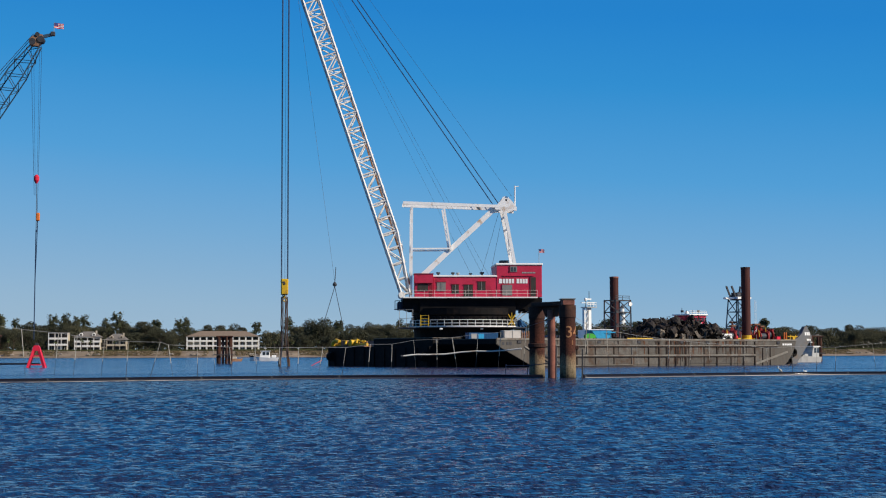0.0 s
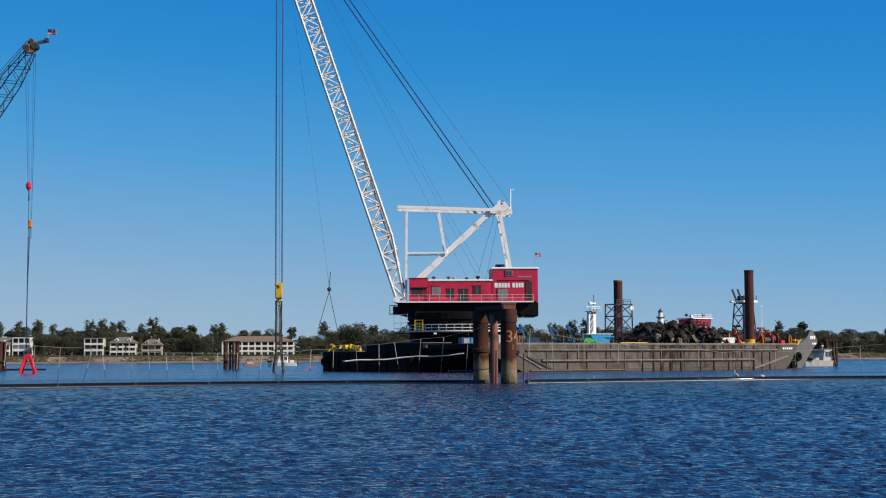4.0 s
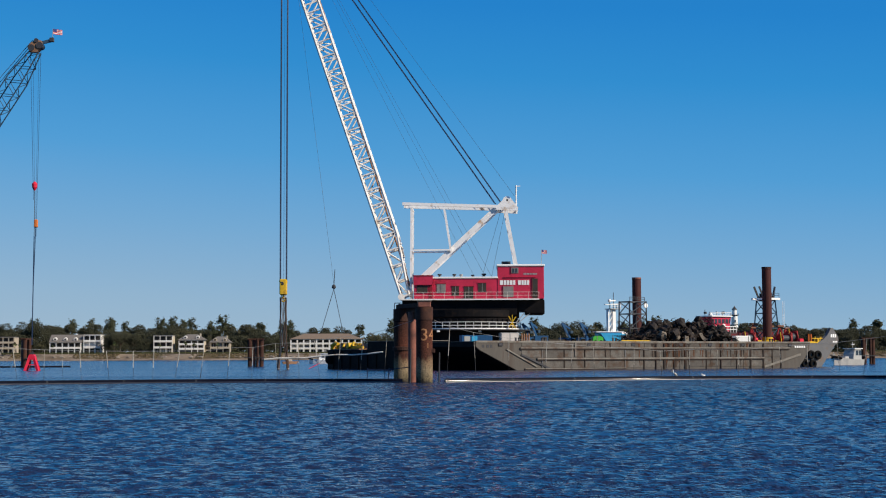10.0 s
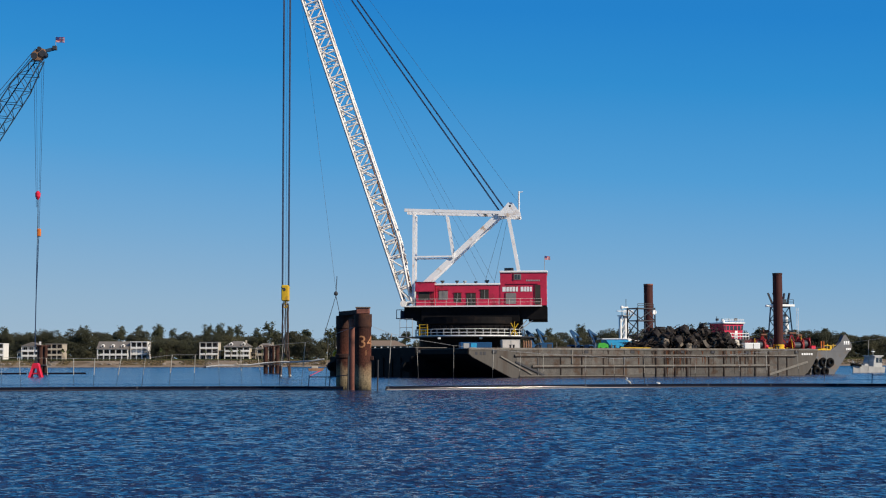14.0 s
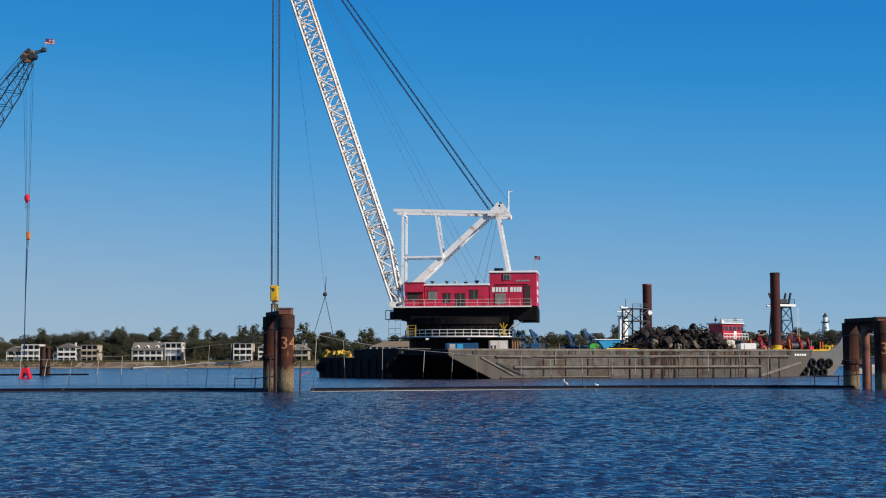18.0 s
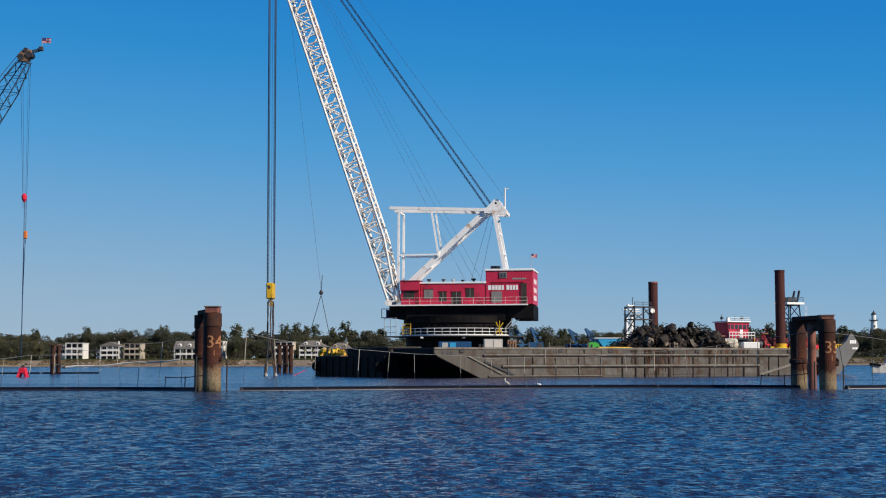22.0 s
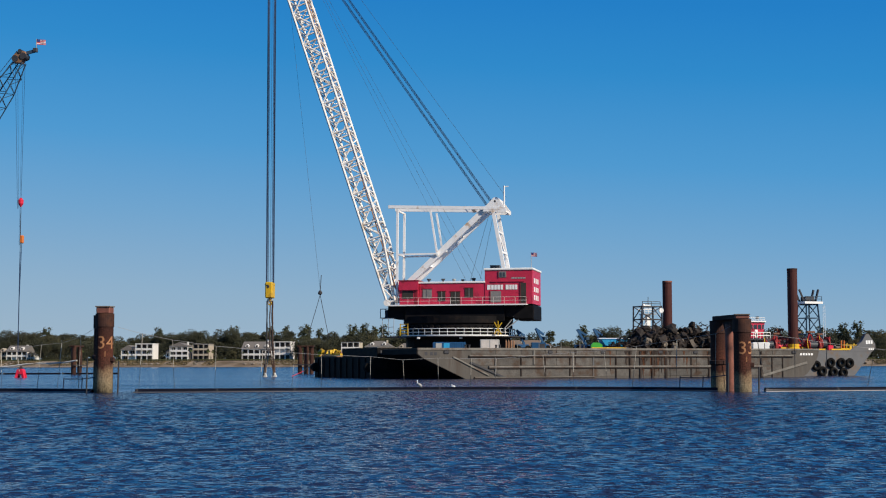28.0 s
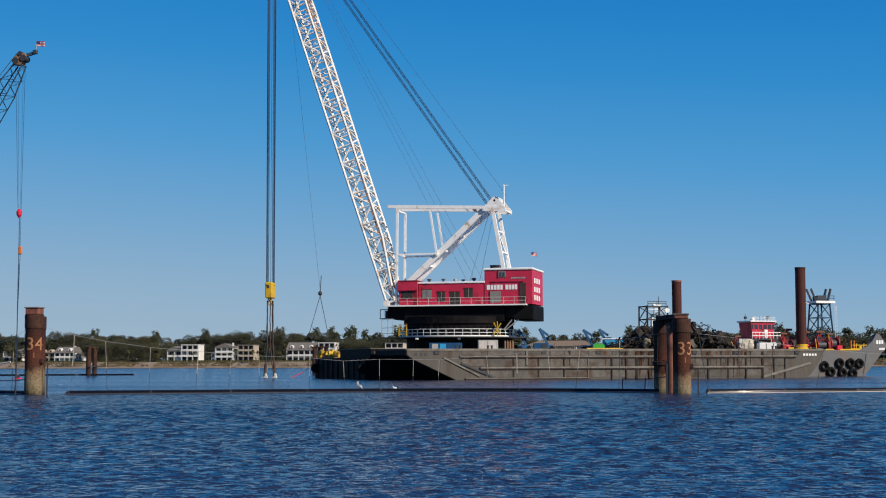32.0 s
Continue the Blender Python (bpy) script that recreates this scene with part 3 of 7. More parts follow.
def pine_tree(seed, height, label):
    t = thing("pine_tree", label=label, category="tree", group="trees on the far shore")
    rr = random.Random(seed)
    bm = B()
    tube(bm, (0, 0, -0.3), (0.4, 0, height * 0.94), 0.3, 6, 0.1)
    tufts, g = [], np.random.default_rng(seed)
    for k in range(19):
        a, z = rr.uniform(0, 6.28), height * (0.56 + 0.41 * rr.random() ** 0.8)
        ln = rr.uniform(0.8, 3.7) * (1.25 - 0.5 * z / height)
        e = Vector((math.cos(a) * ln + 0.3, math.sin(a) * ln, z + rr.uniform(0.2, 1.0)))
        tube(bm, (0.3, 0, z - 0.4), e, 0.09, 4, 0.04)
        tufts += [e + Vector((rr.gauss(0, 0.85), rr.gauss(0, 0.85), rr.gauss(0, 0.75))) for _ in range(34)]
    part("trunk", bm, M_BARK, t)
    clumps("crown", tufts, g.uniform(0.3, 0.75, len(tufts)), M_PINE, t, g, 0.6)
    return t


def palm_tree(seed, height):
    t = thing("palm_tree", label="slender cabbage palm with a round head of fronds", category="tree", group="palms before the houses")
    rr = random.Random(seed)
    part("trunk", tube(B(), (0, 0, -0.3), (0.3, 0, height), 0.2, 6, 0.15), M_BARK, t)
    bm = B()
    for k in range(26):
        a, el = rr.uniform(0, 6.28), rr.uniform(-0.6, 1.3)
        pts = [Vector((0.3, 0, height)) + Vector((math.cos(a) * math.cos(el) * s, math.sin(a) * math.cos(el) * s, math.sin(el) * s - 0.22 * s * s)) for s in (0, 0.7, 1.3, 1.8)]
        side = Vector((-math.sin(a), math.cos(a), 0))
        for p, q, w0, w1 in zip(pts, pts[1:], (0.08, 0.42, 0.34), (0.42, 0.34, 0.03)):
            vs = [bm.verts.new(v) for v in (p - side * w0, p + side * w0, q + side * w1, q - side * w1)]
            bm.faces.new(vs)
    part("fronds", bm, M_PALM, t)
    return t


TREES = [broad_tree(1, 15, 15, M_LEAF, "dark green live oak with a wide crown"), broad_tree(2, 18, 17, M_LEAF, "dark green live oak with a wide crown"),
         broad_tree(3, 12, 14, M_LEAF2, "olive green broad tree with an uneven crown"), broad_tree(4, 16, 13, M_LEAF2, "olive green broad tree with an uneven crown"),
         broad_tree(5, 13, 17, M_LEAF, "tall dark green oak with gaps in its crown")]
PINES = [pine_tree(11, 24, "tall thin pine with a flat open crown"), pine_tree(12, 21, "tall thin pine with a flat open crown")]
PALM = palm_tree(21, 6.5)


def woods():
    """The dark undergrowth and lower wood behind the houses."""
    g = np.random.default_rng(77)
    n = 60000
    x = g.uniform(-620, 560, n)
    top = 16.6 + 2.0 * np.sin(x * 0.05 + 2 * np.sin(x * 0.013)) + 1.6 * np.sin(x * 0.21)
    z = 4.6 + (top - 4.6) * g.random(n) ** 0.7
    y = g.uniform(742, 766, n) + np.where((x < -85) | (x > -20), 12, 66)
    ob = clumps("undergrowth", np.stack([x, y, z], -1), g.uniform(0.3, 0.72, n), M_LEAF, None, g)
    tagged(ob, "dense dark green undergrowth along the far shore", "woods", kind="stuff")
    n = 22000
    x = g.uniform(-600, 540, n)
    hot = (x > -82) & (x < -10)
    z = 4.2 + (5.5 + 2.2 * np.sin(x * 0.09 + 1.5 * np.sin(x * 0.021))) * g.random(n)
    ob = clumps("thicket", np.stack([x, g.uniform(740, 746, n) + np.where(hot, 74, 0), z], -1), g.uniform(0.3, 0.75, n), M_LEAF, None, g)
    tagged(ob, "dark thicket of low shrubs between the shore houses", "thicket", kind="stuff")
    n = 5000
    x = g.uniform(-640, 580, n)
    ob = clumps("far_wood", np.stack([x, g.uniform(868, 900, n), 4.8 + (9.5 + 2.0 * np.sin(x * 0.031)) * g.random(n)], -1), g.uniform(1.3, 2.6, n), M_LEAF, None, g)
    tagged(ob, "dark wood closing the view behind the houses", "woods", kind="stuff")
    for nm, mat, n, lab in (("dune_grass", M_SCRUB, 15000, "brown winter grass and scrub at the top of the beach"), ("dune_bushes", M_LEAF2, 2600, "low olive bushes before the houses")):
        x = g.uniform(-560, 500, n * 2)
        keep = np.sin(x * 0.11 + 2.2 * np.sin(x * 0.037)) + 0.7 * np.sin(x * 0.31 + n) > (-0.2 if nm == "dune_grass" else 0.35)
        x = x[keep][:n]
        wob = 5 * np.sin(x * 0.021) + 3 * np.sin(x * 0.067 + 1)
        ob = clumps(nm, np.stack([x, SHORE + wob + (d_ := g.uniform(12, 27, len(x))), np.interp(d_, (12, 14, 18, 27), (1.0, 1.3, 2.5, 3.8)) + g.uniform(0, 0.5, len(x))], -1), g.uniform(0.25, 0.7, len(x)), mat, None, g, 0.6)
        tagged(ob, lab, "scrub", kind="stuff")


def plant_trees():
    rr = random.Random(31)
    first = {}

    def put(src, x, y, z, s):
        m = pose(x, y, z, 0, 0, rr.uniform(0, 360))
        if src not in first:
            first[src] = True
            src.matrix_world = m
            src.scale = (s, s, s)
            return
        c = copy_thing(src, m)
        c.scale = (s, s, s)

    woods()
    x = -520.0
    while x < 480:
        for y in (765, 800, 850):
            if y < 815 and -98 < x < -12:
                continue
            if y > 770 or rr.random() < 0.6:
                put(rr.choice(TREES), x + rr.uniform(-5, 5), y + rr.uniform(-12, 12), 4.6, rr.uniform(1.0, 1.38) * (0.85 if x > 300 else 1.0))
        x += rr.uniform(8, 12.5)
    for x in (-506, -470, -440, -396, -352, -318, -302, -262, -236, -208, -196, -160, -149, -131, -122, -98, -84, -30, -8, 26, 70, 96, 141, 152, 176, 214, 262, 330, 338):
        put(rr.choice(PINES), x, 792 + rr.uniform(-14, 40), 4.6, rr.uniform(0.86, 1.04))
    # pines that stand out above the wood
    for x, s in ((-216, 0.97), (-204, 0.95), (-168, 1.0), (-160, 1.03), (-153, 0.94), (-126, 1.07), (-79, 0.92), (168, 0.97), (319, 0.93)):
        put(PINES[0], x, 800, 4.6, s)
    # dense low oaks between the houses
    for x, s in ((-190, 0.75), (-183, 0.85), (-175, 0.8), (-168, 0.6), (-240, 0.62), (-233, 0.5), (-318, 0.8), (-326, 0.7), (-340, 0.85), (-352, 0.8), (-365, 0.75), (-100, 0.8), (-92, 0.9), (-104, 0.6), (-86, 0.75),
                 (-8, 0.6), (0, 0.75), (14, 0.7), (30, 0.8), (46, 0.75), (62, 0.85), (80, 0.8), (100, 0.9), (118, 0.8), (140, 0.85), (160, 0.8), (180, 0.85), (200, 0.7), (255, 0.9), (272, 0.85), (290, 0.8), (306, 0.9), (322, 0.85), (340, 0.75), (372, 0.8), (-408, 0.8), (-420, 0.85), (-436, 0.75), (-452, 0.8)):
        put(rr.choice(TREES[:3]), x, 722 + rr.uniform(-4, 8), 4.2, s)
    for x in (-286, -246, -243, -184, -155, -139, -134, -119, -20, -8, 8, 24, 40, 170, 188, -330, -300, -258, -222):
        put(PALM, x, 706 + rr.uniform(-3, 3), 4.0, rr.uniform(0.8, 1.15))


plant_trees()


def house(x0, x1, z1, y, wall, roof, storeys, style, label, deep=11.0, share=None, dark=(0,), wing=None, post=0.17, bay=4.0):
    """A shore house: walls in storeys, a porch or balcony to each, windows set in, and a roof with eaves."""
    w, z0 = x1 - x0, 4.0
    h = z1 - z0
    t = thing("house", pose((x0 + x1) / 2, y, z0), label, "house", "houses on the far shore")
    body_h = h * (share or (0.8 if style != "flat" else 0.94))
    sh = body_h / storeys
    part("wall", box(B(), -w / 2, 0, 0, w / 2, deep, body_h), wall, t)
    bays = max(2, round(w / bay))
    bw = w / bays
    for s in range(storeys):
        z = s * sh
        part("balcony", box(B(), -w / 2 - 0.1, -1.9, z + sh - 0.3, w / 2 + 0.1, 0.05, z + sh - 0.02), M_HWHITE if wall is not M_HTAN else wall, t)
        if s:
            part("balcony_rail", box(B(), -w / 2, -1.88, z + 0.05, w / 2, -1.8, z + 0.95), M_HWHITE if wall is not M_HTAN else wall, t)
        for b in range(bays + 1):
            x = -w / 2 + b * bw
            part("post", box(B(), x - post, -1.9, z, x + post, -1.56, z + sh - 0.3), M_HWHITE if wall is not M_HTAN else wall, t)
        for b in range(bays):
            x = -w / 2 + (b + 0.5) * bw
            if s in dark:  # flat dark panel on the wall, the gallery's shade put into its colour
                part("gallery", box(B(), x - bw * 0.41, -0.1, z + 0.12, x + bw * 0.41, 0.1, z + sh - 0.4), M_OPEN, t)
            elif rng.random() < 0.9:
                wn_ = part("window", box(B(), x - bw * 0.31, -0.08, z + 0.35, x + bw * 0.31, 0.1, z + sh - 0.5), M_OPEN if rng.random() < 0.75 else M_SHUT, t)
                part("mullion", box(B(), x - 0.06, -0.13, z + 0.25, x + 0.06, -0.06, z + sh - 0.55), M_HWHITE, wn_)
    bm = B()
    if style == "hip":
        e = 1.1
        zs, zt, ins = body_h, h, min(w * 0.3, deep * 0.55)
        vs = [bm.verts.new(c) for c in ((-w / 2 - e, -2.4, zs), (w / 2 + e, -2.4, zs), (w / 2 + e, deep + e, zs), (-w / 2 - e, deep + e, zs), (-w / 2 + ins, deep / 2 - 0.6, zt), (w / 2 - ins, deep / 2 - 0.6, zt))]
        for f in ((0, 1, 5, 4), (1, 2, 5), (2, 3, 4, 5), (3, 0, 4), (3, 2, 1, 0)):
            bm.faces.new([vs[i] for i in f])
    elif style == "gable":
        prism(bm, ((-w / 2 - 0.5, body_h), (w / 2 + 0.5, body_h), (w / 2 + 0.5, body_h + 0.3), (0.0, h), (-w / 2 - 0.5, body_h + 0.3)), -2.3, deep + 0.5)
    elif style == "ridge":
        a = [(-2.4, body_h), (deep + 0.6, body_h), (deep / 2, h)]
        f0 = [bm.verts.new((-w / 2 - 0.6, yy, zz)) for yy, zz in a]
        f1 = [bm.verts.new((w / 2 + 0.6, yy, zz)) for yy, zz in a]
        bm.faces.new(f0)
        bm.faces.new(f1[::-1])
        for i in range(3):
            bm.faces.new((f0[i], f0[(i + 1) % 3], f1[(i + 1) % 3], f1[i]))
        bmesh.ops.recalc_face_normals(bm, faces=bm.faces[:])
    else:
        box(bm, -w / 2 - 0.3, -2.1, body_h, w / 2 + 0.3, deep + 0.3, body_h + 0.35)
    part("roof", bm, roof, t)
    if style in ("ridge", "hip") and w < 25:
        for k in range(max(2, int(w / 6))):
            xc = -w / 2 + (k + 0.5) * w / max(2, int(w / 6))
            zc = body_h + (h - body_h) * 0.25
            d_ = part("dormer", prism(B(), ((xc - 1.1, zc), (xc + 1.1, zc), (xc + 1.1, zc + 1.2), (xc, zc + 2.0), (xc - 1.1, zc + 1.2)), -1.3, deep * 0.4), M_HWHITE if wall is not M_HTAN else wall, t)
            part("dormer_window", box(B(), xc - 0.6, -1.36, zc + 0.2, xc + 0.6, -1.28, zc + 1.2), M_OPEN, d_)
    if wing:
        xa, xb, hh = wing
        part("wing", box(B(), xa, 1.0, 0, xb, deep - 1, hh), wall, t)
        part("wing_roof", prism(B(), ((xa - 0.5, hh), (xb + 0.5, hh), (xb + 0.5, hh + 0.25), ((xa + xb) / 2, hh + 1.9), (xa - 0.5, hh + 0.25)), 0.2, deep - 0.6), roof, t)
        for k in range(2):
            xc = xa + (xb - xa) * (0.28 + 0.44 * k)
            for zz in (0.4, hh * 0.55):
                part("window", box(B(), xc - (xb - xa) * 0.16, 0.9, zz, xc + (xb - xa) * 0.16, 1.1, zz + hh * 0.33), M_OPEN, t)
    if style != "flat" and w < 25:
        part("chimney", box(B(), w * 0.28, deep * 0.5, body_h, w * 0.28 + 1.0, deep * 0.5 + 1.0, h + 0.5), wall, t)
    return t


def shore_houses():
    wl = "white three storey beach house with balconies and a grey roof"
    house(-277, -265, 16.2, 725, M_HWHITE, M_ROOFG, 3, "gable", wl, share=0.78, dark=(0, 1), wing=(-9.5, -5.8, 5.6))
    house(-261.4, -250.8, 15.7, 725, M_HTAN, M_ROOFG, 3, "flat", "tan three storey house with open galleries", dark=(0, 1, 2))
    house(-228, -208.5, 16.7, 725, M_HWHITE, M_ROOFG, 2, "ridge", "wide white house with a long grey roof and arched porch", share=0.6, dark=(0, 1))
    house(-206.6, -196, 17.0, 726, M_HWHITE, M_HWHITE, 3, "flat", "narrow white flat-roofed beach house with three balconies", dark=(0, 2))
    house(-162, -150.2, 16.6, 727, M_HCREAM, M_ROOFG, 3, "flat", "cream stucco house with tall balconies", dark=(1, 2))
    house(-146, -130, 16.8, 728, M_HCREAM, M_ROOFG, 3, "hip", "cream house with a grey hipped roof and balconies", share=0.7, dark=(0, 2))
    house(-126.5, -114, 15.4, 733, M_HTAN, M_ROOFG, 2, "hip", "tan house half hidden by palms", share=0.65, wing=(-9.5, -6.0, 5.0))
    house(-300.5, -289, 16.0, 725, M_HWHITE, M_HWHITE, 3, "flat", "white modern house with a deep upper balcony", dark=(0, 2))
    house(-311, -301.5, 14.6, 727, M_HWHITE, M_ROOFG, 2, "gable", "small white gabled house", share=0.7, dark=())
    house(-391, -377, 14.6, 727, M_HWHITE, M_ROOFG, 2, "ridge", "white house with a tall glazed front", share=0.62, dark=(1,), wing=(7.0, 11.0, 4.6))
    house(-404, -392, 12.0, 729, M_HTAN, M_ROOFB, 2, "hip", "low tan house among dark trees")
    house(-430, -417, 13.0, 731, M_HWHITE, M_ROOFG, 2, "gable", "white house among dark trees")
    house(-77.5, -28.8, 18.0, 790, M_HCREAM, M_ROOFB, 3, "hip", "long three storey cream hotel with galleries and a brown hipped roof", 16, share=0.72, dark=(2,), post=0.48, bay=4.6)
    house(356, 366, 15.0, 760, M_HCREAM, M_ROOFG, 2, "gable", "cream gabled house beside dark trees")
    house(423, 470, 19.0, 845, M_HCREAM, M_HWHITE, 3, "flat", "pale flat-roofed block of flats")
    house(150, 166, 12.5, 735, M_HTAN, M_ROOFB, 2, "hip", "low tan house among trees")


shore_houses()


def lighthouse():
    t = thing("lighthouse", pose(284.8, 1010, 4.8) @ Matrix.Scale(1.27, 4), "tall white lighthouse with a dark lantern room", "lighthouse")
    part("tower", lathe(B(), ((3.1, 0), (2.9, 4), (1.95, 23.5), (2.0, 24.0)), 18), M_CLEAN, t, smooth=True)
    g = part("gallery", lathe(B(), ((2.0, 24.0), (2.9, 24.5), (2.9, 24.8), (1.7, 24.8)), 18), M_STEEL, t)
    part("lantern", lathe(B(), ((1.5, 24.8), (1.5, 28.2)), 12), M_CLEAN, t)
    part("lantern_roof", lathe(B(), ((1.9, 28.2), (1.8, 28.5), (0.5, 30.0), (0.1, 31.0)), 12), M_STEEL, t)
    for k in range(10):
        a = k * 0.628
        part("gallery_post", tube(B(), (2.8 * math.cos(a), 2.8 * math.sin(a), 24.8), (2.8 * math.cos(a), 2.8 * math.sin(a), 25.9), 0.06, 5), M_STEEL, t)
    for z in (8, 14, 20):
        part("window", box(B(), -0.4, -2.9 + z * 0.035, z, 0.4, -2.0 + z * 0.03, z + 1.3), M_GLASS, t)


lighthouse()

# ======== two barges lying side by side ========
BARGE = pose(0, -33.4, 0, 0, 0, 29.1)  # x along the barges, y across them, away from the camera
DECK = 4.2


def grey_barge():
    t = thing("deck_barge", BARGE, "long grey weathered steel deck barge loaded with wreckage", "barge")
    out = [(-3.3, DECK), (-3.3, 3.5), (-2.4, 2.9), (3.9, 0.0), (5.6, -0.9), (57.5, -0.9), (59.6, -0.3), (60.8, 0.5), (61.9, 1.7), (62.7, 2.9), (63.1, DECK)]
    part("hull", prism(B(), out, 0, 14.2), M_HULL, t)
    part("rake_plate", prism(B(), ((-3.36, 4.05), (-3.36, 3.5), (-2.44, 2.84), (3.86, -0.06), (3.9, 0.0), (-2.4, 2.9), (-3.3, 3.5), (-3.3, 4.05)), 0.05, 14.15), M_BLACK, t, "black painted raked end")
    part("end_plate", prism(B(), ((-3.4, 4.15), (-3.4, 3.45), (-2.5, 2.8), (-2.3, 2.8), (-3.2, 3.5), (-3.2, 4.15)), 0.0, 14.2), M_BLACK, t)
    part("deck", box(B(), -3.2, 0.1, DECK - 0.05, 63.0, 14.1, DECK + 0.03), M_DECK, t, "rusty worn steel deck")
    # ribs and strakes on the side towards the river
    for z, x0, x1, hh in ((3.15, 4.4, 58.2, 0.2), (1.55, 7.4, 52.6, 0.26), (0.14, 5.2, 24.0, 0.14)):
        # the whole strake takes the pale tone of its sunlit top
        part("rubbing_strake", box(B(), x0, -0.26, z, x1, 0.02, z + hh, 0.03), M_FRAME, t, "worn rubbing strake, coloured pale like its sunlit top")
        # dark strip below each strake paints in the shadow it casts
        part("rust_line", box(B(), x0, -0.2, z - 0.14, x1, 0.02, z - 0.005), M_RUSTSHADOW, t)
    for x in (8.4, 12.4, 16.2, 20.1, 23.9, 27.6, 36.0, 40.2, 43.3, 46.6, 49.6, 52.5, 54.4, 56.3):
        part("rib", box(B(), x - 0.07, -0.14, 0.0, x + 0.07, 0.02, 3.2), M_RUSTSHADOW if x in (12.4, 16.2, 20.1, 27.6, 36.0, 40.2, 43.3, 46.6, 49.6, 52.5, 54.4, 56.3) else M_HULL2, t)
    xs = (4.6, 8.4, 12.4, 16.2, 20.1, 23.9, 27.6, 31.8, 36.0, 40.2, 43.3, 46.6, 49.6, 52.5, 54.4, 56.3)
    rr = random.Random(41)
    for xa, xb in zip(xs, xs[1:]):
        for za, zb in ((0.3, 1.52), (1.84, 3.12), (3.38, 3.98)):
            if xa < 5 and za < 1:
                continue
            part("side_plate", box(B(), xa + 0.13, -0.035 - rr.uniform(0, 0.03), za, xb - 0.13, 0.01, zb, 0.02), M_PLATE, t)
    part("chain_pipe", box(B(), 14.3, -0.2, 2.0, 14.55, 0.02, 4.0), M_FRAME, t)
    for x, w in ((29.9, 0.22), (31.6, 0.3), (33.6, 0.24), (35.9, 0.34), (43.2, 0.16), (49.6, 0.26), (52.4, 0.2)):
        part("fender_bar", box(B(), x - w / 2, -0.19, 0.02, x + w / 2, -0.06, 3.9), M_RUSTSHADOW, t, "dark rusty vertical fender bar")
    for k in range(48):
        x = rr.choice((rr.uniform(28.5, 38), rr.uniform(29.5, 36), rr.uniform(43, 51), rr.uniform(9, 52)))
        z1 = rr.choice((4.0, 4.0, 3.1)) - rr.uniform(0, 0.1)
        z0 = max(0.05, z1 - rr.uniform(1.4, 3.9))
        w = rr.uniform(0.08, 0.42) if 28 < x < 38 else rr.uniform(0.04, 0.24)
        pts = [(x - w, z1)]
        for i in range(1, 5):
            pts.append((x - w * rr.uniform(0.3, 1.0) * (1 - 0.15 * i), z1 + (z0 - z1) * i / 5))
        pts.append((x + rr.uniform(-0.5, 0.5) * w, z0))
        for i in range(4, 0, -1):
            pts.append((x + w * rr.uniform(0.3, 1.0) * (1 - 0.15 * i), z1 + (z0 - z1) * i / 5))
        pts.append((x + w, z1))
        part("rust_streak", prism(B(), pts, -0.085, -0.02), M_RUSTSHADOW if k % 2 else M_RUN, t, "dark rust run")
    beam_bm = beam(B(), (52.6, -0.08, 0.2), (60.7, -0.08, 2.2), 0.2, 0.34)
    part("diagonal_stiffener", beam_bm, M_FRAME, t)
    part("diagonal_stiffener", beam(B(), (4.6, -0.08, 2.3), (10.0, -0.08, 0.1), 0.16, 0.26), M_STEEL, t)
    part("diagonal_stiffener", beam(B(), (2.0, -0.08, 3.1), (7.4, -0.08, 0.5), 0.16, 0.2), M_FRAME, t)
    part("deck_edge", box(B(), -3.3, -0.1, DECK - 0.16, 63.0, 0.06, DECK + 0.12), M_FRAME, t)
    for x in (1.0, 17.0, 25.5, 35.0, 41.0, 48.0, 58.4):
        f = part("fairlead", box(B(), x - 0.4, -0.12, 3.5, x + 0.4, 0.02, 4.0, 0.1), M_STEEL, t)
    # draught marks and the name bar, kept as plain bars
    for x in (59.7, 60.2, 60.7, 61.2, 61.7):
        part("name_bar", box(B(), x - 0.17, -0.03, 3.3, x + 0.17, 0.01, 3.62), M_CLEAN, t)
    for x in (-2.0, -1.2, -0.6):
        part("name_bar", box(B(), x - 0.2, -0.03, 3.3, x + 0.2, 0.01, 3.75), M_STEEL, t)
    for x in (4.5, 9.2, 22.5, 38.0, 55.0):
        b = part("bollard", box(B(), x - 0.5, 0.5, DECK, x + 0.5, 1.0, DECK + 0.1), M_STEEL, t)
        for dx in (-0.28, 0.28):
            part("bitt", lathe(B(), ((0.14, DECK), (0.14, DECK + 0.45), (0.2, DECK + 0.5), (0.2, DECK + 0.58)), 10, x + dx, 0.75), M_STEEL, b)
    return t


grey_barge()


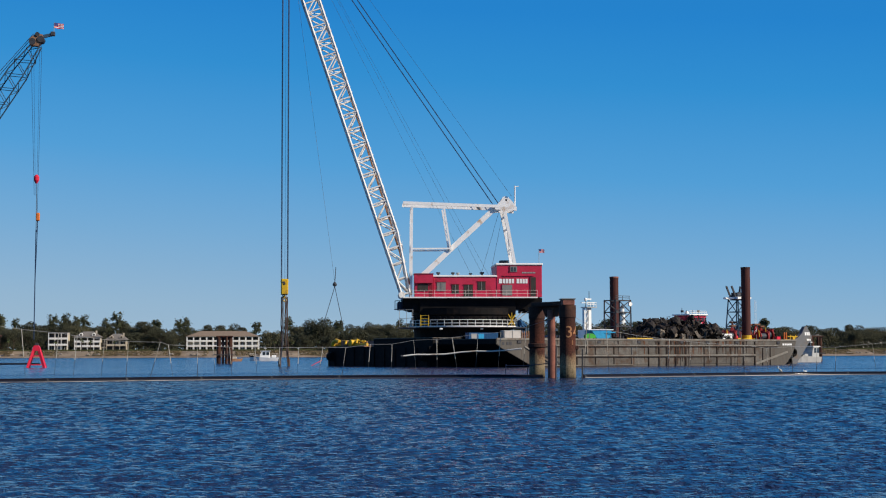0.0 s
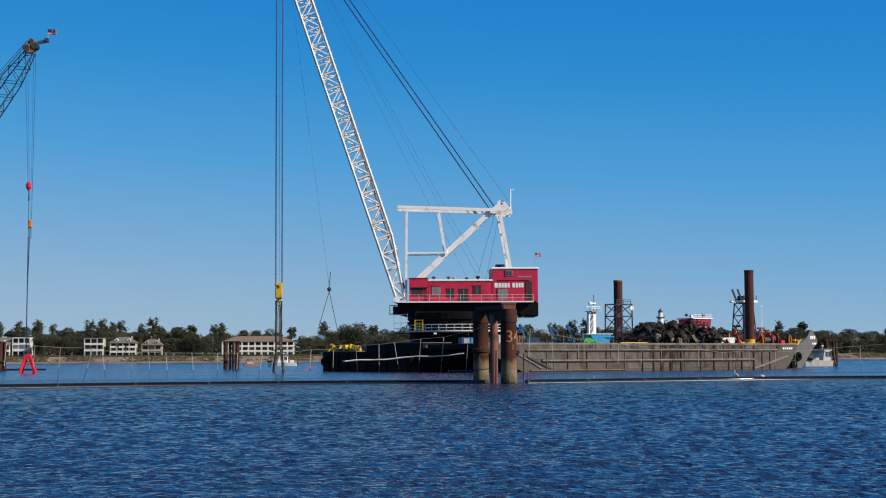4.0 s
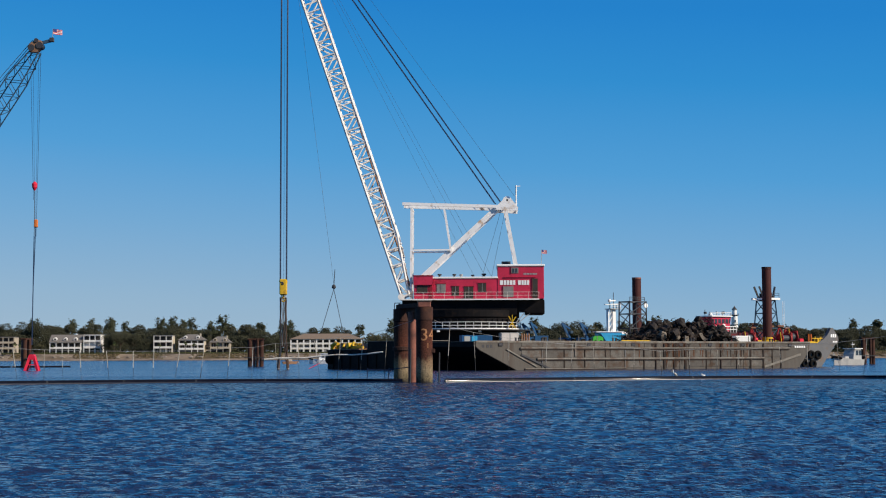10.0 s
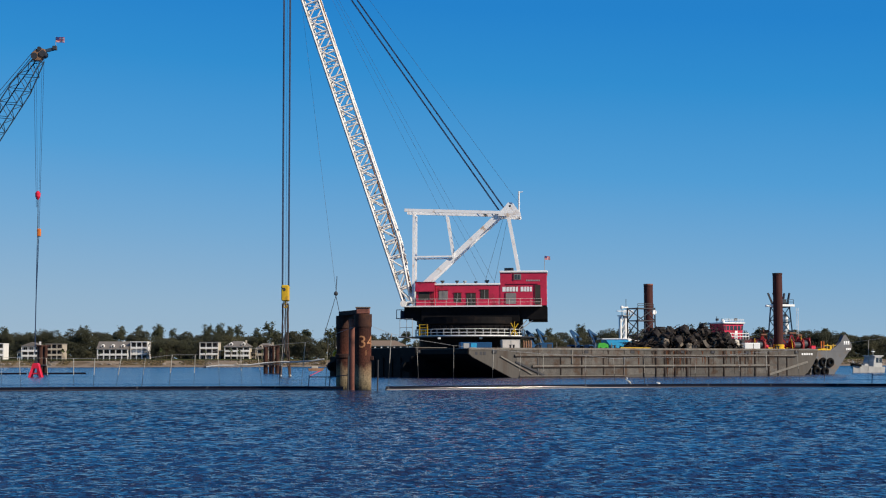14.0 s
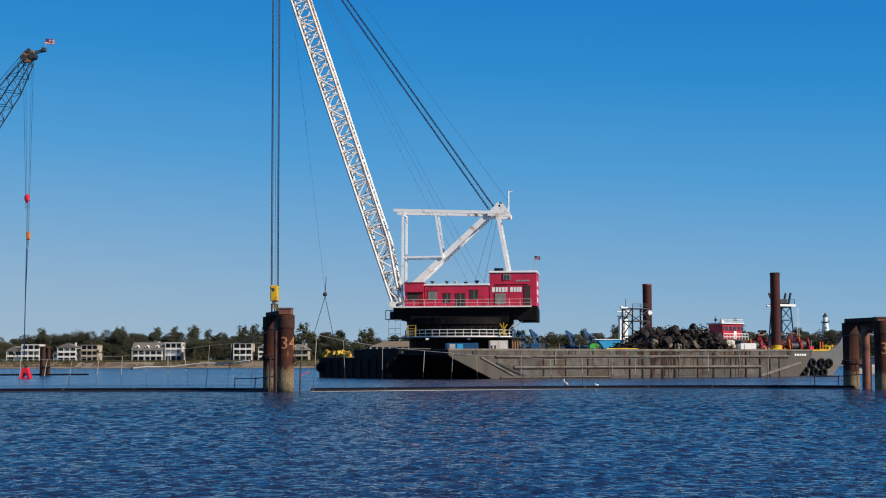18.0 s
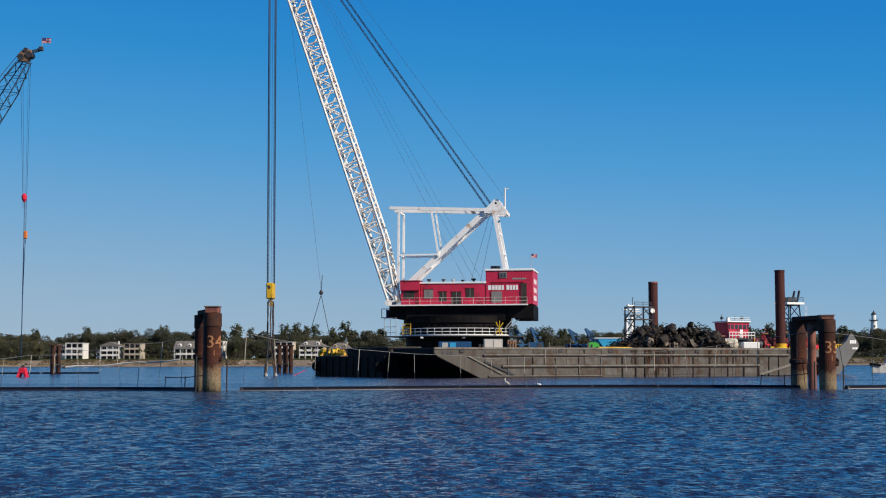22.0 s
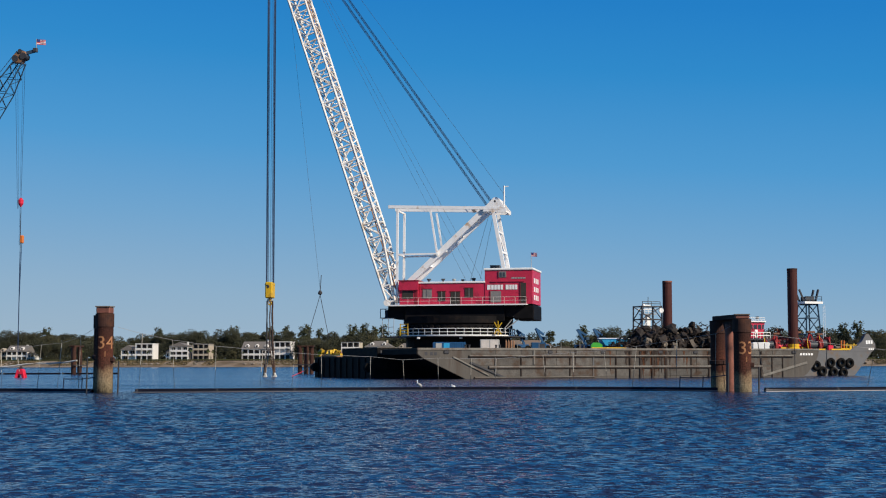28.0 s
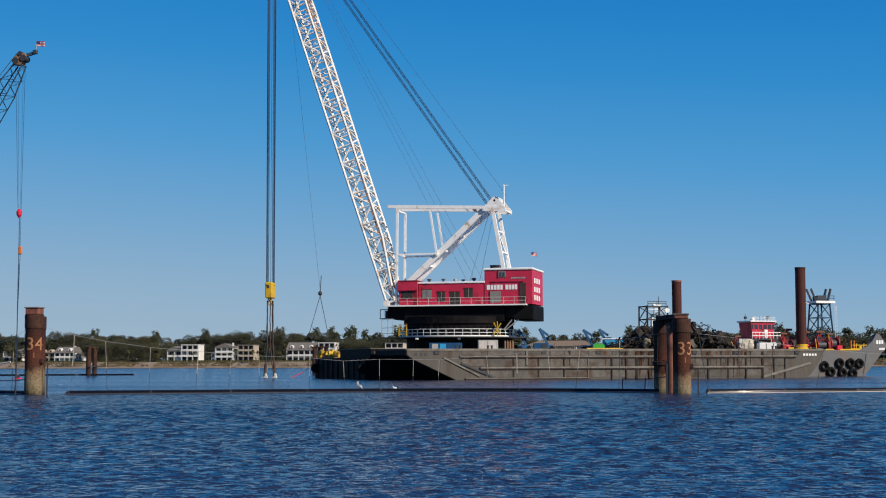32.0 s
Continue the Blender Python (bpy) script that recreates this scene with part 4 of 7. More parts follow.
def crane_barge():
    t = thing("crane_barge", BARGE, "black and pale grey steel crane barge with a raised raked bow", "barge")
    low = [(12.0, DECK), (12.0, -0.8), (78.0, -0.8), (81.0, 0.0), (83.4, 2.6), (84.7, 4.1), (84.7, DECK)]
    part("hull", prism(B(), low, 15.0, 23.9), M_HULL2, t, "pale grey steel hull plating")
    part("black_hull", prism(B(), ((-4.25, 3.15), (-4.25, -0.8), (11.99, -0.8), (11.99, DECK), (0.0, DECK), (-1.0, 3.15)), 15.0, 23.9), M_BLACK, t, "black painted after hull")
    part("bow_horn", prism(B(), ((79.6, 4.1), (84.7, 4.0), (85.4, 4.7), (85.3, 5.4), (84.0, 7.0), (83.5, 7.0), (82.6, 5.7), (81.4, 4.8)), 14.97, 15.7), M_HULL2, t, "raised steel bow horn")
    part("hull_body", box(B(), -4.2, 23.95, -0.8, 77.4, 43.9, 3.1), M_BLACK, t)
    part("hull_upper", box(B(), 0.0, 23.95, 3.05, 77.4, 43.9, DECK - 0.06), M_HULL2, t)
    part("hull_end", box(B(), -4.55, 14.9, -0.5, -4.2, 43.9, 3.2), M_BLACK, t, "black painted stern plating")
    part("stern_house", box(B(), -3.9, 14.9, 3.1, 1.5, 31.2, 4.45, 0.06), M_BLACK, t, "low black deck casing")
    part("deck", box(B(), 1.6, 15.1, DECK - 0.04, 79.0, 43.9, DECK + 0.04), M_DECK, t, "rusty worn steel deck")
    for x0, x1 in ((64.0, 67.4), (70.2, 71.6), (73.6, 75.2), (76.4, 80.2)):
        part("deck_stripe", box(B(), x0, 14.96, DECK + 0.05, x1, 15.2, DECK + 0.28), M_YEL, t, "orange yellow deck edge curb")
    for k in range(10):
        part("end_fender", box(B(), -4.7, 15.2 + k * 2.94, 0.0, -4.55, 15.36 + k * 2.94, 3.0), M_BLACK, t)
    # added pale plate: the light on the casing's top edge, as colour
    part("casing_top", box(B(), -3.95, 14.86, 4.45, 1.55, 31.2, 4.53), M_FRAME, t, "pale plate painted as the casing's lit top edge")
    for k in range(5):
        part("casing_slot", box(B(), -3.4 + k * 0.95, 14.84, 3.5, -2.85 + k * 0.95, 14.9, 4.1), M_STEEL, t)
    for y in (16.2, 42.6):
        part("stern_fender", tube(B(), (-4.75, y - 0.45, 1.6), (-4.75, y + 0.45, 1.6), 0.75, 16), M_RUBBER, t, "large round rubber stern fender")
    for x in (84.1, 84.5, 84.9):
        part("name_bar", box(B(), x - 0.15, 14.96, 4.3, x + 0.15, 15.0, 4.65), M_CLEAN, t)
    for x in (83.6, 84.1, 84.6):
        part("name_bar", box(B(), x - 0.18, 14.96, 5.3, x + 0.18, 15.0, 5.9), M_CLEAN, t)
    for i, (x, z) in enumerate(((73.2, 1.7), (74.4, 0.75), (76.1, 2.15), (76.6, 0.6), (78.2, 2.15), (78.6, 0.5), (79.9, 2.1))):
        tb = B()
        r = bmesh.ops.create_circle(tb, cap_ends=False, segments=8, radius=0.26)
        prof = [v.co.copy() for v in r["verts"]]
        tb.clear()
        rings = []
        for a in range(18):
            ca, sa = math.cos(a * math.pi / 9), math.sin(a * math.pi / 9)
            rings.append([tb.verts.new((x + (0.58 + c.x) * ca, 14.75 + c.y, z + (0.58 + c.x) * sa)) for c in prof])
        for a in range(18):
            for b in range(8):
                tb.faces.new((rings[a][b], rings[a][(b + 1) % 8], rings[(a + 1) % 18][(b + 1) % 8], rings[(a + 1) % 18][b]))
        bmesh.ops.recalc_face_normals(tb, faces=tb.faces[:])
        part("tyre_fender", tb, M_RUBBER, t, "black worn tyre hung as a fender", smooth=True)
    return t


crane_barge()


def at_barge(u, n, z=DECK, rz=0):
    return BARGE @ pose(u, n, z, 0, 0, rz)


def debris():
    t = thing("wreck_heap", at_barge(41.8, 8.8, DECK + 0.03, -12) @ Matrix.Diagonal((0.88, 0.95, 1, 1)), "heap of torn and twisted dark wreck steel on the barge deck", "scrap heap")
    rr = random.Random(17)

    def crest(x):
        return 3.2 + 0.9 * math.exp(-((x + 4.6) / 2.4) ** 2) + 1.1 * math.exp(-((x - 4.5) / 3.6) ** 2) + 0.9 * math.exp(-((x + 0.5) / 1.6) ** 2) + 1.3 * math.exp(-((x - 6.8) / 2.4) ** 2) - 0.055 * (x + 1) ** 2 * 0.35

    for i in range(240):
        x = rr.uniform(-7.6, 10.2)
        y = rr.uniform(-4.8, 4.8)
        edge = max(0.0, 1 - (abs(y) / 5.4) ** 2) * min(1.0, (x + 8.4) / 1.8, (11.2 - x) / 2.0)
        z = max(0.2, crest(x) * edge * rr.uniform(0.2, 0.88) if y > -3 else crest(x) * edge * rr.uniform(0.1, 0.8))
        bm = B()
        kind = rr.random()
        if kind < 0.42:  # bent plate
            L, W = rr.uniform(0.7, 2.3), rr.uniform(0.5, 1.3)
            n = 4
            top, bot = [], []
            curl, tw = rr.uniform(-0.5, 0.5), rr.uniform(-0.4, 0.4)
            for k in range(n + 1):
                s = (k / n - 0.5) * L
                for sgn in (-1, 1):
                    p = Vector((s, sgn * W / 2 * rr.uniform(0.7, 1.1), curl * (s * s) + tw * s * sgn * W / 2 + rr.uniform(-0.08, 0.08)))
                    top.append(bm.verts.new(p + Vector((0, 0, 0.03))))
                    bot.append(bm.verts.new(p - Vector((0, 0, 0.03))))
            for k in range(n):
                a, b, c, d = 2 * k, 2 * k + 1, 2 * k + 3, 2 * k + 2
                bm.faces.new((top[a], top[b], top[c], top[d]))
                bm.faces.new((bot[d], bot[c], bot[b], bot[a]))
                bm.faces.new((top[a], top[d], bot[d], bot[a]))
                bm.faces.new((top[b], bot[b], bot[c], top[c]))
            name = "bent_plate"
        elif kind < 0.66:  # beam or pipe
            L = rr.uniform(0.9, 2.3)
            if rr.random() < 0.5:
                tube(bm, (-L / 2, 0, 0), (L / 2, rr.uniform(-0.3, 0.3), rr.uniform(-0.2, 0.2)), rr.uniform(0.06, 0.2), 8)
            else:
                beam(bm, (-L / 2, 0, 0), (L / 2, 0, 0), 0.22, 0.05)
                beam(bm, (-L / 2, 0, 0.16), (L / 2, 0, 0.16), 0.05, 0.3)
            name = "broken_bar"
        elif kind < 0.74:  # crushed car-sized lump
            r = bmesh.ops.create_icosphere(bm, subdivisions=2, radius=rr.uniform(0.5, 1.05))
            for v in r["verts"]:
                v.co = Vector((v.co.x * rr.uniform(0.9, 1.25), v.co.y * rr.uniform(0.6, 0.9), v.co.z * rr.uniform(0.45, 0.8))) * rr.uniform(0.72, 1.25)
            name = "crushed_lump"
        else:  # ring or hoop
            R = rr.uniform(0.4, 0.9)
            bend = rr.uniform(-0.4, 0.4)
            polytube(bm, [(R * math.cos(k * 0.5236), R * rr.uniform(0.75, 1.1) * math.sin(k * 0.5236), bend * math.cos(k * 1.047)) for k in range(12)], 0.07, 5, True)
            name = "twisted_hoop"
        ob = part(name, bm, M_SCRAPPALE if rr.random() < 0.2 else M_SCRAP, t)
        ob.matrix_basis = pose(x, y, z, rr.uniform(-70, 70), rr.uniform(-60, 60), rr.uniform(0, 360))

    # crumpled sheet that fills the heap between the loose pieces
    for i in range(90):
        x, y = rr.uniform(-7.6, 9.9), rr.uniform(-4.2, 3.6)
        edge = max(0.0, 1 - (abs(y) / 5.4) ** 2) * min(1.0, (x + 9.0) / 1.8, (11.2 - x) / 2.0)
        bm = B()
        R = rr.uniform(0.55, 1.15)
        r = bmesh.ops.create_icosphere(bm, subdivisions=2, radius=R)
        ph = rr.uniform(0, 6)
        for v in r["verts"]:
            k = 1 + 0.55 * noise.noise(v.co * (1.7 / R) + Vector((ph, i, 0))) + 0.4 * noise.noise(v.co * (4.1 / R) + Vector((i, ph, 0)))
            v.co = Vector((v.co.x * 1.25, v.co.y * 0.85, v.co.z * 0.75)) * k
        ob = part("crumpled_sheet", bm, M_SCRAPPALE if rr.random() < 0.12 else M_SCRAP, t)
        ob.matrix_basis = pose(x, y, max(0.3, crest(x) * edge * rr.uniform(0.15, 0.92)), rr.uniform(-40, 40), rr.uniform(-40, 40), rr.uniform(0, 360))

    # small torn bits between the large ones
    for i in range(1000):
        if i in (0, 600):
            bm = B()
        x, y = rr.uniform(-11, 10), rr.uniform(-5, 5)
        edge = max(0.0, 1 - (abs(y) / 5.6) ** 2) * min(1.0, (x + 11.6) / 1.8, (11.2 - x) / 2.0)
        z = max(0.08, crest(x) * max(0, edge) * rr.uniform(0.3, 0.95))
        p = Vector((x, y, z))
        q = p + Vector((rr.gauss(0, 0.45), rr.gauss(0, 0.4), rr.gauss(0, 0.22)))
        beam(bm, p, q, rr.uniform(0.05, 0.3), rr.uniform(0.03, 0.12))
        if i in (599, 999):
            part("torn_scrap", bm, M_SCRAP if i == 599 else M_CHAINROT, t)["kind"] = "stuff"


debris()


def small_deck_things():
    # blue containers and boxes under the crane
    t = thing("tool_container", at_barge(9.4, 19.6, DECK + 0.05, -20), "blue steel tool container on the barge deck", "container")
    part("body", box(B(), -2.5, -0.9, 0.1, 2.5, 0.9, 1.15, 0.05), M_BLUE, t)
    for x in (-1.6, -0.4):
        part("door", box(B(), x - 0.45, -0.95, 0.2, x + 0.45, -0.89, 1.0), M_LGREY if x < -1 else M_CYAN, t)
    for k in range(8):
        part("rib", box(B(), 0.3 + k * 0.27, -0.94, 0.15, 0.38 + k * 0.27, -0.89, 1.1), M_BLUE, t)
    part("skid", box(B(), -2.4, -0.85, 0, 2.4, 0.85, 0.1), M_STEEL, t)
    t = thing("grey_container", at_barge(17.1, 21.6, DECK + 0.05, -25), "light grey box container on the barge deck", "container")
    part("body", box(B(), -1.5, -1.1, 0.08, 1.5, 1.1, 1.62, 0.06), M_LGREY, t)
    for x in (-0.7, 0.7):
        part("door", box(B(), x - 0.62, -1.15, 0.16, x + 0.62, -1.09, 1.5), M_FRAME2, t)
    part("skid", box(B(), -1.4, -1.0, 0, 1.4, 1.0, 0.08), M_STEEL, t)
    t = thing("gas_bottle_rack", at_barge(20.9, 22.4, DECK + 0.05, -20), "rusty brown gas bottle rack", "rack")
    part("base", box(B(), -0.8, -0.5, 0, 0.8, 0.5, 0.12), M_STEEL, t)
    for x in (-0.6, -0.2, 0.2, 0.6):
        part("bottle", lathe(B(), ((0.15, 0.12), (0.15, 1.3), (0.06, 1.5), (0.06, 1.62)), 10, x, 0), M_CHAIN, t)
    t = thing("generator", at_barge(30.0, 31.0, DECK + 0.05, -20), "dark blue boxed generator set", "generator")
    part("casing", box(B(), -1.2, -0.8, 0.12, 1.2, 0.8, 1.32, 0.05), M_BLUE, t)
    part("vent", box(B(), 0.2, -0.86, 0.3, 1.0, -0.79, 1.1), M_STEEL, t)
    part("skid", box(B(), -1.2, -0.75, 0, 1.2, 0.75, 0.12), M_STEEL, t)
    # lifting machines with folded blue arms
    first = None
    for u, n, s, rz in ((26.4, 30.0, 1.15, 0), (33.9, 38.4, 1.15, 10), (44.0, 42.4, 1.15, -10), (45.2, 38.6, 1.15, 0)):
        if first is None:
            first = t = thing("boom_lift", None, "blue boom lift with a folded angled arm", "boom lift", "boom lifts on the barge")
            part("chassis", box(B(), -1.0, -0.6, 0.35, 1.0, 0.6, 0.85, 0.08), M_BLUE, t)
            for x in (-0.7, 0.7):
                for y in (-0.62, 0.62):
                    part("wheel", tube(B(), (x, y - 0.13, 0.36), (x, y + 0.13, 0.36), 0.36, 14), M_RUBBER, t)
            part("lower_arm", beam(B(), (0.5, 0, 0.85), (-0.7, 0, 2.9), 0.24, 0.3), M_BLUE, t)
            part("upper_arm", beam(B(), (-0.7, 0, 2.85), (0.55, 0, 2.1), 0.22, 0.26), M_BLUE, t)
            part("ram", tube(B(), (0.1, 0, 1.0), (-0.3, 0, 2.0), 0.07), M_LGREY, t)
            part("basket", box(B(), 0.4, -0.4, 1.45, 0.85, 0.4, 1.85, 0.04), M_BLUESTEEL, t)
            t.matrix_world = at_barge(u, n, DECK + 0.05, rz) @ Matrix.Scale(s, 4)
        else:
            copy_thing(first, at_barge(u, n, DECK + 0.05, rz) @ Matrix.Scale(s, 4))
    # made-up stack of dark slabs in the place of dark green cabinets
    t = thing("timber_stack", at_barge(35.5, 34, DECK + 0.05, -15) @ Matrix.Scale(0.6, 4), "stack of dark slabs in place of deck cabinets", "timber stack")
    for k in range(4):
        for j in range(3):
            part("timber", box(B(), -2.5, -0.9 + j * 0.62, 0.02 + k * 0.3, 2.5, -0.34 + j * 0.62, 0.28 + k * 0.3), material("dark_slab_brown", (0.06, 0.05, 0.042), 0.85, vary=0.3), t)
    t = thing("green_compressor", at_barge(37.3, 24.4, DECK + 0.05, -20), "bright green air compressor with a hooded body", "compressor")
    part("body", prism(B(), ((-0.9, 0.35), (0.9, 0.35), (0.9, 0.9), (0.3, 1.25), (-0.6, 1.25), (-0.9, 0.9)), -0.55, 0.55), M_GREEN, t)
    for x in (-0.5, 0.5):
        part("wheel", tube(B(), (x, -0.6, 0.25), (x, 0.6, 0.25), 0.25, 12), M_RUBBER, t)
    t = thing("blue_hopper", at_barge(41.0, 25.6, DECK + 0.05, -18), "light blue hopper machine with a long top chute", "hopper")
    part("bin", prism(B(), ((-2.0, 1.75), (-1.0, 0.3), (1.2, 0.3), (1.5, 1.0), (1.0, 1.1), (-1.2, 1.75)), -0.8, 0.8), M_CYAN, t)
    part("chute", box(B(), -1.0, -0.7, 1.35, 2.6, 0.7, 1.55, 0.04), M_CYAN, t)
    part("tank", box(B(), -1.9, 0.95, 0.2, 2.6, 2.6, 1.9, 0.08), M_CYAN, t, "light blue tank body")
    part("top_plate", box(B(), -2.2, 0.8, 1.92, 2.9, 2.7, 2.05), M_CLEAN, t, "white top plate")
    for x in (-0.8, 1.1, 2.3):
        for y in (-0.6, 0.6):
            part("leg", beam(B(), (x, y, 0), (x, y, 1.36), 0.12), M_STEEL, t)
    t = thing("yellow_pipe", at_barge(27.4, 1.6, DECK + 0.13, 0), "yellow pipe lying along the deck edge", "pipe")
    part("pipe", tube(B(), (-2.9, 0, 0), (2.9, 0, 0), 0.12, 10), M_YEL, t)
    part("flange", tube(B(), (2.8, 0, 0), (2.95, 0, 0), 0.16, 10), M_STEEL, t)
    # thin posts standing on the deck edge
    for i, u in enumerate((12.1, 15.5, 19.0, 22.0, 36.4, 49.8, 53.5)):
        t = thing("deck_post", at_barge(u, 0.5, DECK + 0.03), "thin pale steel post on the deck edge", "post", "posts on the barge edge")
        part("post", tube(B(), (0, 0, 0), (0, 0, 0.9), 0.06), M_FRAME, t)
        part("foot", box(B(), -0.14, -0.14, 0, 0.14, 0.14, 0.05), M_STEEL, t)
    # white tank and rail by the heap
    t = thing("white_tank", at_barge(64.6, 18.2, DECK + 0.05, -20) @ Matrix.Diagonal((0.68, 0.9, 0.95, 1)), "white rectangular fuel tank on the deck", "tank")
    part("tank", box(B(), -2.1, -0.9, 0.15, 2.1, 0.9, 1.35, 0.12), M_CLEAN, t)
    part("cradle", box(B(), -1.9, -0.8, 0, 1.9, 0.8, 0.15), M_STEEL, t)
    for x in (-1.2, 0, 1.2):
        part("vent_pipe", tube(B(), (x, 0, 1.3), (x, 0, 1.7), 0.06), M_STEEL, t)
    t = thing("tarped_stack", at_barge(61.4, 19.6, DECK + 0.05, -15), "cream tarpaulin tied over a stack of crates", "stack")
    bm = B()
    rr = random.Random(8)
    r = bmesh.ops.create_icosphere(bm, subdivisions=3, radius=1.0)
    for v in r["verts"]:
        k = max(abs(v.co.x), abs(v.co.y), abs(v.co.z))
        v.co = Vector((v.co.x / k ** 0.7 * 1.35, v.co.y / k ** 0.7 * 0.85, max(0.0, v.co.z / k ** 0.7 * 0.95 + 0.95))) + Vector((rr.uniform(-0.06, 0.06), rr.uniform(-0.06, 0.06), rr.uniform(0, 0.08)))
    part("tarpaulin", bm, material("cream_tarpaulin", (0.55, 0.5, 0.42), 0.7, vary=0.2, stain=(0.3, 0.24, 0.17), stain_amt=0.4), t)
    for x in (-0.6, 0.5):
        part("lashing", polytube(B(), [(x, -1.0, 0.0), (x, -0.98, 1.3), (x, -0.5, 1.95), (x, 0.5, 1.95), (x, 0.98, 1.3)], 0.035, 5), M_STEEL, t)
    t = thing("yellow_winch", at_barge(50.8, 7.5, DECK + 0.03, -10), "yellow brown winch frame at the heap's end", "winch")
    part("frame", box(B(), -0.9, -0.7, 0, 0.9, 0.7, 0.2), M_STEEL, t)
    part("drum", tube(B(), (-0.7, 0, 0.65), (0.7, 0, 0.65), 0.42, 16), M_ROPE, t)
    for x in (-0.75, 0.75):
        part("cheek", tube(B(), (x - 0.05, 0, 0.65), (x + 0.05, 0, 0.65), 0.65, 16), M_YEL, t)


small_deck_things()


def spud(u, n, top, r, base, label):
    t = thing("spud_pile", at_barge(u, n, 0), label, "pile", "spud piles on the crane barge")
    part("spud_shaft", lathe(B(), ((r, -1.5), (r, top - 0.5), (r * 0.98, top - 0.5), (r * 1.02, top - 0.45), (r * 1.02, top)), 20), M_PILEFAR, t, smooth=False)
    part("top_band", lathe(B(), ((r * 1.05, top - 0.25), (r * 1.05, top + 0.02)), 20), M_PILE if base else M_PILERED, t)
    if base:
        part("collar", lathe(B(), ((r * 1.5, DECK), (r * 1.5, DECK + 0.25), (r * 1.15, DECK + 0.55), (r * 1.15, DECK + 1.1)), 16), M_YEL, t, "yellow collar at the pile's foot")
    return t


spud(71.7, 19, 18.0, 0.84, True, "tall rusty brown spud pile with a yellow collar")
spud(63.0, 45.4, 17.1, 0.86, False, "tall rusty brown spud pile")


def lattice_tower(u, n, w, d, z1, label, mat, platform, foot=1.15, tp=0.8):
    """A braced steel tower of four legs."""
    t = thing("lattice_tower", at_barge(u, n, DECK), label, "tower", "steel towers on the crane barge")
    h = z1 - DECK
    cs = [(-w / 2, -d / 2), (w / 2, -d / 2), (w / 2, d / 2), (-w / 2, d / 2)]
    for x, y in cs:
        part("leg", beam(B(), (x * foot, y * foot, 0), (x * tp, y * tp, h), 0.24), mat, t)
    lv = [0.25, h * 0.36, h * 0.7, h - 0.12]
    sc = lambda z: foot + (tp - foot) * z / h
    for za in lv:
        for (x0, y0), (x1, y1) in zip(cs, cs[1:] + cs[:1]):
            s = sc(za)
            part("girt", beam(B(), (x0 * s, y0 * s, za), (x1 * s, y1 * s, za), 0.17), mat, t)
    for za, zb in zip(lv, lv[1:]):
        for i, ((x0, y0), (x1, y1)) in enumerate(zip(cs, cs[1:] + cs[:1])):
            a, b = sc(za), sc(zb)
            part("brace", beam(B(), (x0 * a, y0 * a, za), (x1 * b, y1 * b, zb), 0.13), mat, t)
    if platform:
        part("platform", box(B(), -w * 0.65, -d * 0.6, h, w * 0.65, d * 0.6, h + 0.4), M_CLEAN, t, "white platform")
        railing(t, [(-w * 0.6, -d * 0.55, h + 0.4), (w * 0.6, -d * 0.55, h + 0.4)], 0.9, 1.2, mat, 0.05)
        for x, y in ((-1, -0.7), (-1, 0.7), (1, -0.7), (1, 0.7)):
            part("sheave_arm", beam(B(), (x * w * 0.4, y, h + 0.4), (x * (w * 0.4 + 0.85), y + 0.3, h + 2.6), 0.3), M_STEEL, t, "dark arm leaning outwards")
        part("winch_box", box(B(), -w * 0.32, -0.8, h + 0.4, w * 0.32, 0.8, h + 1.3, 0.06), M_STEEL, t)
        part("lamp_arm", beam(B(), (-w * 0.6, 0, h - 0.1), (-w * 1.15, 0, h + 0.2), 0.24), M_CLEAN, t)
    else:
        railing(t, [(-w * 0.4, -d * 0.4, h), (w * 0.4, -d * 0.4, h)], 0.7, 1.5, mat, 0.05)
        part("floodlight", tube(B(), (w * 0.42, -d * 0.4, h - 0.8), (w * 0.42, -d * 0.48, h - 0.8), 0.42, 14), M_CLEAN, t)
    return t


lattice_tower(84.6, 32.8, 3.0, 3.2, 12.7, "dark blue braced steel tower with a white platform", M_BLUESTEEL, True)
lattice_tower(51.2, 32.0, 4.3, 3.4, 11.9, "dark braced steel tower with a floodlight beside the wreck heap", M_STEEL, False, 0.92, 0.88)


